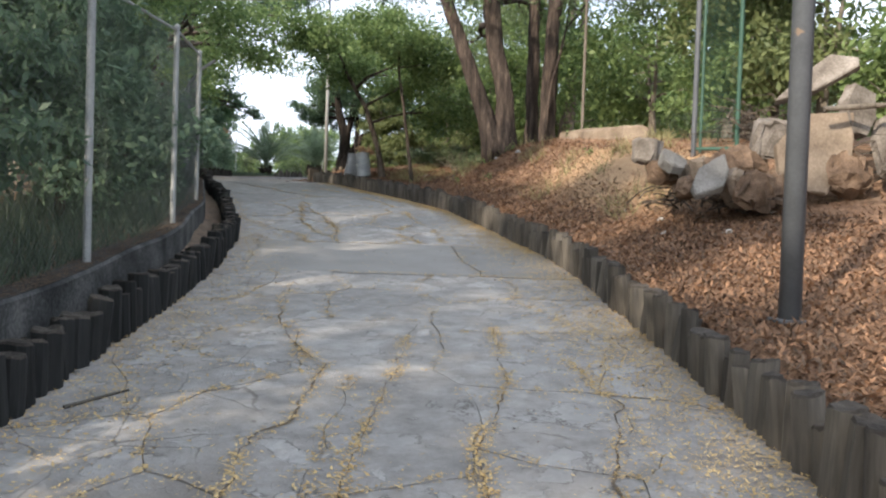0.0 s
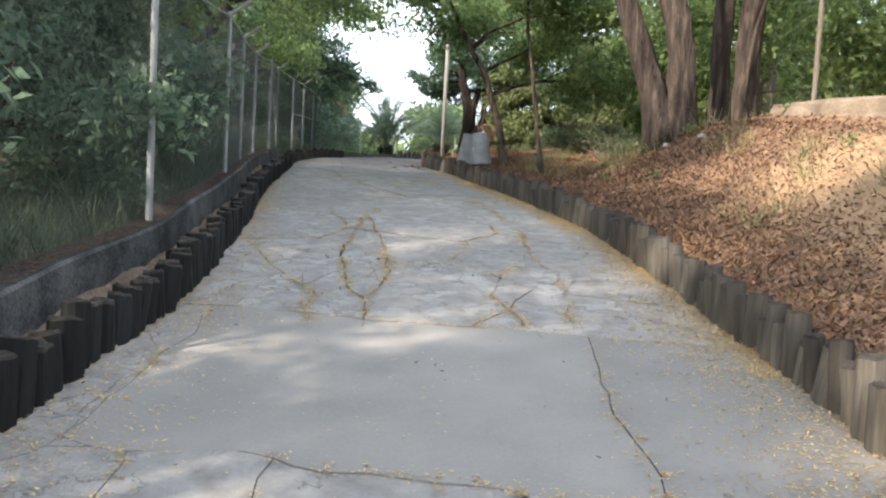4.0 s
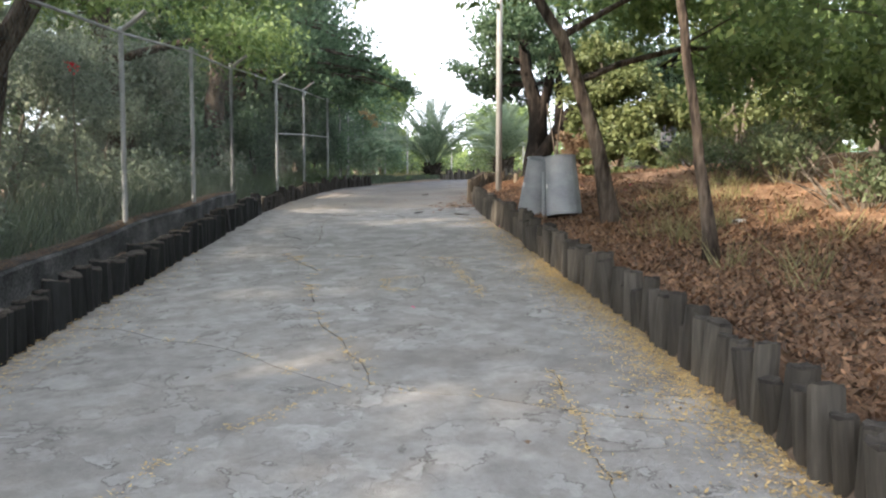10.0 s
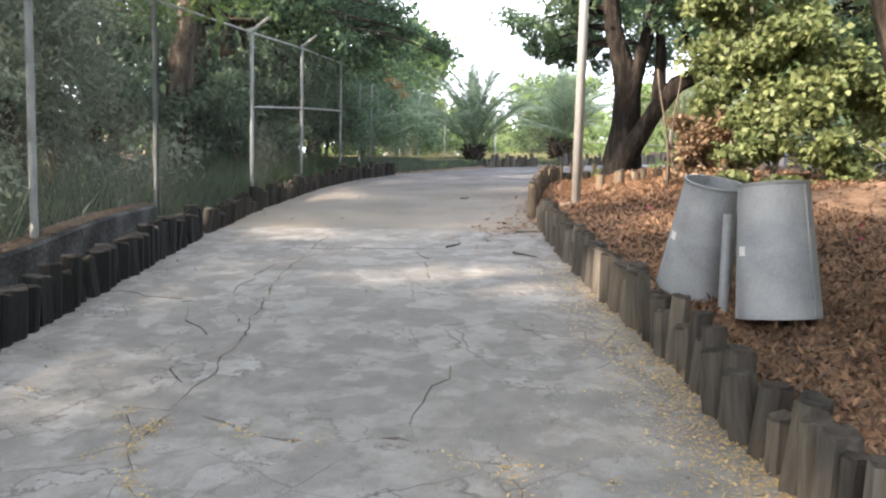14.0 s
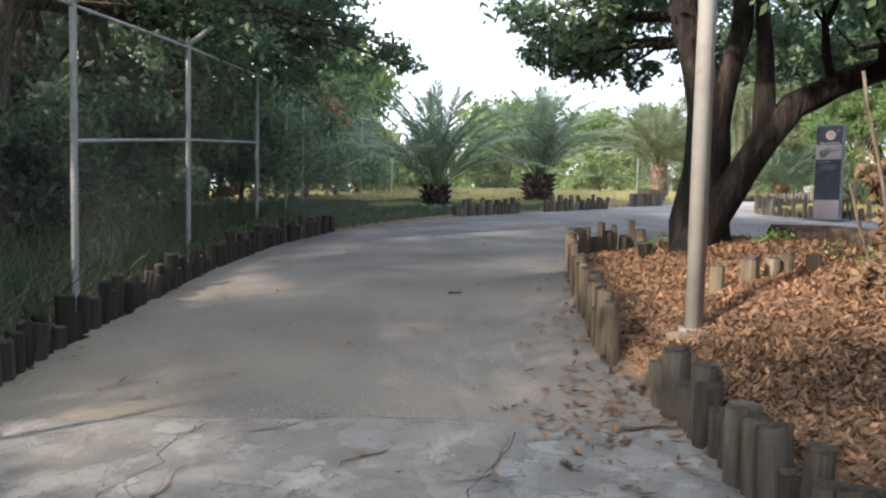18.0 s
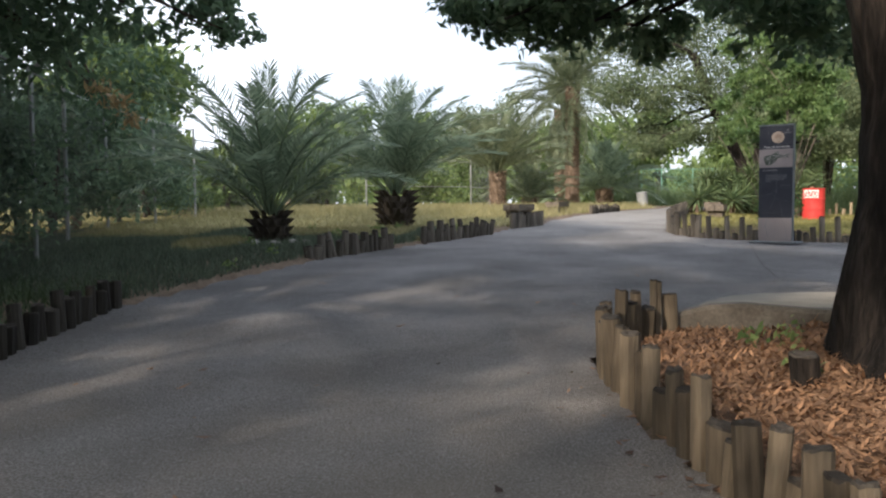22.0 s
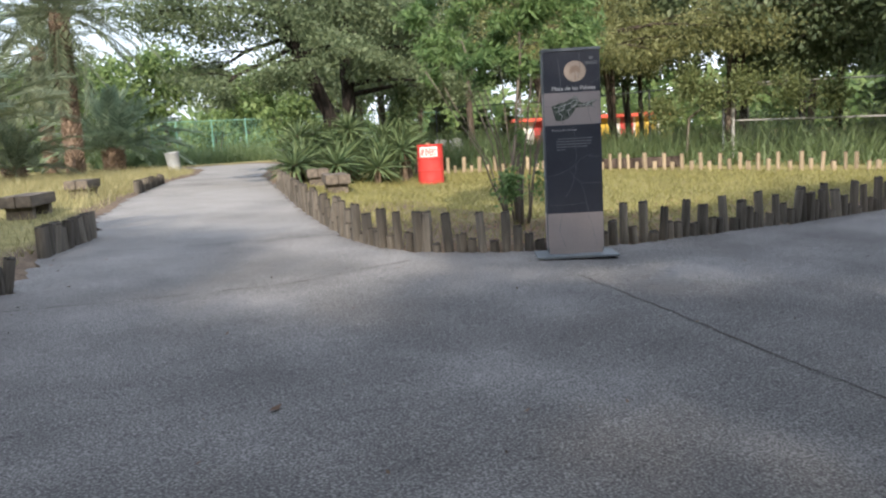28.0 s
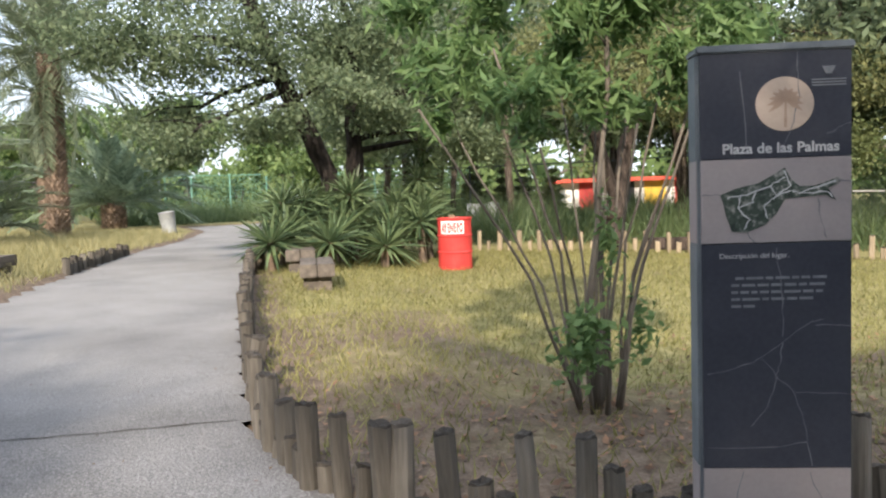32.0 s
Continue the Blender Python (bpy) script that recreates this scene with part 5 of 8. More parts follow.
build_tree("pine_tree", "tall reddish forked trunk with feathery green crown", [([(1.1, 17.55, 2.95), (0.9, 17.6, 3.8), (0.55, 17.6, 4.7), (-0.3, 17.6, 7.0)], 0.19, 0.13), ([(1.3, 17.6, 2.95), (1.27, 17.6, 4.3), (1.0, 17.7, 5.5), (0.6, 17.8, 9.0)], 0.215, 0.16)],
           [(0.0, 17.6, 6.9, 1.6, 1.6, 0.9), (1.2, 19, 9.2, 2.2, 2.2, 1.2), (2.2, 19.4, 6.8, 1.5, 1.5, 0.9), (0.6, 20.4, 6.2, 1.5, 1.5, 1.0), (1.4, 16.0, 6.8, 1.5, 1.5, 0.8)], BARK_RED, LEAF_PINE, 0.13, 9000, 26, aspect=0.25)
build_tree("pine_tree", "pair of tall grey red trunks on the crest", [([(2.0, 18.8, 3.0), (1.98, 18.8, 5.5), (1.95, 18.9, 9.0)], 0.16, 0.12), ([(2.28, 18.2, 3.0), (2.32, 18.2, 5.5), (2.5, 18.3, 9.0)], 0.19, 0.13), ([(2.1, 17.9, 3.0), (2.3, 17.9, 4.6), (2.6, 17.9, 6.0)], 0.045, 0.025)],
           [(2.6, 18.4, 8.4, 2, 2, 1.2), (3.8, 18.0, 7.0, 1.6, 1.6, 1.1), (2.6, 15.8, 7.0, 1.6, 1.6, 1.0), (3.6, 13.4, 6.6, 1.6, 1.6, 1.0)], BARK_RED, LEAF_PINE, 0.14, 8000, 27, aspect=0.25)
BANK_BUSH = stock_tree("shrub", "leafy green bush on the bank", 2.9, 1.6, 11, 0.85, BARK_GREY, LEAF_MID, 0.12, 7200, 31, low=0.2, trunk_r=0.05, category="shrub")
place(BANK_BUSH, [(1.3, 22.8, 0, 1.1), (7.4, 8.6, 200, 1.1), (7.2, 6.8, 20, 1.2), (2.9, 21.2, 90, 1.25), (1.6, 25.8, 200, 1.1), (4.6, 17.8, 40, 1.2), (5.6, 13.8, 140, 1.0), (3.6, 26.5, 10, 1.3), (6.6, 9.4, 60, 1.1)])
place(stock_tree("shrub", "yellow green bush beside the leaf litter", 3.2, 1.5, 11, 0.9, BARK_GREY, LEAF_YELLOW, 0.11, 11000, 32, low=0.2, trunk_r=0.05, category="shrub"),
      [(0.2, 31.2, 100, 1.05), (5.6, 12.0, 200, 1.25), (1.6, 32.6, 40, 1.1)])
place(stock_tree("broadleaf_tree", "green tree on the bank behind the bushes", 7.0, 2.5, 14, 1.25, BARK_GREY, LEAF_MID, 0.15, 9000, 33, low=0.25),
      [(3.4, 22.5, 0, 1.05), (6.4, 17.0, 100, 1.05), (8.0, 11.0, 300, 1.0), (2.4, 29.5, 40, 1.0), (6.0, 32.2, 160, 1.1), (7.0, 4.5, 240, 1.0), (15.4, 36.5, 20, 1.2), (9.5, 27, 70, 1.1)])
build_tree("shrub", "dry brown tangled shrub with dead leaves", [([(-2.95, 29.7, 3.1), (-2.9, 29.8, 4.5)], 0.035, 0.02), ([(-3.3, 29.3, 3.1), (-3.32, 29.3, 3.9), (-3.5, 29.4, 4.9)], 0.02, 0.01), ([(-3.3, 29.35, 3.9), (-3.2, 29.35, 4.9)], 0.014, 0.008), ([(-2.75, 29.6, 3.1), (-2.5, 29.6, 4.4)], 0.022, 0.014), ([(-3.1, 29.9, 3.1), (-3.4, 30.0, 4.2)], 0.018, 0.01)],
           [(-2.95, 29.75, 3.75, 0.42, 0.42, 0.45), (-2.6, 29.9, 4.2, 0.42, 0.45, 0.4), (-2.95, 29.9, 4.2, 0.35, 0.4, 0.3), (-3.05, 29.7, 3.5, 0.38, 0.35, 0.3), (-2.7, 29.7, 3.55, 0.4, 0.35, 0.3)], BARK, LEAF_DRY, 0.085, 8000, 34, category="shrub")
build_tree("shrub", "yellow green bush with broad drooping leaves", [([(-2.35, 29.0, 3.1), (-2.35, 29.1, 4.4), (-2.45, 29.2, 5.6)], 0.04, 0.02), ([(-2.25, 29.1, 3.1), (-1.85, 29.3, 4.6), (-1.6, 29.3, 5.4)], 0.035, 0.018), ([(-2.35, 28.9, 3.1), (-2.6, 28.8, 4.0)], 0.02, 0.012)],
           [(-2.65, 29.0, 5.0, 0.55, 0.55, 0.5), (-2.5, 28.9, 4.4, 0.55, 0.5, 0.45), (-1.9, 29.1, 5.2, 0.7, 0.7, 0.5), (-1.8, 28.9, 4.4, 0.7, 0.6, 0.5), (-2.3, 29.3, 5.7, 0.7, 0.7, 0.5), (-2.3, 28.7, 3.9, 0.5, 0.4, 0.3), (-1.2, 29.3, 4.7, 0.7, 0.7, 0.6), (-1.5, 28.8, 3.85, 0.6, 0.5, 0.35), (-2.75, 29.3, 5.6, 0.5, 0.5, 0.4), (-2.55, 28.5, 3.55, 0.3, 0.25, 0.12), (-2.0, 28.3, 3.5, 0.35, 0.25, 0.12)],
           BARK_GREY, LEAF_YELLOW, 0.085, 17000, 41, aspect=0.72, shell=0.2, category="shrub", up=1.2)
# Clumps from z 8.8 up are an unseen canopy, added to darken the paving
build_tree("broadleaf_tree", "old tree with a thick dark forked trunk in the planter",
           [([(-4.22, 32.6, 3.25), (-4.18, 32.6, 4.4), (-4.18, 32.6, 5.0), (-4.3, 32.62, 5.4), (-4.45, 32.65, 6.0), (-4.7, 32.9, 7.6)], (0.25, 0.235, 0.215, 0.17, 0.14, 0.09), 0), ([(-4.16, 32.58, 4.6), (-3.92, 32.55, 5.8), (-3.7, 32.8, 7.4)], 0.12, 0.09),
            ([(-4.42, 32.3, 3.2), (-4.2, 32.4, 3.75), (-3.92, 32.4, 4.22), (-3.66, 32.4, 4.68), (-3.38, 32.4, 5.02), (-3.03, 32.4, 5.22), (-2.6, 32.4, 5.38), (-1.6, 32.6, 5.9)], 0.175, 0.09), ([(-3.64, 32.4, 4.66), (-3.68, 32.5, 5.6), (-3.8, 32.6, 7.2)], 0.085, 0.06)],
           [(-4.7, 34.2, 6.55, 1.2, 1.3, 0.65), (-5.4, 32.8, 6.5, 0.8, 1.0, 0.55), (-3.4, 35.6, 6.45, 1.3, 1.2, 0.6), (-2.0, 35.0, 6.4, 1.3, 1.3, 0.65), (-0.2, 34.4, 6.5, 1.5, 1.5, 0.8), (-3.6, 32.0, 8.2, 2.2, 2.2, 1.1), (-2.0, 30.6, 6.7, 1.6, 1.6, 0.9), (-1.6, 36.6, 6.6, 1.3, 1.3, 0.55), (1.4, 35.8, 6.5, 1.6, 1.6, 0.8),
            (-4.2, 30.8, 7.0, 1.2, 1.2, 0.7), (-4.6, 36.2, 7.0, 1.0, 1.0, 0.5), (0.6, 32.4, 7.0, 1.9, 1.9, 1.1), (-6.1, 33.8, 6.3, 0.8, 0.9, 0.45), (-5.4, 35.2, 6.2, 0.9, 0.9, 0.5), (-4.0, 34.6, 5.9, 0.9, 0.8, 0.45), (-2.6, 34.0, 5.8, 0.8, 0.8, 0.4), (-2.4, 36.2, 6.1, 1.0, 0.9, 0.45), (-5.6, 36.8, 7.6, 1.2, 1.2, 0.6), (-3.6, 37.4, 7.6, 1.3, 1.2, 0.6), (-3.0, 31.4, 6.1, 0.8, 0.8, 0.5), (-1.9, 31.2, 5.9, 0.9, 0.8, 0.55), (-1.0, 31.8, 5.5, 0.9, 0.8, 0.6), (-0.3, 32.2, 5.5, 1.0, 1.0, 0.7), (-1.4, 33.6, 5.9, 0.9, 0.9, 0.5), (-5.0, 33.0, 9.2, 1.5, 1.5, 0.8), (-3.2, 33.4, 9.8, 1.6, 1.6, 0.8), (-1.2, 33.2, 8.8, 1.6, 1.6, 0.8), (-2.6, 31.0, 9.2, 1.5, 1.5, 0.8), (-4.4, 35.2, 8.8, 1.3, 1.3, 0.7), (-3.4, 31.2, 6.0, 0.75, 0.7, 0.45), (-2.7, 31.0, 5.7, 0.75, 0.7, 0.45), (-2.0, 31.4, 5.5, 0.75, 0.7, 0.5), (-4.7, 31.0, 6.75, 0.9, 0.9, 0.5), (-3.8, 30.8, 6.6, 0.9, 0.9, 0.5),
            (-6.0, 32.0, 10.6, 1.9, 1.9, 0.9), (-8.2, 34.2, 10.8, 1.9, 1.9, 0.9), (-7.2, 29.6, 11.0, 2.0, 2.0, 0.9), (-4.6, 29.6, 10.6, 2.0, 2.0, 0.9), (-2.6, 32.6, 11.2, 1.9, 1.9, 0.9), (-8.8, 31.6, 11.6, 1.9, 1.9, 0.9),
            (-6.45, 35.5, 6.12, 0.42, 0.45, 0.3), (-6.2, 35.5, 5.95, 0.32, 0.4, 0.26), (-6.0, 35.4, 6.1, 0.5, 0.5, 0.32), (-5.7, 35.2, 5.95, 0.5, 0.5, 0.34), (-5.4, 35.0, 5.85, 0.5, 0.5, 0.32), (-5.1, 34.6, 5.75, 0.5, 0.5, 0.34), (-5.9, 36.4, 6.5, 0.9, 0.9, 0.5)],
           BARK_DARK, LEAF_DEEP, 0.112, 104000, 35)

# trees round the lawn
build_tree("broadleaf_tree", "large olive green tree with a forked dark trunk over the yuccas", [([(3.1, 53.2, 4.0), (2.9, 53.2, 5.6), (2.0, 53.2, 7.4), (1.4, 53.3, 9.0)], 0.2, 0.11), ([(3.4, 53.3, 4.0), (3.5, 53.3, 5.8), (3.6, 53.4, 8.0)], 0.19, 0.11)],
           [(-0.9, 53.6, 7.9, 1.4, 1.4, 0.9), (0.8, 53.0, 7.6, 1.7, 1.7, 1.0), (2.8, 53.6, 8.2, 2.2, 2.2, 1.3), (4.6, 53.4, 8.3, 2.0, 2.0, 1.2), (1.0, 55, 9.4, 2.2, 2.2, 1.3), (3.6, 54, 10.2, 2.6, 2.6, 1.4), (0.2, 54, 6.6, 1.0, 1.0, 0.6), (5.8, 52.8, 7.2, 1.4, 1.4, 0.9), (-0.4, 55.4, 10.4, 1.8, 1.8, 1.1), (1.4, 52.5, 6.5, 1.1, 1.1, 0.6), (3.6, 52.3, 6.7, 1.1, 1.1, 0.6), (5.2, 52.2, 6.3, 1.1, 1.1, 0.7), (0.0, 52.8, 6.1, 0.9, 0.9, 0.5), (2.5, 51.9, 7.1, 1.1, 1.1, 0.6), (6.2, 53.0, 6.2, 1.0, 1.0, 0.6)],
           BARK_DARK, LEAF_OLIVE, 0.095, 76000, 36)
build_tree("mesquite_tree", "spreading olive tree with an orange brown forked trunk", [([(8.2, 51.0, 3.95), (8.3, 51.0, 5.0), (7.6, 51, 6.6), (7.2, 51.2, 8)], 0.14, 0.08), ([(8.25, 51.0, 4.5), (8.9, 51.2, 6.2), (9.8, 51.2, 7.6)], 0.16, 0.09)],
           [(7.0, 51, 7.9, 1.7, 1.7, 1.0), (8.8, 51.4, 8.6, 2, 2, 1.1), (10.4, 51, 7.9, 1.9, 1.9, 1.0), (9.0, 50, 7.0, 1.5, 1.4, 0.7), (11.6, 50.2, 7.1, 1.7, 1.7, 0.9), (6.6, 49.8, 6.9, 1.0, 1.0, 0.6), (12.6, 48.6, 7.4, 1.8, 1.8, 1.0)],
           BARK_RED, LEAF_WARM, 0.105, 30000, 37, aspect=0.3)
place(stock_tree("broadleaf_tree", "broad green tree beyond the lawn", 8.0, 3.2, 20, 1.5, BARK, LEAF_OLIVE, 0.19, 14000, 38, low=0.34, trunk_r=0.1),
      [(14.5, 50, 0, 1.15), (10.8, 57.5, 150, 1.05), (13.6, 53.6, 230, 1.1), (12.8, 70.5, 310, 1.0), (15.5, 58, 90, 1.15), (13.2, 43.4, 60, 1.1), (19, 46, 190, 1.2), (10, 62, 280, 1.1), (20, 74, 45, 1.2), (17, 40, 130, 1.0), (17.5, 51.5, 20, 1.0), (18.5, 56.5, 110, 1.05), (22.5, 60.5, 200, 1.15), (16.2, 47.6, 300, 0.95), (24, 53, 250, 1.2), (13.5, 65.5, 40, 0.95), (-3, 84, 200, 1.0), (30, 56, 20, 1.3), (16, 74, 60, 1.2), (26, 48, 100, 1.3)])
place(stock_tree("broadleaf_tree", "broad bright green tree far beyond the fence", 6.5, 3.4, 16, 1.7, BARK_GREY, LEAF_MID, 0.4, 4800, 39, low=0.1, trunk_r=0.2),
      [(-18, 58, 0, 1.0), (-13, 74, 80, 0.9), (-8, 84, 160, 1.0), (3, 98, 240, 1.1), (12, 94, 320, 1.2), (22, 90, 50, 1.3), (31, 76, 130, 1.3), (-22, 48, 210, 1.2), (-6, 98, 290, 1.1), (34, 62, 10, 1.3), (-18, 90, 70, 1.2), (-23, 68, 30, 1.2), (-24, 34, 90, 0.9), (4, 91, 120, 1.0), (9, 97, 200, 1.2), (17, 92, 10, 1.0)])
place(stock_tree("shrub", "leafy hedge shrub behind the lawn fence", 2.6, 1.7, 10, 1.0, BARK, LEAF_MID, 0.22, 4500, 40, low=0.05, trunk_r=0.05, category="shrub"),
      [(16.4, 45, 140, 1.1), (7.0, 64.5, 350, 1.0), (-15.5, 53, 30, 1.0), (-14.4, 58, 100, 1.0), (-11.4, 63, 170, 1.0), (-7, 68.5, 240, 1.0), (-5, 77, 310, 1.1), (0, 85.5, 20, 1.1), (13, 87, 90, 1.2), (19, 85.5, 160, 1.2)])


def far_woods():
    rng = np.random.default_rng(77)
    n = 520
    a = rng.random(n) * 2 * np.pi
    r = 62 + rng.random(n) * 60
    c = np.stack([r * np.cos(a), 35 + r * np.sin(a), np.zeros(n)], 1)
    c[:, 2] = grade(c[:, 1]) + rng.random(n) * 5
    rad = np.stack([3 + 2 * rng.random(n)] * 2 + [2.5 + 1.5 * rng.random(n)], 1)
    q = leaves(rng, c, rad, [85] * n, 1.45, 0.55, 0.2)
    single("far_woods", quad_mesh("far_woods", q, LEAF_MID), "distant green woods round the park", "woods", kind="stuff")


far_woods()


# ---- palms ----
def frond_mesh(name, material, length, droop, seed, leaflets=44, leaf_len=0.42, leaf_w=0.014, bend=2.2):
    rng = np.random.default_rng(seed)
    n = leaflets
    tt = np.linspace(0, 1, 14)
    curve = np.stack([length * (tt - 0.12 * droop * tt ** 2), 0 * tt, -length * droop * 0.5 * tt ** bend], 1)

    def at(t):
        return np.array([np.interp(t, tt, curve[:, k]) for k in range(3)])

    quads = []
    for i in range(13):
        w = 0.022 * (1 - 0.85 * tt[i]) + 0.003
        w2 = 0.022 * (1 - 0.85 * tt[i + 1]) + 0.003
        p, q = curve[i], curve[i + 1]
        quads.append([p + (0, -w, 0), p + (0, w, 0), q + (0, w2, 0), q + (0, -w2, 0)])
        quads.append([p + (0, -w, 0), p + (0, 0, -w), q + (0, 0, -w2), q + (0, -w2, 0)])
        quads.append([p + (0, 0, -w), p + (0, w, 0), q + (0, w2, 0), q + (0, 0, -w2)])
    for i in range(n):
        t = 0.16 + 0.84 * i / (n - 1)
        p = at(t)
        tan = at(min(t + 0.03, 1)) - at(max(t - 0.03, 0))
        tan /= np.linalg.norm(tan)
        ll = leaf_len * (0.45 + 1.1 * math.sin(math.pi * min(1, 0.15 + 0.8 * t)) * 0.6) * (0.85 + 0.3 * rng.random())
        for s in (-1, 1):
            d = tan * (0.75 + 0.3 * t) + np.array([0, s * 0.75, 0.32 + 0.25 * rng.normal()])
            d /= np.linalg.norm(d)
            e = p + d * ll * 0.5
            f = e + (d + np.array([0, 0, -0.35])) * ll * 0.5
            w = np.cross(d, [0, 0.3 * s, 1.0])
            w = w / np.linalg.norm(w) * leaf_w
            quads.append([p - w * 0.5, p + w * 0.5, e + w, e - w])
            quads.append([e - w, e + w, f + w * 0.15, f - w * 0.15])
    return quad_mesh(name, np.array(quads), material)


def palm(label, x, y, trunk_h, trunk_r, length, fronds, seed, leaf=None, bark=None, low=-10, droop=0.75, skirt=0, leaf_len=0.42, leaf_w=0.014):
    rng = random.Random(seed)
    leaf, bark = leaf or PALM_LEAF, bark or PALM_BARK
    t = thing("palm_tree", (x, y, land_z(x, y)), label, "palm tree", "palms of the plaza")
    def belly(u):
        return 0.72 + 0.42 * math.sin(math.pi * (0.12 + 0.62 * u)) if trunk_h < 1.0 else 1.0

    g = Geo()
    n = max(4, int(trunk_h / 0.12))
    g.tube([(0.02 * math.sin(i), 0, trunk_h * i / n - 0.1) for i in range(n + 1)], [trunk_r * (0.93 + 0.07 * (i % 2)) * belly(i / n) for i in range(n + 1)], 12, wobble=0.06, rng=rng)
    rows = int(trunk_h / 0.11)
    for i in range(rows):
        z = trunk_h * (i + 0.5) / rows
        k = max(7, int(trunk_r * 42))
        for j in range(k):
            a = 2 * math.pi * (j + 0.5 * (i % 2)) / k + rng.uniform(-0.1, 0.1)
            c, s = math.cos(a), math.sin(a)
            fat = belly(z / trunk_h)
            w, o = 0.05, trunk_r * 0.92 * fat
            tip = trunk_r * fat + (rng.uniform(0.05, 0.17) if trunk_h < 1.0 else rng.uniform(0.03, 0.1))
            px, py = -s * w, c * w
            g.add([(c * o - px, s * o - py, z - 0.06), (c * o + px, s * o + py, z - 0.06), (c * tip + px * 0.5, s * tip + py * 0.5, z + 0.07), (c * tip - px * 0.5, s * tip - py * 0.5, z + 0.07), (c * o, s * o, z + 0.06)],
                  [(0, 1, 2, 3), (3, 2, 4), (0, 3, 4), (1, 4, 2)])
    part("trunk", g, bark, t, "trunk rough with old leaf bases")
    young = trunk_h < 1.0
    shapes = ((1.0, 0.75), (1.04, 1.1), (0.92, 0.95), (0.88, 0.12)) if young else ((1.0, 1.0), (0.92, 0.8), (1.06, 1.15), (0.85, 0.6))
    kinds = [frond_mesh("frond", leaf, length * k, droop * d, seed * 10 + i, leaf_len=leaf_len, leaf_w=leaf_w, bend=2.8 if young else 2.2) for i, (k, d) in enumerate(shapes)]
    for i in range(fronds):
        u = (i + 0.5) / fronds
        elev = 86 - (86 - low) * u ** (0.9 if young else 0.8) + rng.uniform(-5, 5)
        turn = i * 137.5 + rng.uniform(-12, 12)
        me = kinds[3] if u < (0.12 if young else 0.25) else kinds[i % 3]
        r = trunk_r * 0.55 * u
        part("frond", me, leaf, t, m=pose(r * math.cos(radians(turn)), r * math.sin(radians(turn)), trunk_h - 0.08 * u, 0, -elev, turn) @ pose(0, 0, 0, rng.uniform(-25, 25)))
    for i in range(skirt):
        part("dead_frond", kinds[2], LEAF_DRY, t, "dry hanging frond", m=pose(0, 0, trunk_h - 0.15, 0, rng.uniform(45, 75), i * 137.5))
    return t


palm("young date palm with a dark stub trunk and arching fronds", -9.35, 41.25, 0.52, 0.26, 2.6, 30, 51, bark=PALM_DARK, low=36, droop=0.85, leaf_len=0.38, leaf_w=0.013)
palm("young date palm with a stubby shaggy trunk", -7.5, 45.1, 0.75, 0.34, 2.6, 34, 52, bark=PALM_DARK, low=36, droop=0.85, leaf_len=0.38, leaf_w=0.013)
palm("date palm with a short reddish trunk", -4.02, 62.0, 1.6, 0.34, 3.3, 46, 53, leaf=PALM_LEAF_WARM, low=28, droop=0.7, leaf_len=0.5, leaf_w=0.018)
palm("tall date palm with a slender rough trunk", 0.4, 69.3, 6.2, 0.34, 3.5, 60, 54, leaf=PALM_LEAF_WARM, low=-20, skirt=10, leaf_len=0.6, leaf_w=0.022)
palm("tall date palm with grey dead fronds hanging below its crown", 1.2, 78.5, 6.0, 0.3, 3.2, 34, 55, leaf=PALM_LEAF_WARM, low=-25, skirt=22, leaf_len=0.6, leaf_w=0.022)
palm("low dark palm beside the far path", 3.4, 75.5, 1.1, 0.5, 3.6, 46, 56, low=0, leaf_len=0.6, leaf_w=0.028)
palm("low palm in the far grass", -2.2, 66, 0.5, 0.3, 2.4, 30, 57, leaf=PALM_LEAF_WARM, low=5)


# ---- yuccas ----
def rosette_mesh(seed, n, length, width=0.045):
    rng = random.Random(seed)
    quads = []
    for i in range(n):
        a, e = i * 2.39996, math.asin(0.985 - 1.62 * ((i + 0.5) / n) ** 0.95)
        d = Vector((math.cos(a) * math.cos(e), math.sin(a) * math.cos(e), math.sin(e)))
        s = Vector((-math.sin(a), math.cos(a), 0))
        roll = rng.uniform(-0.9, 0.9)
        s = s * math.cos(roll) + d.cross(s) * math.sin(roll)
        k = length * rng.uniform(0.75, 1.1)
        p0, p1 = d * 0.03, d * k * 0.45
        p2 = d * k + Vector((0, 0, -0.10 * k))
        quads.append([p0 - s * width * 0.35, p0 + s * width * 0.35, p1 + s * width * 0.5, p1 - s * width * 0.5])
        quads.append([p1 - s * width * 0.5, p1 + s * width * 0.5, p2 + s * 0.004, p2 - s * 0.004])
    return quad_mesh("leaf_rosette", np.array([[list(p) for p in q] for q in quads]), YUCCA_LEAF)


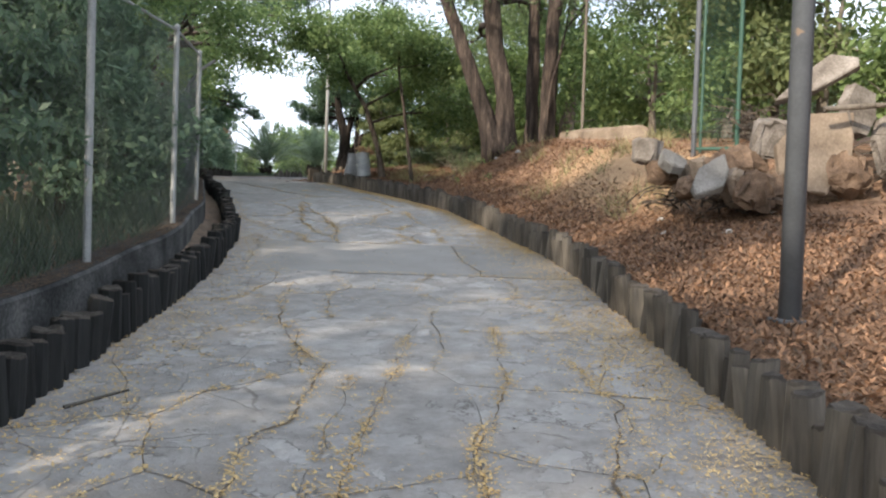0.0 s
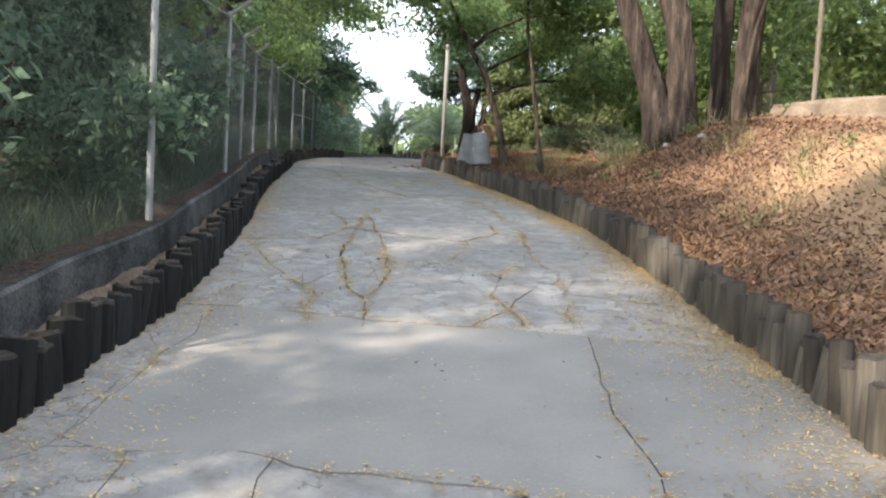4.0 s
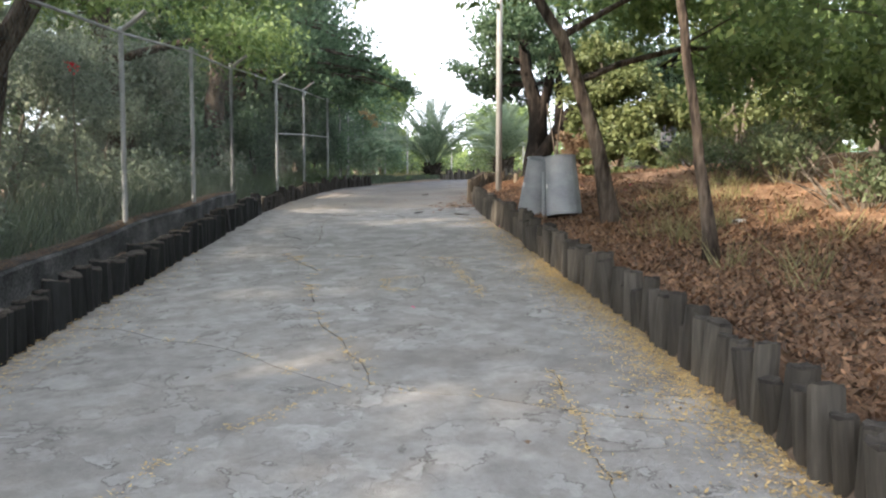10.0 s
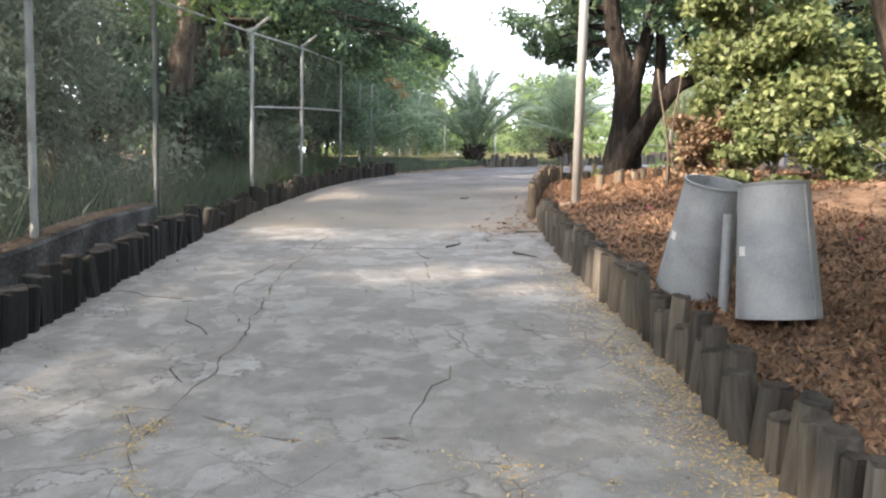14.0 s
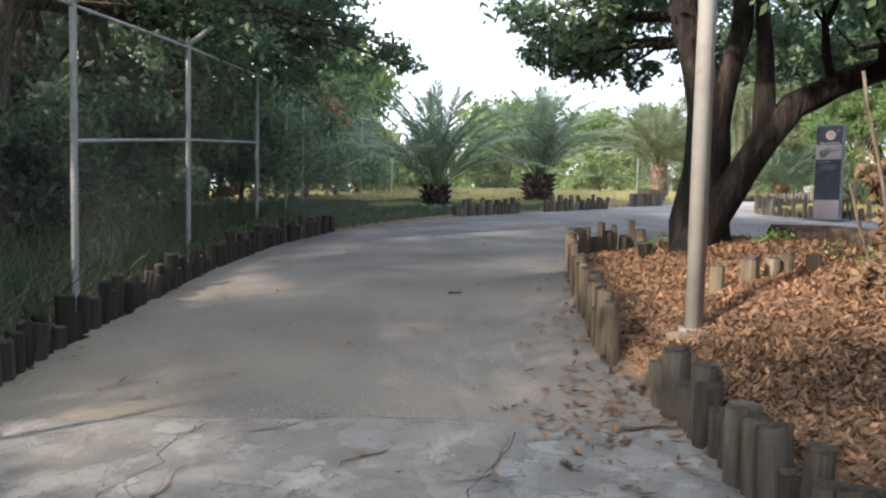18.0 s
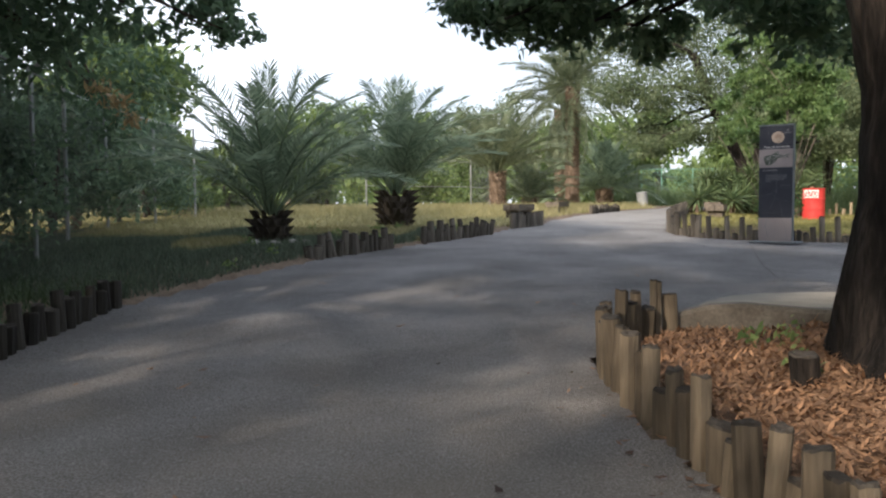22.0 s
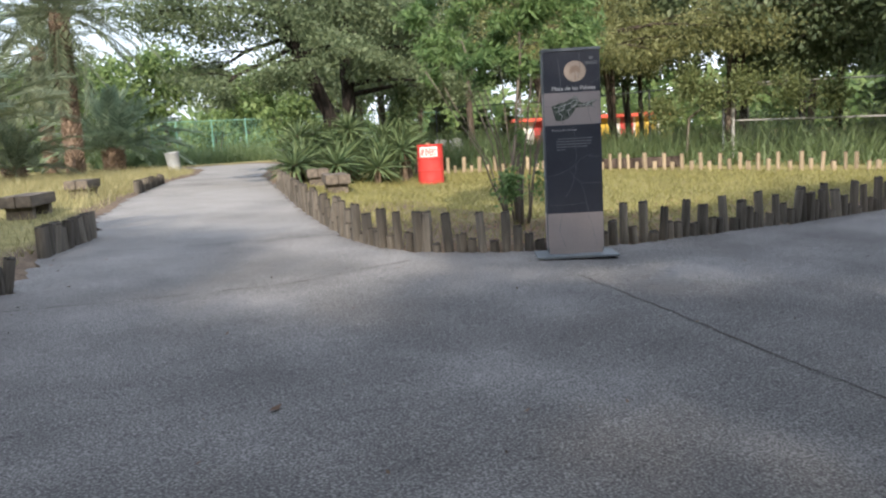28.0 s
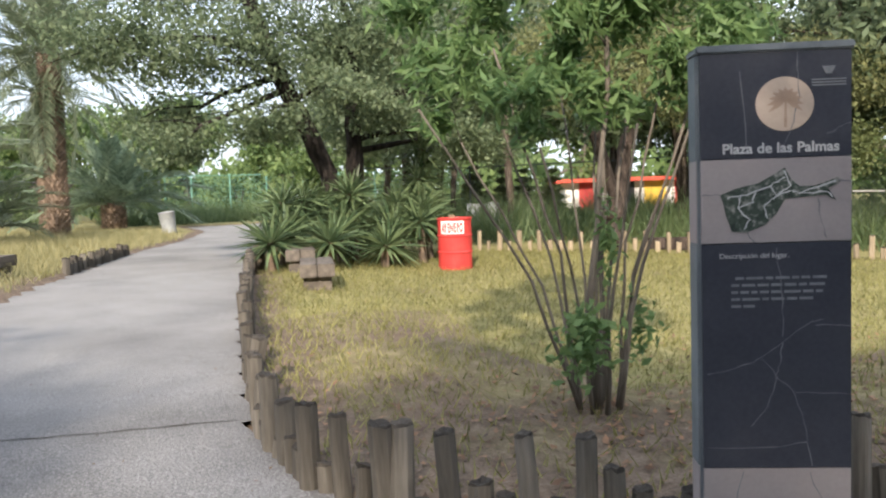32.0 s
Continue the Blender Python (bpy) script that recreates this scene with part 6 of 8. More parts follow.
def yuccas():
    rng = random.Random(61)
    kinds = [rosette_mesh(600 + i, 84, 0.76, 0.06) for i in range(3)]
    spots = [(0.9, 51.2, 0.42), (1.9, 51.2, 0.4), (2.97, 51.3, 0.36), (4.03, 51.7, 0.75), (1.55, 52.2, 1.0), (2.04, 52.5, 1.05), (2.9, 52.2, 1.22), (2.65, 52.6, 0.95), (4.71, 52.8, 1.55), (4.95, 53.1, 2.15), (4.21, 52.9, 1.05),
             (2.4, 51.8, 0.55), (3.5, 52.0, 0.6), (1.3, 51.7, 0.5), (4.5, 52.2, 1.0), (3.4, 52.9, 1.25)]
    for x, y, h in spots:
        t = thing("yucca_plant", (x, y, land_z(x, y)), "green spiky yucca in a dense clump", "yucca", "yucca clump")
        lean = (rng.uniform(-0.1, 0.1), rng.uniform(-0.1, 0.1))
        part("stem", Geo().tube([(0, 0, -0.1), (lean[0] * 0.5, lean[1] * 0.5, h * 0.5), (lean[0], lean[1], h + 0.05)], [0.08, 0.07, 0.06], 8), PALM_BARK, t)
        k = max(1, int(h / 0.4))
        for i in range(k):
            s = 1.0 if i == k - 1 else 0.85
            z = h - i * 0.3
            part("leaf_rosette", kinds[rng.randint(0, 2)], YUCCA_LEAF, t, m=pose(lean[0], lean[1], z, rng.uniform(-12, 12), rng.uniform(-12, 12), rng.uniform(0, 360)) @ Matrix.Diagonal((s, s, s, 1)))


yuccas()


# ---- many-stemmed young tree on the lawn ----
def stem_bush():
    x0, y0 = -0.42, 42.75
    z0 = land_z(x0, y0)
    rng = random.Random(62)
    trunks = []
    for i in range(15):
        a = rng.uniform(0, 6.28)
        k = rng.uniform(0.35, 1.15)
        h = rng.uniform(1.5, 2.2)
        trunks.append(([(x0 + 0.11 * math.cos(a), y0 + 0.11 * math.sin(a), z0 - 0.05), (x0 + 0.4 * k * math.cos(a), y0 + 0.4 * k * math.sin(a), z0 + h * 0.45), (x0 + k * math.cos(a), y0 + k * math.sin(a), z0 + h)], rng.uniform(0.008, 0.013), 0.006))
    trunks.append(([(x0, y0, z0 - 0.05), (x0 - 0.05, y0, z0 + 0.6), (x0 + 0.08, y0, z0 + 1.6), (x0 + 0.15, y0, z0 + 2.4)], 0.022, 0.012))
    cl = []
    for s, d, h, r in ((-0.9, 0.1, 1.95, 0.42), (-0.45, -0.3, 1.85, 0.4), (0.1, 0.3, 1.95, 0.42), (0.55, -0.1, 1.9, 0.42), (-0.75, 0.2, 2.4, 0.5), (-0.2, 0.0, 2.35, 0.5), (0.4, 0.2, 2.4, 0.5), (0.85, 0.0, 2.3, 0.45),
                       (-0.5, 0.0, 2.9, 0.55), (0.15, 0.1, 2.95, 0.6), (0.7, 0.1, 2.85, 0.5), (-0.1, 0.3, 3.5, 0.6), (0.45, -0.1, 3.4, 0.55), (-0.7, -0.1, 3.4, 0.5), (0.1, 0.1, 4.0, 0.55)):
        cl.append((x0 + 0.81 * s + 0.59 * d, y0 - 0.59 * s + 0.81 * d, z0 + h, r, r, r * 0.8))
    t = build_tree("young_tree", "young tree with many thin stems and drooping green leaves", trunks, cl, BARK_GREY, LEAF_BRIGHT, 0.11, 18000, 62, aspect=0.23, shell=0.05)
    nr = np.random.default_rng(63)
    q = leaves(nr, [(x0 - 0.32, y0 - 0.22, z0 + 0.42), (x0 - 0.25, y0 - 0.2, z0 + 0.55), (x0 + 0.25, y0 - 0.1, z0 + 0.45), (x0 + 0.05, y0 - 0.05, z0 + 1.0)], [np.array((0.2, 0.2, 0.2)), np.array((0.17, 0.17, 0.14)), np.array((0.12, 0.12, 0.25)), np.array((0.08, 0.08, 0.3))], [230, 130, 90, 90], 0.07, 0.5, 0.1)
    tagged(part("shoot_foliage", quad_mesh("shoot_foliage", q, LEAF_BRIGHT), LEAF_BRIGHT, t, "fresh green shoots at the foot"), kind="stuff")


stem_bush()


# ---- sign ----
def text_mesh(name, body, size, align="CENTER", bold=0.0):
    cu = bpy.data.curves.new(name, "FONT")
    cu.body, cu.size, cu.align_x, cu.extrude, cu.offset = body, size, align, 0.0006, bold
    ob = new(name, cu)
    bpy.context.view_layer.update()
    me = bpy.data.meshes.new_from_object(ob.evaluated_get(bpy.context.evaluated_depsgraph_get()))
    bpy.data.objects.remove(ob)
    return me


def sign():
    x, y = -1.19, 41.1
    w, d, h = 0.52, 0.15, 1.94
    t = thing("information_sign", pose(x, y, float(grade(y)) + 0.012, 0, 0, -38) @ Matrix.Diagonal((1, 1, 0.945, 1)), "tall dark grey information totem with cracked panels", "sign")
    part("base_plate", Geo().box((0, -0.02, 0.006), (0.74, 0.42, 0.022), bevel=0.004), SIGN_EDGE, t)
    part("foot", Geo().box((0, 0, 0.045), (w - 0.03, d - 0.02, 0.06), bevel=0.004), SIGN_BEIGE, t)
    part("body", Geo().box((0, 0.01, h / 2 + 0.03), (w, d - 0.03, h), bevel=0.006), SIGN_EDGE, t)
    part("cap", Geo().box((0, 0, h + 0.04), (w + 0.012, d + 0.004, 0.03), bevel=0.006), SIGN_EDGE, t)
    f = -d / 2
    bands = [("lower_panel", 0.07, 0.42, SIGN_BEIGE), ("text_panel", 0.42, 1.27, SIGN_DARK), ("map_panel", 1.27, 1.58, SIGN_BEIGE), ("title_panel", 1.58, 1.965, SIGN_DARK)]
    panels = {}
    for name, a, b, m in bands:
        panels[name] = part(name, Geo().box((0, f + 0.011, (a + b) / 2), (w - 0.012, 0.012, b - a - 0.002), bevel=0.0015), m, t)
        part("side_band", Geo().box((-w / 2 - 0.001, 0.012, (a + b) / 2), (0.006, d - 0.05, b - a - 0.004)), m if m is SIGN_BEIGE else SIGN_EDGE, t)
    front = f + 0.0035

    def flat(verts, faces, z=0.0):
        return Geo().add([(a, front - z, b) for a, b in verts], faces)

    n = 40
    ring = [(0.03 + 0.098 * math.cos(2 * math.pi * k / n), 1.775 + 0.098 * math.sin(2 * math.pi * k / n)) for k in range(n)]
    part("emblem", flat(ring, [tuple(range(n))], 0.001), SIGN_DISC, panels["title_panel"], "peach round emblem")
    verts, faces = [(0.027, 1.69), (0.037, 1.69), (0.036, 1.785), (0.030, 1.785)], [(0, 1, 2, 3)]
    for k in range(11):
        a = math.radians(-25 + 23 * k)
        c, s = math.cos(a), math.sin(a)
        b = len(verts)
        L = 0.062
        verts += [(0.033, 1.785), (0.033 + c * L * 0.5 - s * 0.011, 1.785 + s * L * 0.5 + c * 0.011), (0.033 + c * L, 1.785 + s * L - 0.012), (0.033 + c * L * 0.5 + s * 0.011, 1.785 + s * L * 0.5 - c * 0.011)]
        faces.append((b, b + 1, b + 2, b + 3))
    part("emblem_palm", flat(verts, faces, 0.002), SIGN_BROWN, panels["title_panel"])
    up = Matrix.Rotation(math.pi / 2, 4, "X")
    part("title", text_mesh("title", "Plaza de las Palmas", 0.052, bold=0.0012), SIGN_WHITE, panels["title_panel"], "white lettering", m=Matrix.Translation((0.015, front - 0.0015, 1.60)) @ up).data.materials.append(SIGN_WHITE)
    part("heading", text_mesh("heading", "Descripción del lugar.", 0.027, "LEFT"), SIGN_WHITE, panels["text_panel"], "white lettering", m=Matrix.Translation((-0.195, front - 0.0015, 1.215)) @ up).data.materials.append(SIGN_WHITE)
    rng = random.Random(8)
    for k, (a, b) in enumerate(((-0.14, 0.17), (-0.155, 0.17), (-0.155, 0.165), (-0.155, 0.15), (-0.155, -0.075))):
        z = 1.135 - 0.026 * k
        g = Geo()
        s = a
        while s < b - 0.02:
            e = min(b, s + rng.uniform(0.02, 0.06))
            g.add([(s, front - 0.001, z), (e, front - 0.001, z), (e, front - 0.001, z + 0.010), (s, front - 0.001, z + 0.010)], [(0, 1, 2, 3)])
            s = e + 0.008
        part("text_line", g, SIGN_GREY, panels["text_panel"])
    g = Geo()
    for k in range(3):
        g.add([(0.12, front - 0.001, 1.855 - 0.01 * k), (0.235, front - 0.001, 1.855 - 0.01 * k), (0.235, front - 0.001, 1.860 - 0.01 * k), (0.12, front - 0.001, 1.860 - 0.01 * k)], [(0, 1, 2, 3)])
    g.add([(0.155, front - 0.001, 1.905), (0.2, front - 0.001, 1.905), (0.188, front - 0.001, 1.878), (0.167, front - 0.001, 1.878)], [(0, 3, 2, 1)])
    part("small_print", g, SIGN_GREY, panels["title_panel"])
    outline = [(-0.19, 1.45), (-0.13, 1.475), (-0.06, 1.49), (0.0, 1.525), (0.03, 1.545), (0.05, 1.5), (0.08, 1.475), (0.13, 1.475), (0.21, 1.505), (0.215, 1.485), (0.175, 1.465), (0.2, 1.42), (0.165, 1.44), (0.09, 1.435), (0.03, 1.43),
               (0.0, 1.375), (-0.04, 1.335), (-0.1, 1.31), (-0.15, 1.315), (-0.17, 1.37), (-0.18, 1.42)]
    part("map", flat(outline, [tuple(range(len(outline)))], 0.001), SIGN_MAP, panels["map_panel"], "dark printed map of the park")
    for nm, lines, m in (("text_panel", [[(-0.24, 0.78), (-0.12, 0.81), (-0.05, 0.84), (0.02, 0.90), (0.12, 0.975), (0.16, 0.98)], [(-0.05, 0.84), (0.0, 0.77), (0.06, 0.71), (0.09, 0.60), (0.12, 0.43)], [(0.02, 0.90), (0.01, 0.82), (-0.005, 0.76)], [(0.0, 0.77), (-0.03, 0.66), (-0.09, 0.58)], [(0.06, 0.71), (0.25, 0.70)],
                                           [(0.13, 0.96), (0.25, 0.955)], [(0.02, 0.92), (0.02, 1.05), (0.0, 1.25)], [(-0.24, 0.50), (-0.02, 0.50), (0.1, 0.52)]], CRACK_GREY),
                         ("map_panel", [[(-0.255, 1.45), (-0.19, 1.45)], [(0.21, 1.49), (0.25, 1.485)], [(0.14, 1.43), (0.15, 1.34), (0.17, 1.28)], [(-0.1, 1.31), (-0.07, 1.27)]], CRACK_GREY),
                         ("map_panel", [[(-0.17, 1.44), (-0.1, 1.45), (-0.02, 1.48), (0.03, 1.51)], [(-0.02, 1.48), (0.0, 1.44), (0.04, 1.46), (0.08, 1.45), (0.2, 1.49)], [(-0.12, 1.45), (-0.13, 1.4), (-0.09, 1.36), (-0.11, 1.32)], [(0.0, 1.44), (-0.04, 1.41), (-0.03, 1.36)], [(-0.07, 1.46), (-0.08, 1.42), (-0.13, 1.4)], [(0.03, 1.53), (0.05, 1.48), (0.0, 1.44)], [(0.08, 1.45), (0.17, 1.45), (0.19, 1.43)]], SIGN_WHITE),
                         ("title_panel", [[(0.07, 1.96), (0.075, 1.88), (0.08, 1.80), (0.06, 1.71), (0.02, 1.60)], [(-0.12, 1.9), (-0.1, 1.62)], [(0.17, 1.66), (0.25, 1.70)]], CRACK_GREY),
                         ("lower_panel", [[(-0.12, 0.41), (-0.15, 0.25), (-0.10, 0.09)], [(0.11, 0.41), (0.15, 0.3), (0.19, 0.1)]], SIGN_EDGE)):
        for line in lines:
            g = Geo()
            fine = []
            for p, q in zip(line[:-1], line[1:]):
                fine += [(p[0] + (q[0] - p[0]) * k / 4 + rng.uniform(-0.004, 0.004), p[1] + (q[1] - p[1]) * k / 4 + rng.uniform(-0.004, 0.004)) for k in range(4)]
            fine.append(line[-1])
            lift = 0.0024 if m is SIGN_WHITE else 0.0018
            ribbon = []
            for k, (px, pz) in enumerate(fine):
                a, b = fine[max(k - 1, 0)], fine[min(k + 1, len(fine) - 1)]
                length = math.hypot(b[0] - a[0], b[1] - a[1]) or 1
                w = rng.uniform(0.0006, 0.0022) * (1.6 if m is SIGN_WHITE else 1)
                nx, nz = -(b[1] - a[1]) / length * w, (b[0] - a[0]) / length * w
                ribbon += [(px - nx, front - lift, pz - nz), (px + nx, front - lift, pz + nz)]
            g.add(ribbon, [(2 * k, 2 * k + 2, 2 * k + 3, 2 * k + 1) for k in range(len(fine) - 1)])
            part("map_path" if m is SIGN_WHITE else "panel_crack", g, m, panels[nm])


sign()


# ---- drum, bins, lamps, benches ----
def drum():
    x, y = 3.95, 50.55
    t = thing("steel_drum", pose(x, y, land_z(x, y), 0, 0, 0), "red painted steel drum with white lettered label on the lawn", "drum")
    r = 0.29
    prof = [(r - 0.01, -0.02), (r, 0.0), (r, 0.27), (r + 0.012, 0.285), (r + 0.012, 0.30), (r, 0.315), (r, 0.55), (r + 0.012, 0.565), (r + 0.012, 0.58), (r, 0.595), (r, 0.84), (r + 0.014, 0.85), (r + 0.014, 0.875), (r - 0.01, 0.88), (r - 0.02, 0.85), (0.01, 0.85)]
    part("body", Geo().lathe(prof, 32), DRUM_RED, t, smooth=False)
    part("tin", Geo().lathe([(0.05, 0.85), (0.055, 0.91), (0.05, 0.92), (0.01, 0.92)], 14, Matrix.Translation((-0.04, 0.02, 0))), RUST, t, "rusty tin on the lid")
    facing = math.atan2(39.4 - y, -3.7 - x)
    g = Geo()
    k = 14
    a0, span = facing - 0.9, 1.46
    verts, faces = [], []
    for i in range(k + 1):
        a = a0 + span * i / k
        for z in (0.61, 0.825):
            verts.append(((r + 0.003) * math.cos(a), (r + 0.003) * math.sin(a), z))
    for i in range(k):
        faces.append((2 * i, 2 * i + 2, 2 * i + 3, 2 * i + 1))
    label = part("label", g.add(verts, faces), WHITE_PAINT, t, "white paper label")
    word = "ARENERO"
    for i, ch in enumerate(word):
        a = a0 + span * (0.06 + 0.88 * (i + 0.5) / len(word))
        me = text_mesh("letter", ch, 0.215, bold=0.012)
        me.materials.append(RED_PAINT)
        o = part("letter", me, RED_PAINT, label)
        o.matrix_basis = Matrix.Translation(((r + 0.006) * math.cos(a), (r + 0.006) * math.sin(a), 0.64)) @ Matrix.Rotation(a + math.pi / 2, 4, "Z") @ Matrix.Rotation(math.pi / 2, 4, "X") @ Matrix.Diagonal((0.36, 1, 1, 1))


drum()


def litter_bin(label, x, y, z, r_top, r_bottom, h, lean, turn, sticker=True, group="litter bins"):
    t = thing("litter_bin", pose(x, y, z, 0, 0, turn) @ pose(0, 0, 0, 0, lean, 0), label, "bin", group)
    th = 0.006
    prof = [(r_bottom - 0.02, 0.0), (r_bottom, 0.0), (r_bottom - (r_bottom - r_top) * 0.5, h * 0.5), (r_top, h - 0.02), (r_top + 0.008, h - 0.01), (r_top + 0.008, h), (r_top - th, h), (r_top - th - 0.004, h - 0.06), (r_bottom - 0.03, 0.03), (0.01, 0.03)]
    body = part("body", Geo().lathe(prof, 36), GALV, t, smooth=True)
    body.data.set_sharp_from_angle(angle=radians(40))
    part("seam", Geo().tube([(r_bottom + 0.001, 0.03, 0.02), (r_top + 0.001, 0.03, h - 0.02)], 0.006, 6), GALV, t)
    if sticker:
        verts, faces = [], []
        zc = h * 0.5
        rr = (r_top + r_bottom) / 2 + 0.004
        for i in range(7):
            a = 4.4 + i * 0.045
            verts += [(rr * math.cos(a), rr * math.sin(a), zc - 0.025), (rr * math.cos(a), rr * math.sin(a), zc + 0.025)]
        faces = [(2 * i, 2 * i + 2, 2 * i + 3, 2 * i + 1) for i in range(6)]
        part("sticker", Geo().add(verts, faces), WHITE_PAINT, t, "small white sticker")
    return t


def bins():
    z = land_z(-2.6, 24.1)
    post = Geo().tube([(-2.7, 23.72, z - 0.1), (-2.7, 23.72, z + 0.5)], 0.028, 10)
    single("bin_post", post.mesh("bin_post", GALV), "steel post between two hanging bins", "post")
    litter_bin("galvanised steel bin hanging from a post on the bank", -2.42, 23.5, land_z(-2.42, 23.5) + 0.03, 0.182, 0.218, 0.72, -8, -50)
    litter_bin("galvanised steel bin tilted outwards on its post", -2.88, 24.12, land_z(-2.88, 24.12) + 0.05, 0.18, 0.22, 0.69, 14, -50)
    litter_bin("galvanised steel bin standing at the plaza", -0.55, 37.85, float(grade(37.85)) + 0.07, 0.28, 0.23, 0.8, 2, 30, False)
    litter_bin("galvanised steel bin beside another at the plaza", 0.35, 37.4, float(grade(37.4)) + 0.07, 0.28, 0.23, 0.8, -2, 70, False)
    zz = float(grade(37.6))
    g = Geo().tube([(-0.1, 37.62, zz), (-0.1, 37.62, zz + 0.85)], 0.035, 10).box((-0.1, 37.62, zz + 0.05), (0.16, 0.16, 0.1), bevel=0.01).tube([(-0.45, 37.8, zz + 0.6), (0.25, 37.45, zz + 0.6)], 0.015, 8)
    single("bin_post", g.mesh("bin_post", POLE_PAINT), "dark post carrying two plaza bins", "post")
    litter_bin("small steel bin leaning beside the far path", 3.5, 67.0, land_z(3.5, 67.0) - 0.06, 0.27, 0.22, 0.78, 9, 200, False)
    litter_bin("old steel bin behind the lawn", 11.5, 60.4, land_z(11.5, 60.4), 0.24, 0.3, 0.85, 3, 0, False)
    litter_bin("old steel bin leaning behind the lawn", 12.0, 60.0, land_z(12.0, 60.0), 0.24, 0.3, 0.85, -10, 40, False)


bins()


def lamp_pole(x, y, h, r, m, label):
    z = land_z(x, y)
    t = thing("lamp_pole", (x, y, z), label, "pole", "lamp poles")
    part("pole", Geo().tube([(0, 0, -0.3), (0, 0, h * 0.5), (0, 0, h)], [r, r * 0.97, r * 0.9], 16), m, t, smooth=True)
    part("base_plate", Geo().box((0, 0, 0.01), (r * 3.2, r * 3.2, 0.02), bevel=0.004), m, t)
    return t


lamp_pole(2.12, 4.8, 6.0, 0.066, POLE_PAINT, "dark grey painted steel lamp pole on the bank")
lamp_pole(-4.46, 29.42, 6.0, 0.062, POLE_LIGHT, "pale grey steel lamp pole in the planter")
single("footing", Geo().box((-4.5, 29.25, land_z(-4.5, 29.25) - 0.01), (0.3, 0.22, 0.08), Matrix.Rotation(0.5, 4, "Z"), 0.015).mesh("footing", RUBBLE_TAN), "broken concrete footing of a lamp pole", "footing")


def bench(x, y, turn, length, label):
    t = thing("bench", pose(x, y, land_z(x, y), 0, 0, turn), label, "bench", "sleeper benches")
    for s in (-1, 1):
        part("plank", Geo().box((s * 0.112, 0, 0.25), (0.215, length, 0.17), bevel=0.012), PLANK, t)
    for s in (-1, 1):
        part("leg", Geo().box((0, s * length * 0.34, 0.06), (0.36, 0.18, 0.24), bevel=0.01), PLANK, t)
    return t


bench(-4.45, 49.4, -25, 1.3, "dark weathered sleeper bench at the edge of the lawn")
bench(-2.85, 53.2, -25, 1.2, "dark weathered sleeper bench beside the far path")
bench(0.7, 49.1, -24, 1.25, "weathered timber bench on the lawn")
bench(1.3, 51.0, -24, 1.1, "weathered timber bench before the yuccas")


# ---- kerb, pale slab, planter bits ----
def slab_z(x, y):
    """Top of the raised slab: level along the kerb, running out to the asphalt."""
    edge = float(np.interp(x, KERB[:, 0], KERB[:, 1]))
    u = min(max((y - edge) / (37.2 - edge), 0.0), 1.0)
    return 3.575 * (1 - u) + (float(grade(y)) + 0.02) * u - 0.1 * max(0.0, (-4.45 - x) / 0.4)


def ragged_slab(name, label, poly, thick, material, seed, category="slab", kind=""):
    rng = random.Random(seed)
    ring = []
    for p, q in zip(poly, poly[1:] + poly[:1]):
        n = max(1, int(math.hypot(q[0] - p[0], q[1] - p[1]) / 0.18))
        ring += [(p[0] + (q[0] - p[0]) * k / n + rng.uniform(-0.05, 0.05), p[1] + (q[1] - p[1]) * k / n + rng.uniform(-0.05, 0.05)) for k in range(n)]
    n = len(ring)
    cx, cy = sum(p[0] for p in ring) / n, sum(p[1] for p in ring) / n
    verts = [(x, y, slab_z(x, y)) for x, y in ring] + [(x, y, slab_z(x, y) - thick) for x, y in ring] + [(cx, cy, slab_z(cx, cy))]
    faces = [(k, (k + 1) % n, 2 * n) for k in range(n)] + [(k + n, (k + 1) % n + n, (k + 1) % n, k) for k in range(n)]
    return single(name, Geo().add(verts, faces).mesh(name, material), label, category, kind=kind)


ragged_slab("paving_slab", "pale broken concrete slab beside the planter", [(-4.5, 34.8), (-3.62, 34.34), (-3.05, 34.03), (-1.5, 33.58), (2.5, 33.5), (2.6, 37.2), (0.6, 37.5), (-0.7, 37.35), (-1.6, 37.0), (-2.0, 36.6), (-2.6, 36.2), (-3.3, 36.15), (-4.0, 35.75)], 0.35, PALE_SLAB, 3)


def kerb():
    pts = along(np.concatenate([[(-4.86, 34.76)], KERB[:5]]), 0.25)
    verts, faces = [], []
    for x, y in pts:
        z = float(grade(y))
        top = slab_z(x, y) + 0.004
        hollow = min(1.0, max(0.0, (x + 4.12) / 0.1)) * min(1.0, max(0.0, (-3.0 - x) / 0.15))
        foot = (z - 0.3) * (1 - hollow) + (top - 0.2 + 0.025 * math.sin(9 * x)) * hollow
        for dy, zz in ((-0.09, foot), (-0.085, top - 0.03), (-0.06, top), (0.06, top), (0.08, top - 0.02), (0.09, foot)):
            verts.append((x + dy * 0.3, y + dy, zz + 0.008 * math.sin(7 * x)))
    n = len(pts)
    for i in range(n - 1):
        for k in range(5):
            faces.append((i * 6 + k, (i + 1) * 6 + k, (i + 1) * 6 + k + 1, i * 6 + k + 1))
    faces += [tuple(range(6)), tuple(reversed(range(6 * n - 6, 6 * n)))]
    single("kerb", Geo().add(verts, faces).mesh("kerb", KERB_STONE), "chipped concrete kerb behind the planter", "kerb", kind="structure")


kerb()


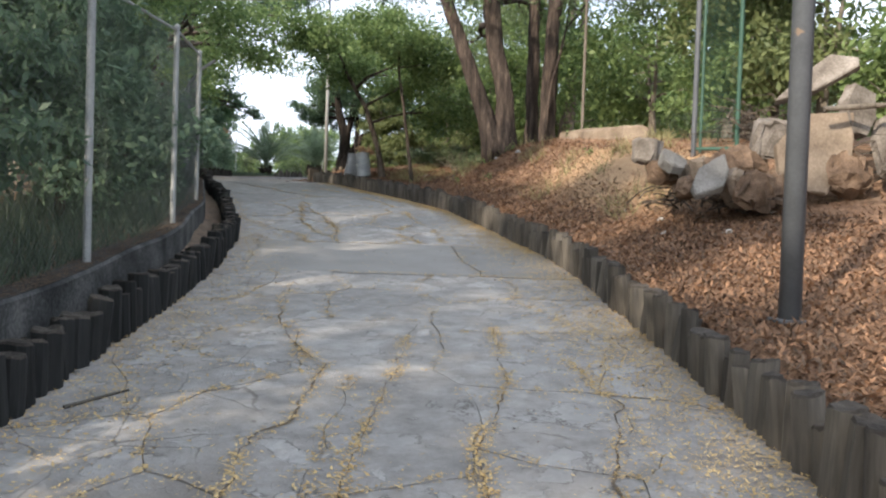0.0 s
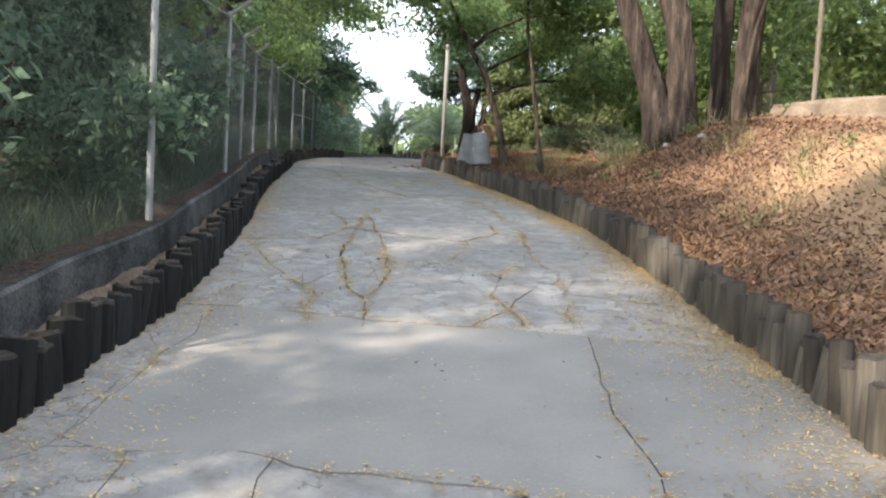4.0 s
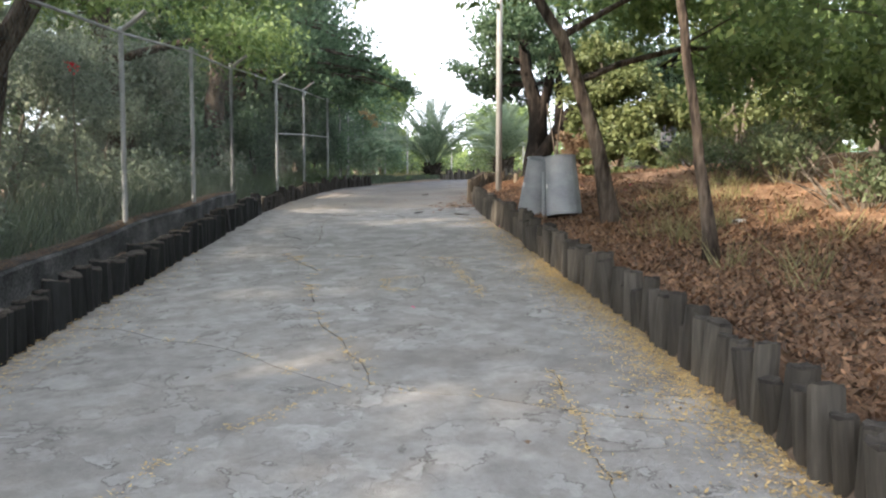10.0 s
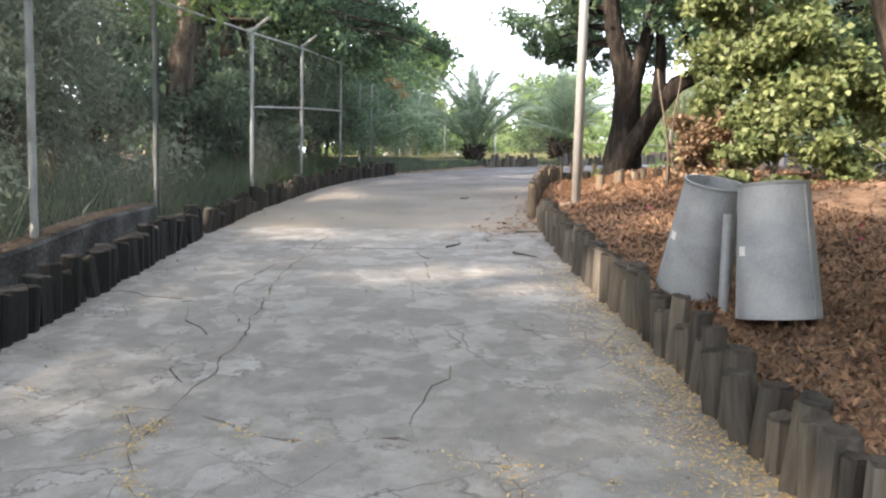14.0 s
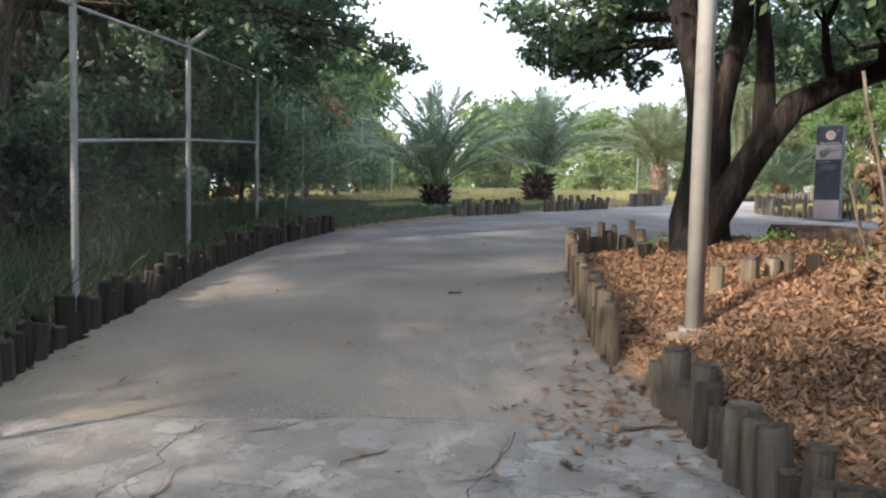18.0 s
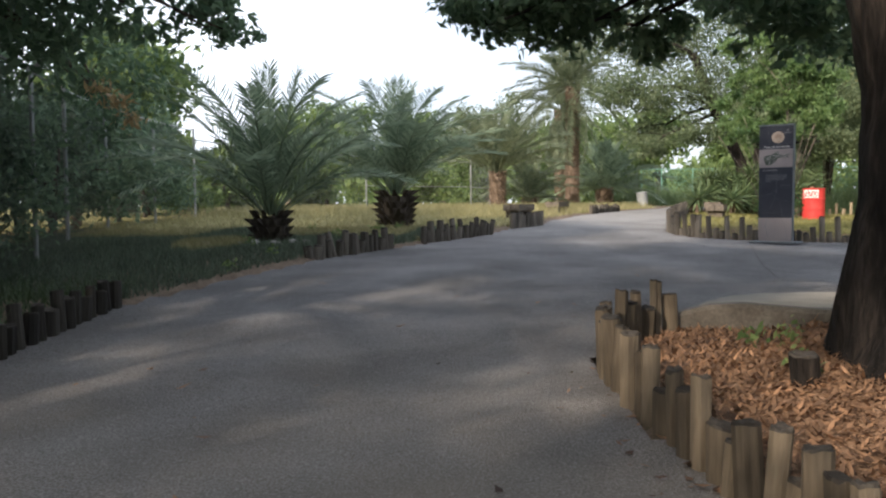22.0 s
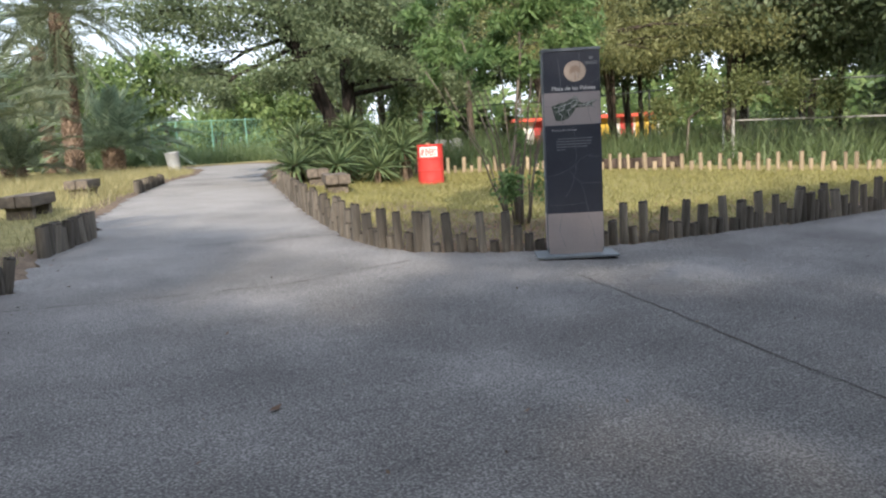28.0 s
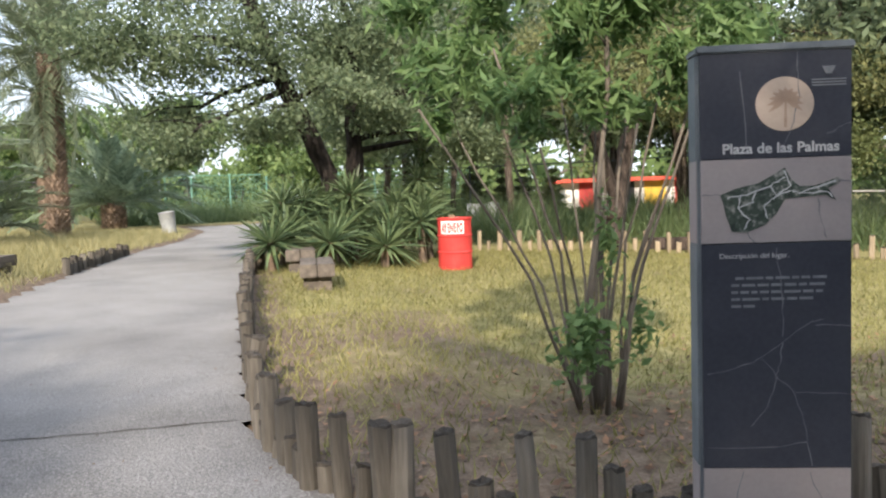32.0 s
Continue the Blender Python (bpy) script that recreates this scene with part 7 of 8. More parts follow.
def joint(line):
    """A thin open joint in the asphalt."""
    rng = random.Random(len(line))
    pts = along(line, 0.12)
    verts, faces = [], []
    for i, (x, y) in enumerate(pts):
        a, b = pts[max(i - 1, 0)], pts[min(i + 1, len(pts) - 1)]
        d = (b - a) / max(np.hypot(*(b - a)), 1e-6)
        w = rng.uniform(0.0015, 0.0085)
        o = rng.uniform(-0.012, 0.012)
        for s in (-1, 1):
            px, py = x - d[1] * (s * w + o), y + d[0] * (s * w + o)
            verts.append((px, py, float(grade(py)) + 0.006 * math.sin(1.3 * px) * math.sin(1.1 * py) + 0.009))
    faces = [(2 * i, 2 * i + 1, 2 * i + 3, 2 * i + 2) for i in range(len(pts) - 1)]
    single("trim", Geo().add(verts, faces).mesh("trim", JOINT_DIRT), "dark crumbling joint across the asphalt", "joint", kind="structure")


joint([(-8.4, 36.55), (-6.53, 36.79), (-5.63, 36.88), (-4.83, 36.97), (-4.04, 37.03), (-3.13, 37.08), (-2.3, 37.1)])
joint([(-1.74, 40.7), (-2.1, 39.7), (-2.5, 38.5), (-2.77, 37.4)])
joint([(-6.0, 42.5), (-5.34, 42.3), (-4.76, 42.1), (-3.83, 41.8), (-2.4, 42.0)])
joint([(-4.6, 44.9), (-3.4, 44.41), (-2.85, 44.19), (-2.17, 43.94)])
rngs = random.Random(9)
for x, y, r, h in ((-4.0, 30.3, 0.07, 0.2), (-3.82, 30.45, 0.06, 0.16), (-3.7, 30.5, 0.055, 0.17), (-4.25, 30.2, 0.06, 0.22), (-3.5, 30.55, 0.06, 0.14), ):
    single("stump", log_mesh(LOG_TAN, rngs, r, h), "short weathered wood stump in the leaf litter", "stump", "stumps in the planter", m=Matrix.Translation((x, y, land_z(x, y))))
single("stump", log_mesh(BARK_DARK, rngs, 0.075, 0.16), "dark rotten tree stump in the leaf litter", "stump", "stumps in the planter", m=pose(-4.76, 32.45, land_z(-4.76, 32.45), 8, -10, 0))
single("fallen_log", Geo().tube([(-3.5, 32.9, land_z(-3.5, 32.9) + 0.1), (-2.9, 32.8, land_z(-2.9, 32.8) + 0.11), (-2.2, 32.5, land_z(-2.2, 32.5) + 0.1), (-1.5, 32.4, land_z(-1.5, 32.4) + 0.08)], [0.12, 0.14, 0.12, 0.09], 10, wobble=0.1, rng=rngs).mesh("fallen_log", BARK_RED, True), "long fallen log in the leaf litter", "log")


def sticks():
    rng = random.Random(12)
    for x, y, a, L in ((-4.9, 27.9, 20, 0.3), (-4.6, 26.5, -30, 0.35), (-4.85, 28.7, -40, 0.35), (-5.3, 26.6, 80, 0.3), (-1.85, 3.9, 60, 0.35), (-6.6, 31.2, 20, 0.12), (-3.2, 36.0, 140, 0.12)):
        c, s = math.cos(radians(a)), math.sin(radians(a))
        pts = [(x + c * L * k / 4 + rng.uniform(-0.02, 0.02), y + s * L * k / 4 + rng.uniform(-0.02, 0.02), float(grade(y + s * L * k / 4)) + 0.014) for k in range(5)]
        single("stick", Geo().tube(pts, [0.012, 0.011, 0.01, 0.008, 0.005], 6).mesh("stick", LOG_DARK), "thin dark fallen stick on the paving", "stick", "fallen sticks")


sticks()


# ---- rubble on the bank ----
def rock_slab(name, label, c, size, rot, material, seed, category="rubble"):
    rng = random.Random(seed)
    bm = bmesh.new()
    k = rng.randint(6, 8)
    low, high = [], []
    for i in range(k):
        a = 2 * math.pi * i / k + rng.uniform(-0.2, 0.2)
        r = rng.uniform(0.62, 1.2)
        if category == "rubble":
            r *= 0.92 / max(abs(math.cos(a)), abs(math.sin(a))) ** 0.8
        p = (size[0] / 2 * r * math.cos(a), size[1] / 2 * r * math.sin(a))
        low.append(bm.verts.new((p[0], p[1], -size[2] / 2)))
        top = 0.97 if category == "rubble" else 0.72
        high.append(bm.verts.new((p[0] * top, p[1] * top, size[2] / 2 + rng.uniform(-0.02, 0.02) * min(1.0, size[2] / 0.1))))
    bm.faces.new(high)
    bm.faces.new(list(reversed(low)))
    for i in range(k):
        j = (i + 1) % k
        bm.faces.new((low[i], low[j], high[j], high[i]))
    bmesh.ops.bevel(bm, geom=list(bm.edges), offset=min(size) * (0.12 if category == "rubble" else 0.25), segments=1, affect="EDGES")
    bmesh.ops.triangulate(bm, faces=list(bm.faces))
    bmesh.ops.subdivide_edges(bm, edges=list(bm.edges), cuts=1)
    for v in bm.verts:
        v.co += Vector((rng.uniform(-1, 1), rng.uniform(-1, 1), rng.uniform(-1, 1))) * min(size) * 0.06
    me = bpy.data.meshes.new(name)
    bm.to_mesh(me)
    bm.free()
    me.materials.append(material)
    return single(name, me, label, category, "rubble on the bank", m=pose(*c, *rot))


rock_slab("concrete_slab", "broad broken concrete slab standing on edge in the pile", (3.97, 8.7, 2.45), (0.92, 1.12, 0.1), (78, 14, -14), RUBBLE_TAN, 1)
rock_slab("concrete_slab", "pale broken concrete slab tipped against others", (4.15, 8.95, 3.28), (1.25, 0.36, 0.1), (60, -30, -6), RUBBLE, 2)
rock_slab("concrete_slab", "pale broken concrete slab in a pile", (4.55, 8.8, 2.85), (0.6, 0.8, 0.12), (78, 20, 20), RUBBLE, 3)
rock_slab("concrete_slab", "dull grey concrete slab behind the pile", (4.95, 8.7, 2.5), (0.9, 0.9, 0.14), (70, -15, 10), RUBBLE, 12)
rock_slab("concrete_slab", "grey broken concrete slab at the foot of the sand", (2.8, 8.4, 2.07), (0.4, 0.66, 0.11), (48, 34, -38), SLAB_GREY, 4)
rock_slab("concrete_slab", "small broken concrete piece beside the slab", (2.5, 8.75, 2.25), (0.34, 0.3, 0.12), (40, 20, 0), SLAB_GREY, 6)
rock_slab("earth_lump", "brown lump of broken earth and roots", (3.32, 8.5, 1.96), (0.75, 0.5, 0.4), (15, 8, 20), EARTH, 5, "earth")
for i, (x, y, z, a, b, c, m) in enumerate(((2.45, 9.0, 2.2, 0.55, 0.4, 0.34, EARTH), (2.75, 9.0, 2.12, 0.5, 0.45, 0.4, RUBBLE_TAN), (3.05, 8.95, 2.2, 0.7, 0.5, 0.36, EARTH), (3.4, 9.0, 2.28, 0.7, 0.5, 0.42, EARTH), (3.15, 8.62, 1.98, 0.5, 0.4, 0.36, RUBBLE_TAN),
                                           (3.6, 8.75, 2.0, 0.6, 0.5, 0.4, EARTH), (2.3, 9.1, 2.4, 0.4, 0.34, 0.26, RUBBLE), (2.62, 8.62, 1.98, 0.36, 0.3, 0.24, EARTH), (4.35, 8.6, 2.2, 0.6, 0.5, 0.5, EARTH), (3.75, 9.1, 2.6, 0.6, 0.5, 0.4, RUBBLE))):
    rock_slab("earth_lump" if m is EARTH else "rubble_block", "clod of brown earth and roots in the rubble pile" if m is EARTH else "broken stained concrete block in the rubble pile", (x, y, z), (a, b, c), (12 * i % 50 - 20, 17 * i % 40 - 20, 67 * i), m, 60 + i, "earth" if m is EARTH else "rubble")
rock_slab("concrete_slab", "long pale concrete coping lying on the crest", (2.95, 15.1, 3.25), (3.9, 0.5, 0.36), (0, 3, -70), RUBBLE_TAN, 7)
for i, (x, y, s) in enumerate(((-0.56, 21.8, 0.17), (0.37, 15.9, 0.13), (0.9, 14.8, 0.08), (1.1, 17.2, 0.2), (1.5, 16.6, 0.16), (0.2, 18.0, 0.1), (0.5, 19.2, 0.12), (2.4, 8.6, 0.12), (2.9, 8.1, 0.14), (2.55, 9.3, 0.1), (2.3, 10.1, 0.1),
                               (-9.75, 40.85, 0.22), (-9.5, 40.72, 0.34), (-9.15, 40.7, 0.26), (-8.9, 40.82, 0.3), (-8.72, 40.95, 0.24), (-8.95, 41.2, 0.2), (-10.3, 40.9, 0.2))):
    rock_slab("stone", "pale loose stone on the ground", (x, y, land_z(x, y) + s * 0.08), (s, s * 0.75, s * 0.34), (6, -5, i * 40), STONE, 20 + i, "stone")
single("dead_branch", Geo().tube([(4.0, 8.45, 2.85), (4.5, 8.45, 2.9), (5.3, 8.5, 2.98)], [0.03, 0.03, 0.02], 8).mesh("dead_branch", BARK_GREY), "bare grey branch lying on the rubble", "branch")


def brush(x, y, z, n, spread, seed, label):
    rng = random.Random(seed)
    g = Geo()
    for _ in range(n):
        a = [rng.gauss(0, spread), rng.gauss(0, spread), abs(rng.gauss(0, spread * 0.6))]
        b = [rng.gauss(0, spread), rng.gauss(0, spread), abs(rng.gauss(0, spread * 0.9))]
        g.tube(limb_line(a, b, rng, 0.15, 3), [0.012, 0.01, 0.007, 0.003], 5)
    single("brush_pile", g.mesh("brush_pile", BARK), label, "brush", kind="stuff", m=Matrix.Translation((x, y, z)))


brush(5.3, 8.7, land_z(5.3, 8.7) + 0.1, 60, 0.45, 1, "tangle of dry twigs among the rubble")
brush(3.2, 8.8, land_z(3.2, 8.8) + 0.05, 50, 0.25, 4, "tangle of dry roots round the broken slabs")
brush(2.7, 9.6, land_z(2.7, 9.6), 26, 0.22, 2, "tangle of dry roots at the crest of the sand")
brush(4.2, 10.8, land_z(4.2, 10.8), 40, 0.4, 3, "dry twigs beside the old fence")
for x, y, h, r, m in ((3.28, 10.55, 3.6, 0.035, POLE_PAINT), (3.78, 10.35, 3.6, 0.028, GREEN_DARK)):
    z = land_z(x, y)
    single("fence_post", Geo().tube([(x, y, z - 0.2), (x, y, z + h)], r, 10).mesh("fence_post", m), "tall steel post of an old fence on the bank", "post", "old posts on the bank")
z = land_z(3.5, 10.5)
part("wire_mesh", chain_link((3.28, 10.55), (3.78, 10.35), z, z, 0.1, 3.2, 0.05, 0.0022).tube([(3.28, 10.55, z + 0.05), (3.78, 10.35, z + 0.05)], 0.025, 6).tube([(3.36, 10.52, z), (3.36, 10.52, z + 3.3)], 0.02, 6), GREEN_DARK, thing("fence", (0, 0, 0), "green wire fence between two posts on the bank", "fence", "fences"))
z = land_z(2.6, 15.6)
single("fence_post", Geo().tube([(2.7, 15.9, z - 0.2), (2.7, 15.9, z + 4.0)], 0.03, 8).mesh("fence_post", BARK_GREY), "thin pale pole on the crest", "post", "old posts on the bank")

for i, (x, y, h) in enumerate(((-0.6, 26.4, 0.55), (-0.1, 25.2, 0.6), (0.3, 27.0, 0.7), (-1.2, 29.4, 0.5), (0.2, 24.0, 0.5), (0.5, 21.6, 0.5))):
    z = land_z(x, y)
    t = thing("shrub", (x, y, z), "low grey green undergrowth with dry twigs", "shrub", "undergrowth on the bank")
    rng = random.Random(300 + i)
    g = Geo()
    for _ in range(46):
        b = (rng.gauss(0, 0.4), rng.gauss(0, 0.4), h * rng.uniform(0.4, 1.1))
        g.tube(limb_line((b[0] * 0.3, b[1] * 0.3, -0.05), b, rng, 0.15, 3), [0.008, 0.007, 0.005, 0.002], 4)
    part("stem", g, BARK_GREY, t)
    q = leaves(np.random.default_rng(300 + i), [(rng.gauss(0, 0.3), rng.gauss(0, 0.3), h * rng.uniform(0.3, 0.8)) for _ in range(9)], [np.array((0.28, 0.28, 0.2))] * 9, [150] * 9, 0.07, 0.4, 0.1)
    part("foliage", quad_mesh("foliage", q, LEAF_OLIVE), LEAF_OLIVE, t)

# ---- far fences and the kiosk ----
fence_run("green chain-link fence closing the park beyond the palms", [(-13.5, 51), (-12.6, 56), (-9.5, 61), (-5.0, 65.6), (-3, 74), (2, 82), (7.5, 84)], 2.2, None, 0.035, GALV_OLD, mesh_gap=0.16, wire_r=0.003, rails=((2, 1.0), (3, 1.0)))
fence_run("pale green chain-link fence beyond the far grass", [(7.8, 84), (9.15, 83.7), (11.2, 83.3), (13.2, 82.9), (15.3, 82.5), (17.4, 82.1), (19.5, 81.5), (22.5, 81), (26, 80)], 2.5, None, 0.036, GREEN_PAINT, mesh_gap=0.13, wire=GREEN_PAINT, wire_r=0.004)
fence_run("chain-link fence with dark posts behind the lawn", [(7.2, 65.0), (12.4, 61.8), (14.6, 56.5), (13.9, 52.4), (12.66, 48.9)], 2.1, None, 0.035, POLE_PAINT, mesh_gap=0.12, wire_r=0.002)
fence_run("chain-link fence with pale posts and a middle rail beside the lawn", [(12.66, 48.6), (14.4, 45.2), (16.5, 42)], 2.1, None, 0.045, POLE_LIGHT, mesh_gap=0.09, wire_r=0.0024, rails=((0, 1.1), (1, 1.1)))
single("old_timber", Geo().box((9.6, 49.6, land_z(9.6, 49.6) + 0.14), (2.6, 0.3, 0.26), Matrix.Rotation(-1.05, 4, "Z"), 0.02).mesh("old_timber", BARK_RED), "long reddish timber lying behind the stakes", "timber")
nr = np.random.default_rng(90)
vine = [(11.9, 50.4), (12.1, 49.7), (12.3, 49.1), (12.7, 48.4), (13.2, 47.4), (13.7, 46.6)]
q = leaves(nr, [(x - 0.25, y - 0.3, land_z(x, y) + h) for (x, y), h in zip(vine, (1.4, 2.1, 1.8, 2.0, 1.9, 1.7))], [np.array((0.5, 0.5, 0.6))] * 6, [1500] * 6, 0.085, 0.6, 0.1)
vt = thing("vine", (0, 0, 0), "yellow green vine climbing over the fence", "vine")
part("foliage", quad_mesh("foliage", q, LEAF_YELLOW), LEAF_YELLOW, vt)
part("stem", Geo().tube([(12.1, 49.7, land_z(12.1, 49.7)), (12.1, 49.6, land_z(12.1, 49.7) + 1.2), (12.5, 48.6, land_z(12.1, 49.7) + 2.0), (13.6, 46.5, land_z(12.1, 49.7) + 1.9)], [0.04, 0.035, 0.03, 0.015], 7), BARK_GREY, vt)


for x, y, s in ((14.3, 64.2, 1.25), (15.4, 63.8, 1.05), (16.3, 63.6, 1.1), (17.4, 63.2, 1.15)):
    zc = land_z(x, y)
    t = thing("conical_shrub", (x, y, zc), "small yellow green conical garden shrub", "shrub", "conical shrubs")
    qc = leaves(nr, [(0, 0, 0.25 + 0.35 * k) for k in range(6)], [np.array((1, 1, 0.35)) * (0.75 - 0.11 * k) * s for k in range(6)], [700 - 90 * k for k in range(6)], 0.14, 0.5, 0.3)
    part("crown", quad_mesh("crown", qc, LEAF_YELLOW), LEAF_YELLOW, t)
    part("trunk", Geo().tube([(0, 0, -0.1), (0, 0, 1.6)], [0.06, 0.03], 7), BARK_GREY, t)


def kiosk():
    x, y = 31.0, 71.5
    z = land_z(x, y)
    t = thing("kiosk", pose(x, y, z, 0, 0, -35), "small far kiosk with yellow and white walls and red roof", "building")
    part("wall", Geo().box((0.2, 0, 0.7), (8.6, 3.0, 1.5), bevel=0.01), WHITE_PAINT, t)
    part("wall", Geo().box((0.9, -1.52, 0.7), (1.2, 0.05, 1.45)), WALL_YELLOW, t, "yellow wall panel")
    part("wall", Geo().box((-2.9, -1.52, 0.7), (0.9, 0.05, 1.45)), RED_PAINT, t, "red wall panel")
    part("wall", Geo().box((3.6, -1.52, 0.7), (1.3, 0.05, 1.45)), WALL_YELLOW, t, "yellow wall panel")
    part("wall", Geo().box((2.4, -1.52, 0.7), (0.8, 0.05, 1.45)), RED_PAINT, t, "red wall panel")
    part("door", Geo().box((-0.9, -1.53, 0.72), (1.3, 0.06, 1.42)), DARK_GLASS, t)
    part("window", Geo().box((-1.9, -1.53, 1.15), (0.8, 0.06, 0.7)), DARK_GLASS, t)
    part("roof", Geo().box((0.2, -0.2, 1.5), (9.8, 4.0, 0.22), bevel=0.03), ROOF_RED, t)


kiosk()


t = thing("vine", (0, 0, 0), "thin vine with red flowers behind the fence", "vine")
z = land_z(-7.9, 21.6)
part("stem", Geo().tube([(-7.95, 21.7, z - 0.05), (-7.9, 21.6, z + 1.0), (-7.82, 21.5, 4.5)], [0.012, 0.01, 0.005], 6), BARK_GREY, t)
tagged(part("flower_cluster", quad_mesh("flower_cluster", leaves(nr, [(-7.82, 21.5, 4.52), (-7.72, 21.4, 4.56)], [np.array((0.1, 0.1, 0.05))] * 2, [14] * 2, 0.045, 0.7, 0.1), PETAL_RED), PETAL_RED, t, "bright red flowers"), kind="stuff")
t = thing("dead_branch", (0, 0, 0), "hanging branch with dry tan leaves on the fence", "branch")
part("stem", Geo().tube([(-11.1, 38.2, 6.5), (-10.95, 38.4, 6.0), (-10.8, 38.6, 5.6)], [0.015, 0.012, 0.005], 6), BARK_GREY, t)
part("foliage", quad_mesh("foliage", leaves(nr, [(-10.9, 38.5, 5.85), (-10.7, 38.6, 5.7), (-10.6, 38.75, 5.5)], [np.array((0.2, 0.2, 0.16))] * 3, [60] * 3, 0.12, 0.3, 0.1), LEAF_TAN), LEAF_TAN, t, "dry tan leaves")


# ---- small plants, grass and litter ----
def scatter(rng, n, x0, x1, y0, y1):
    return np.stack([x0 + (x1 - x0) * rng.random(n), y0 + (y1 - y0) * rng.random(n)], 1)


def build_grass():
    rng = np.random.default_rng(101)
    # long grass along the west fence
    p = scatter(rng, 105000, -13.5, -2.5, 0, 37)
    z, d = land(p)
    fx = np.interp(p[:, 1], FENCE[:, 1], FENCE[:, 0])
    xl = np.interp(p[:, 1], LEFT[:, 1], LEFT[:, 0])
    keep = (p[:, 0] < xl - 0.15) & (p[:, 0] > fx - 2.6) & ((p[:, 0] < fx - 0.2) | (p[:, 1] > 25.5))
    p, z = p[keep], z[keep]
    tall = np.where(p[:, 1] < 14, 0.35, 0.55) * np.where(p[:, 0] > np.interp(p[:, 1], FENCE[:, 1], FENCE[:, 0]), 0.45, 1)
    q = blades(rng, p, z - 0.02, tall * 0.9, 0.016, 0.45)
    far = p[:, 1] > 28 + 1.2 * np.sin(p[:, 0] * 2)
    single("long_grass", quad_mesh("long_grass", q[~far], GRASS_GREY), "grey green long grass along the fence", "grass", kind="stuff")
    single("long_grass", quad_mesh("long_grass", blades(rng, p[far], z[far] - 0.02, 0.65 * tall[far], 0.018, 0.6), GRASS_SHADED), "dark green weeds along the fence, shade put into their colour", "grass", kind="stuff")
    # lawn on the island
    p = scatter(rng, 70000, -2.2, 11.5, 41, 54)
    z, d = land(p)
    back = np.interp(p[:, 1], [41.6, 44.8, 47.3, 50.3, 52.6, 54.6], [12.2, 10.4, 9.6, 8.4, 6.8, 5.2])
    bare = np.exp(-((p[:, 0] + 0.2) / 2.2) ** 2 - ((p[:, 1] - 42.6) / 1.1) ** 2)
    keep = (d > 0.12) & (p[:, 0] < back) & (rng.random(len(p)) > bare * 0.62)
    p, z = p[keep], z[keep]
    single("lawn_grass", quad_mesh("lawn_grass", blades(rng, p, z - 0.01, np.full(len(p), 0.07), 0.014, 0.6), GRASS_LAWN), "short yellow green lawn grass", "grass", kind="stuff")
    # dry lawn with the palms
    p = np.concatenate([scatter(rng, 56000, -14, 3, 36.3, 68), scatter(rng, 60000, -13.5, -6.5, 36.3, 44)])
    z, d = land(p)
    keep = (d > 0.1) & (p[:, 0] < np.interp(p[:, 1], LAWN_EDGE[:, 1], LAWN_EDGE[:, 0]))
    p, z = p[keep], z[keep]
    # Nearer blades take the darker material, as if in the trees' shade
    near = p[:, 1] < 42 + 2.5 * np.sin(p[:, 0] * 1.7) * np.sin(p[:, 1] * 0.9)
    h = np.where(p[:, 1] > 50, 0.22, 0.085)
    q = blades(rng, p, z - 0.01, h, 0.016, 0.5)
    single("lawn_grass", quad_mesh("lawn_grass", q[near], GRASS_GREY), "short grass under the palms, tree shade put into its colour", "grass", kind="stuff")
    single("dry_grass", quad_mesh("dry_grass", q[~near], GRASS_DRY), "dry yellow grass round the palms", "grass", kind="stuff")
    # tall weeds beyond the far path and behind the lawn
    p = np.concatenate([scatter(rng, 14000, 4, 26, 76.5, 83), scatter(rng, 17000, 5.5, 22, 44, 62)])
    z, d = land(p)
    back = np.interp(p[:, 1], [41.6, 44.8, 47.3, 50.3, 52.6, 54.6, 57], [13.2, 11.4, 10.6, 9.8, 8.4, 7.2, 5.5])
    keep = (d > 0.4) & ((p[:, 1] > 70) | (p[:, 0] > back + 0.6))
    single("tall_weeds", quad_mesh("tall_weeds", blades(rng, p[keep], z[keep] - 0.02, 0.75 + 0.25 * np.sin(p[keep][:, 0] * 1.3) * np.sin(p[keep][:, 1] * 0.9), 0.032, 0.55), GRASS_LUSH), "tall green weeds along the fences", "weeds", kind="stuff")

    # dry tufts and weeds on the bank
    c = scatter(rng, 150, -1.5, 4.5, 9.5, 25)
    p = np.repeat(c, 34, 0) + rng.normal(size=(150 * 34, 2)) * 0.09
    z, d = land(p)
    keep = (d > 0.7) & (p[:, 0] > np.interp(p[:, 1], RIGHT[:, 1], RIGHT[:, 0]))
    single("dry_tufts", quad_mesh("dry_tufts", blades(rng, p[keep], z[keep] - 0.01, np.full(keep.sum(), 0.2), 0.012, 0.6), GRASS_DRY), "dry grass tufts on the bank", "grass", kind="stuff")
    c = np.concatenate([scatter(rng, 14, -0.9, 3.5, 13, 22), scatter(rng, 3, -5, -2.6, 30.5, 33.5), scatter(rng, 20, -10.2, -6, 36.8, 44), [(-3.55, 32.2), (-3.65, 32.0), (-3.45, 32.1), (-4.6, 33.0), (-4.75, 33.2)]])
    z, d = land(c)
    ok = d > 0.15
    q = leaves(rng, [(x, y, h + 0.09) for (x, y), h in zip(c[ok], z[ok])], [np.array((0.13, 0.13, 0.1))] * ok.sum(), [34] * ok.sum(), 0.055, 0.5, 0.1)
    single("weeds", quad_mesh("weeds", q, LEAF_MID), "small green weeds in the litter", "weeds", kind="stuff")


build_grass()


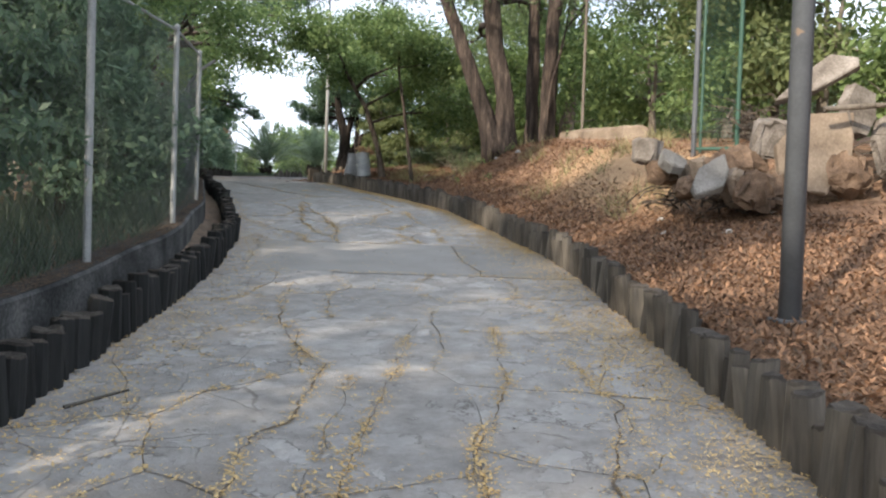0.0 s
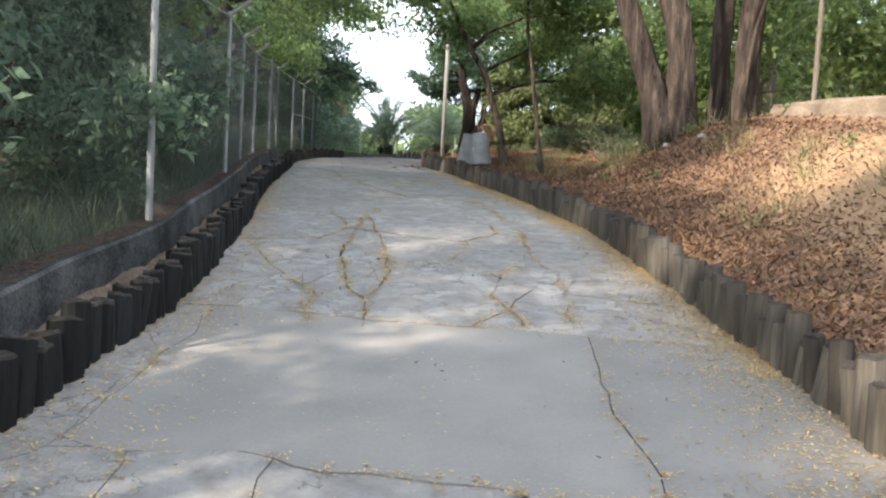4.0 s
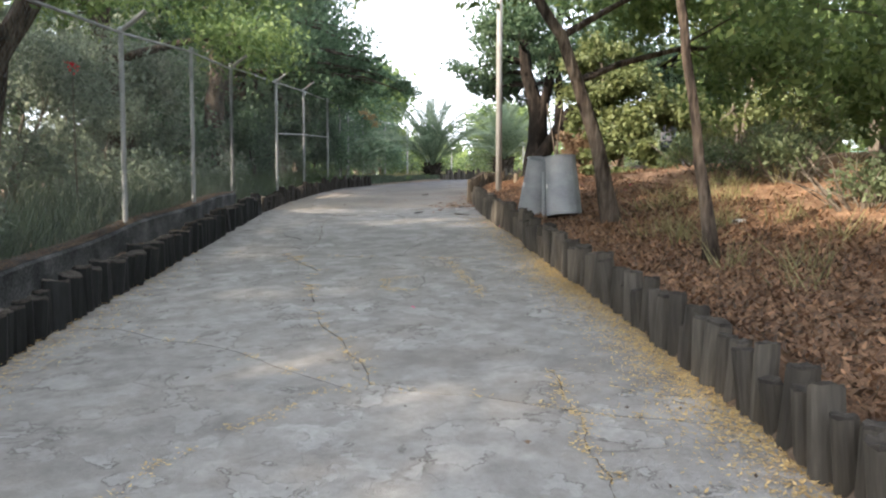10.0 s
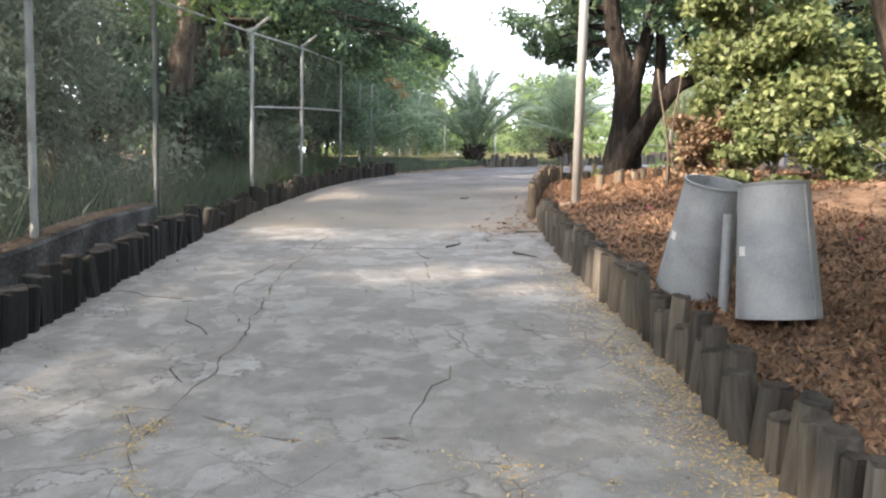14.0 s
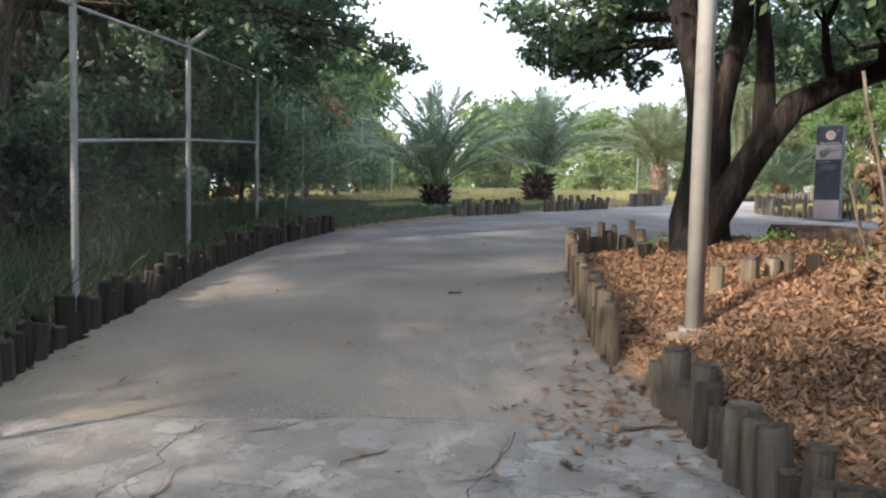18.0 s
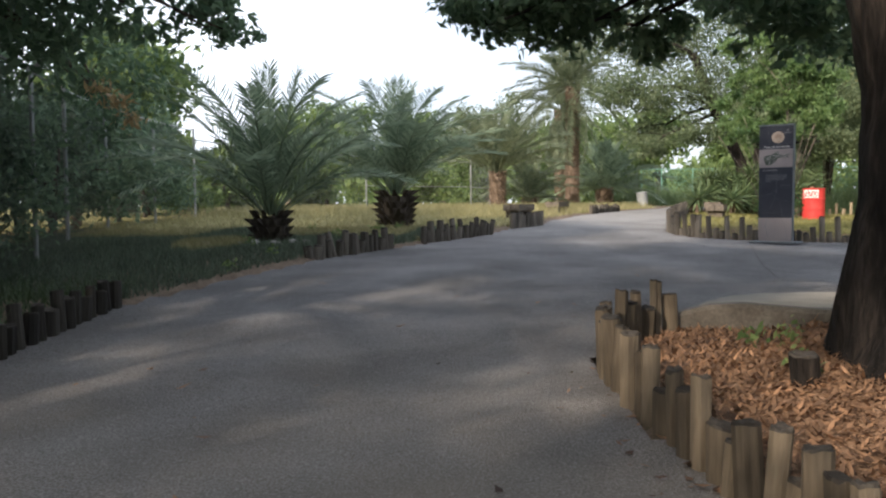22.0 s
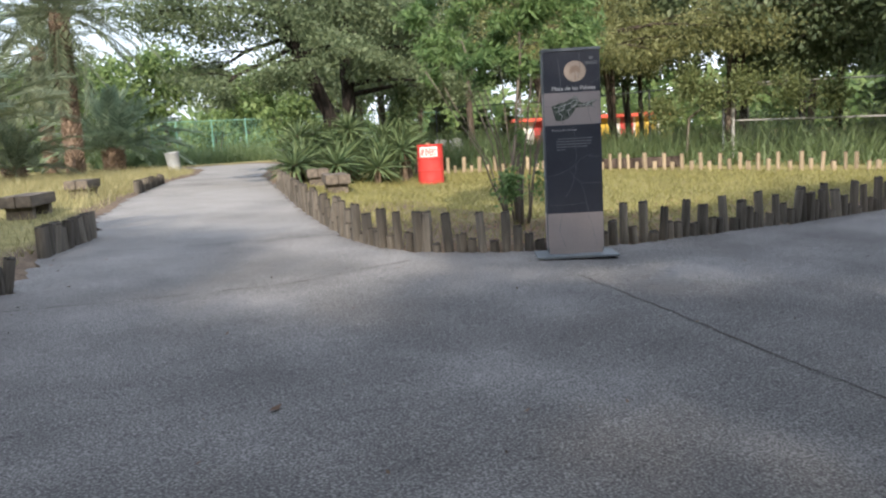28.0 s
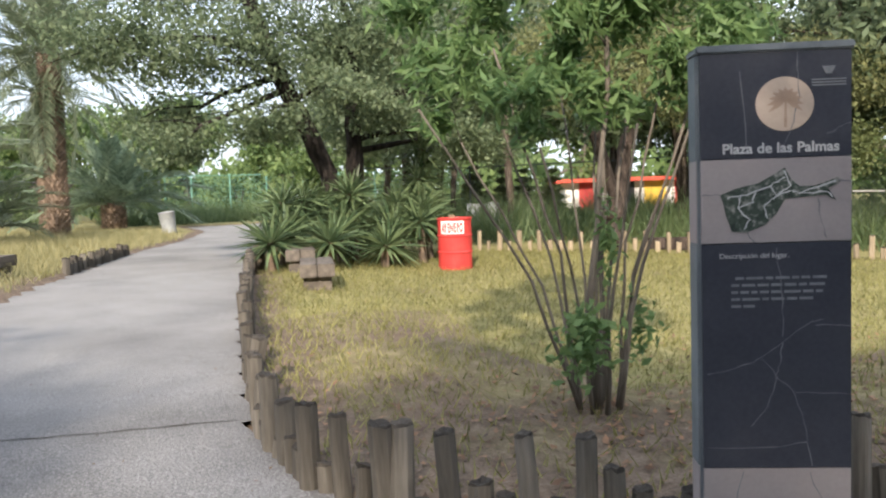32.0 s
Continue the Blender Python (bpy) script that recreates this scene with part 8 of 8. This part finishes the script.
def build_litter():
    rng = np.random.default_rng(102)
    p = scatter(rng, 190000, -5.6, 5, 1, 35)
    z, d = land(p)
    sand = np.exp(-((p[:, 1] - 11.8) / 2.4) ** 2 - ((d - 1.7) / 0.8) ** 2)
    xr = np.interp(p[:, 1], RIGHT[:, 1], RIGHT[:, 0])
    keep = (d > 0.03) & (p[:, 0] > xr - 0.8) & (rng.random(len(p)) > (d - 1.2) / 3.0) & (rng.random(len(p)) > sand * 0.93) & (p[:, 1] < 34.9)
    p, z = p[keep], z[keep]
    single("leaf_litter", quad_mesh("leaf_litter", flakes(rng, p, z, 0.048, 0.34, 0.4), LITTER), "dry brown leaf litter on the bank", "leaf litter", kind="stuff")
    y = rng.uniform(2.0, 29.0, 150000)
    p = np.stack([np.interp(y, RIGHT[:, 1], RIGHT[:, 0]) + 0.08 + 2.3 * rng.random(150000) ** 1.3, y], 1)
    z, d = land(p)
    k = (d > 0.05) & (rng.random(150000) > np.exp(-((y - 11.8) / 2.4) ** 2 - ((d - 1.8) / 0.8) ** 2))
    dark = rng.random(150000) < 0.3
    single("leaf_litter", quad_mesh("leaf_litter", flakes(rng, p[k & ~dark], z[k & ~dark], 0.037, 0.34, 0.5), LITTER), "dry brown leaves thick behind the logs", "leaf litter", kind="stuff")
    single("leaf_litter", quad_mesh("leaf_litter", flakes(rng, p[k & dark], z[k & dark], 0.038, 0.3, 0.5), LITTER_DARK), "dark rotting leaves and twigs behind the logs", "leaf litter", kind="stuff")
    p = scatter(rng, 80000, -5.6, -1.4, 27.6, 34.9)
    z, d = land(p)
    keep = d > 0.05
    single("leaf_litter", quad_mesh("leaf_litter", flakes(rng, p[keep], z[keep], 0.046, 0.26, 0.4), LITTER), "shredded brown bark and leaves filling the planter", "leaf litter", kind="stuff")
    # litter on the wall top and between wall and logs
    y = rng.random(22000) * 27 - 1
    fx, xl = np.interp(y, FENCE[:, 1], FENCE[:, 0]), np.interp(y, LEFT[:, 1], LEFT[:, 0])
    u = rng.random(22000)
    x = np.where(u < 0.85, fx + rng.uniform(-0.11, 0.11, 22000), fx + 0.14 + (xl - fx - 0.2) * rng.random(22000))
    z2 = np.where(u < 0.85, grade(y) + 0.425 + 0.015 * np.sin(2.1 * y), land(np.stack([x, y], 1))[0])
    single("leaf_litter", quad_mesh("leaf_litter", flakes(rng, np.stack([x, y], 1), z2, 0.034, 0.5, 0.06, 0.003), LITTER_DARK), "dry leaves caught along the low wall", "leaf litter", kind="stuff")
    # yellow chaff drifted to both edges of the concrete
    out = []
    for line, side, n in ((LEFT, 1, 28000), (RIGHT, -1, 76000)):
        y = rng.random(n) * 27.5 - 1
        drift = 0.5 + 0.5 * np.sin(y * 1.9) * np.sin(y * 0.63 + 1) * (0.6 + 0.4 * np.sin(y * 5.3))
        k = (rng.random(n) < 0.2 + 0.8 * drift) & (rng.random(n) > (y - (21.5 if side < 0 else 17)) / 5)
        y = y[k]
        x = np.interp(y, line[:, 1], line[:, 0]) + side * np.abs(rng.normal(size=len(y))) * np.where(y < 13, 0.38, 0.21) + side * 0.03
        out.append(np.stack([x, y], 1))
    y = 10 + rng.random(16000) * 12
    y = y[rng.random(16000) < 0.35 + 0.65 * np.sin(y * 1.1) ** 2]
    out.append(np.stack([np.interp(y, RIGHT[:, 1], RIGHT[:, 0]) - 0.03 - np.abs(rng.normal(size=len(y))) * 0.1, y], 1))
    p = scatter(rng, 9000, -6, 1.5, -1, 16)
    w = np.array([noise.noise((a * 0.9, b * 0.5, 2)) for a, b in p])
    xl, xr = np.interp(p[:, 1], LEFT[:, 1], LEFT[:, 0]), np.interp(p[:, 1], RIGHT[:, 1], RIGHT[:, 0])
    p = p[(w > 0.18) & (p[:, 0] > xl) & (p[:, 0] < xr)]
    out.append(p[:1600])
    c = np.array(CRACKS)
    c = c[(c[:, 1] > 0) & (c[:, 1] < 22)]
    w = np.array([noise.noise((a * 0.8, b * 0.5, 9)) for a, b in c])
    c = c[((w > 0.0) & (c[:, 1] < 15)) | (rng.random(len(c)) < 0.5)]
    out.append(np.repeat(c, 14, 0) + rng.normal(size=(len(c) * 14, 2)) * 0.034)
    p = np.concatenate(out)
    single("yellow_chaff", quad_mesh("yellow_chaff", flakes(rng, p, grade(p[:, 1]), 0.021, 0.4, 0.2, 0.008), CHAFF), "yellow flower chaff drifted along the edges", "litter", kind="stuff")
    # brown leaves spilt on the paving near the planter
    p = np.concatenate([rng.normal(size=(260, 2)) * (0.3, 0.55) + (-4.95, 28.2), rng.normal(size=(160, 2)) * (0.18, 1.2) + (-5.45, 31.6), rng.normal(size=(70, 2)) * (1.5, 4) + (-7.5, 31)])
    d = polygon_distance(p, PAVED)
    p = p[d < 0]
    single("leaf_litter", quad_mesh("leaf_litter", flakes(rng, p, grade(p[:, 1]), 0.07, 0.4, 0.2), LITTER), "brown leaves spilt on the paving", "leaf litter", kind="stuff")
    p = scatter(rng, 9000, -10, 3, -1, 46)
    d = polygon_distance(p, PAVED)
    p = p[(d < 0) & (rng.random(len(p)) < np.exp(d / 0.5) + 0.12)]
    single("fine_debris", quad_mesh("fine_debris", flakes(rng, p, grade(p[:, 1]), 0.026, 0.5, 0.3), LITTER_DARK), "small dark crumbs of leaf and twig on the paving", "litter", kind="stuff")
    p = np.concatenate([scatter(rng, 26, -3.8, -1.2, 24, 30), [(-3.1, 19.6), (-1.5, 20.2), (-3.5, 17.6), (-0.2, 15.2)]])
    z, d = land(p)
    z = np.where(d < 0, grade(p[:, 1]), z)
    single("petals", quad_mesh("petals", flakes(rng, p, z, 0.05, 0.8, 0.3, 0.02), PETAL), "fallen pink petals", "petals", kind="stuff")
    # dry leaves on the bare front of the lawn island
    p = rng.normal(size=(2600, 2)) * (2.0, 0.9) + (0.3, 42.5)
    z, d = land(p)
    p, z = p[d > 0.1], z[d > 0.1]
    single("leaf_litter", quad_mesh("leaf_litter", flakes(rng, p, z, 0.05, 0.45, 0.2), LITTER), "dry leaves on the bare lawn edge", "leaf litter", kind="stuff")


build_litter()
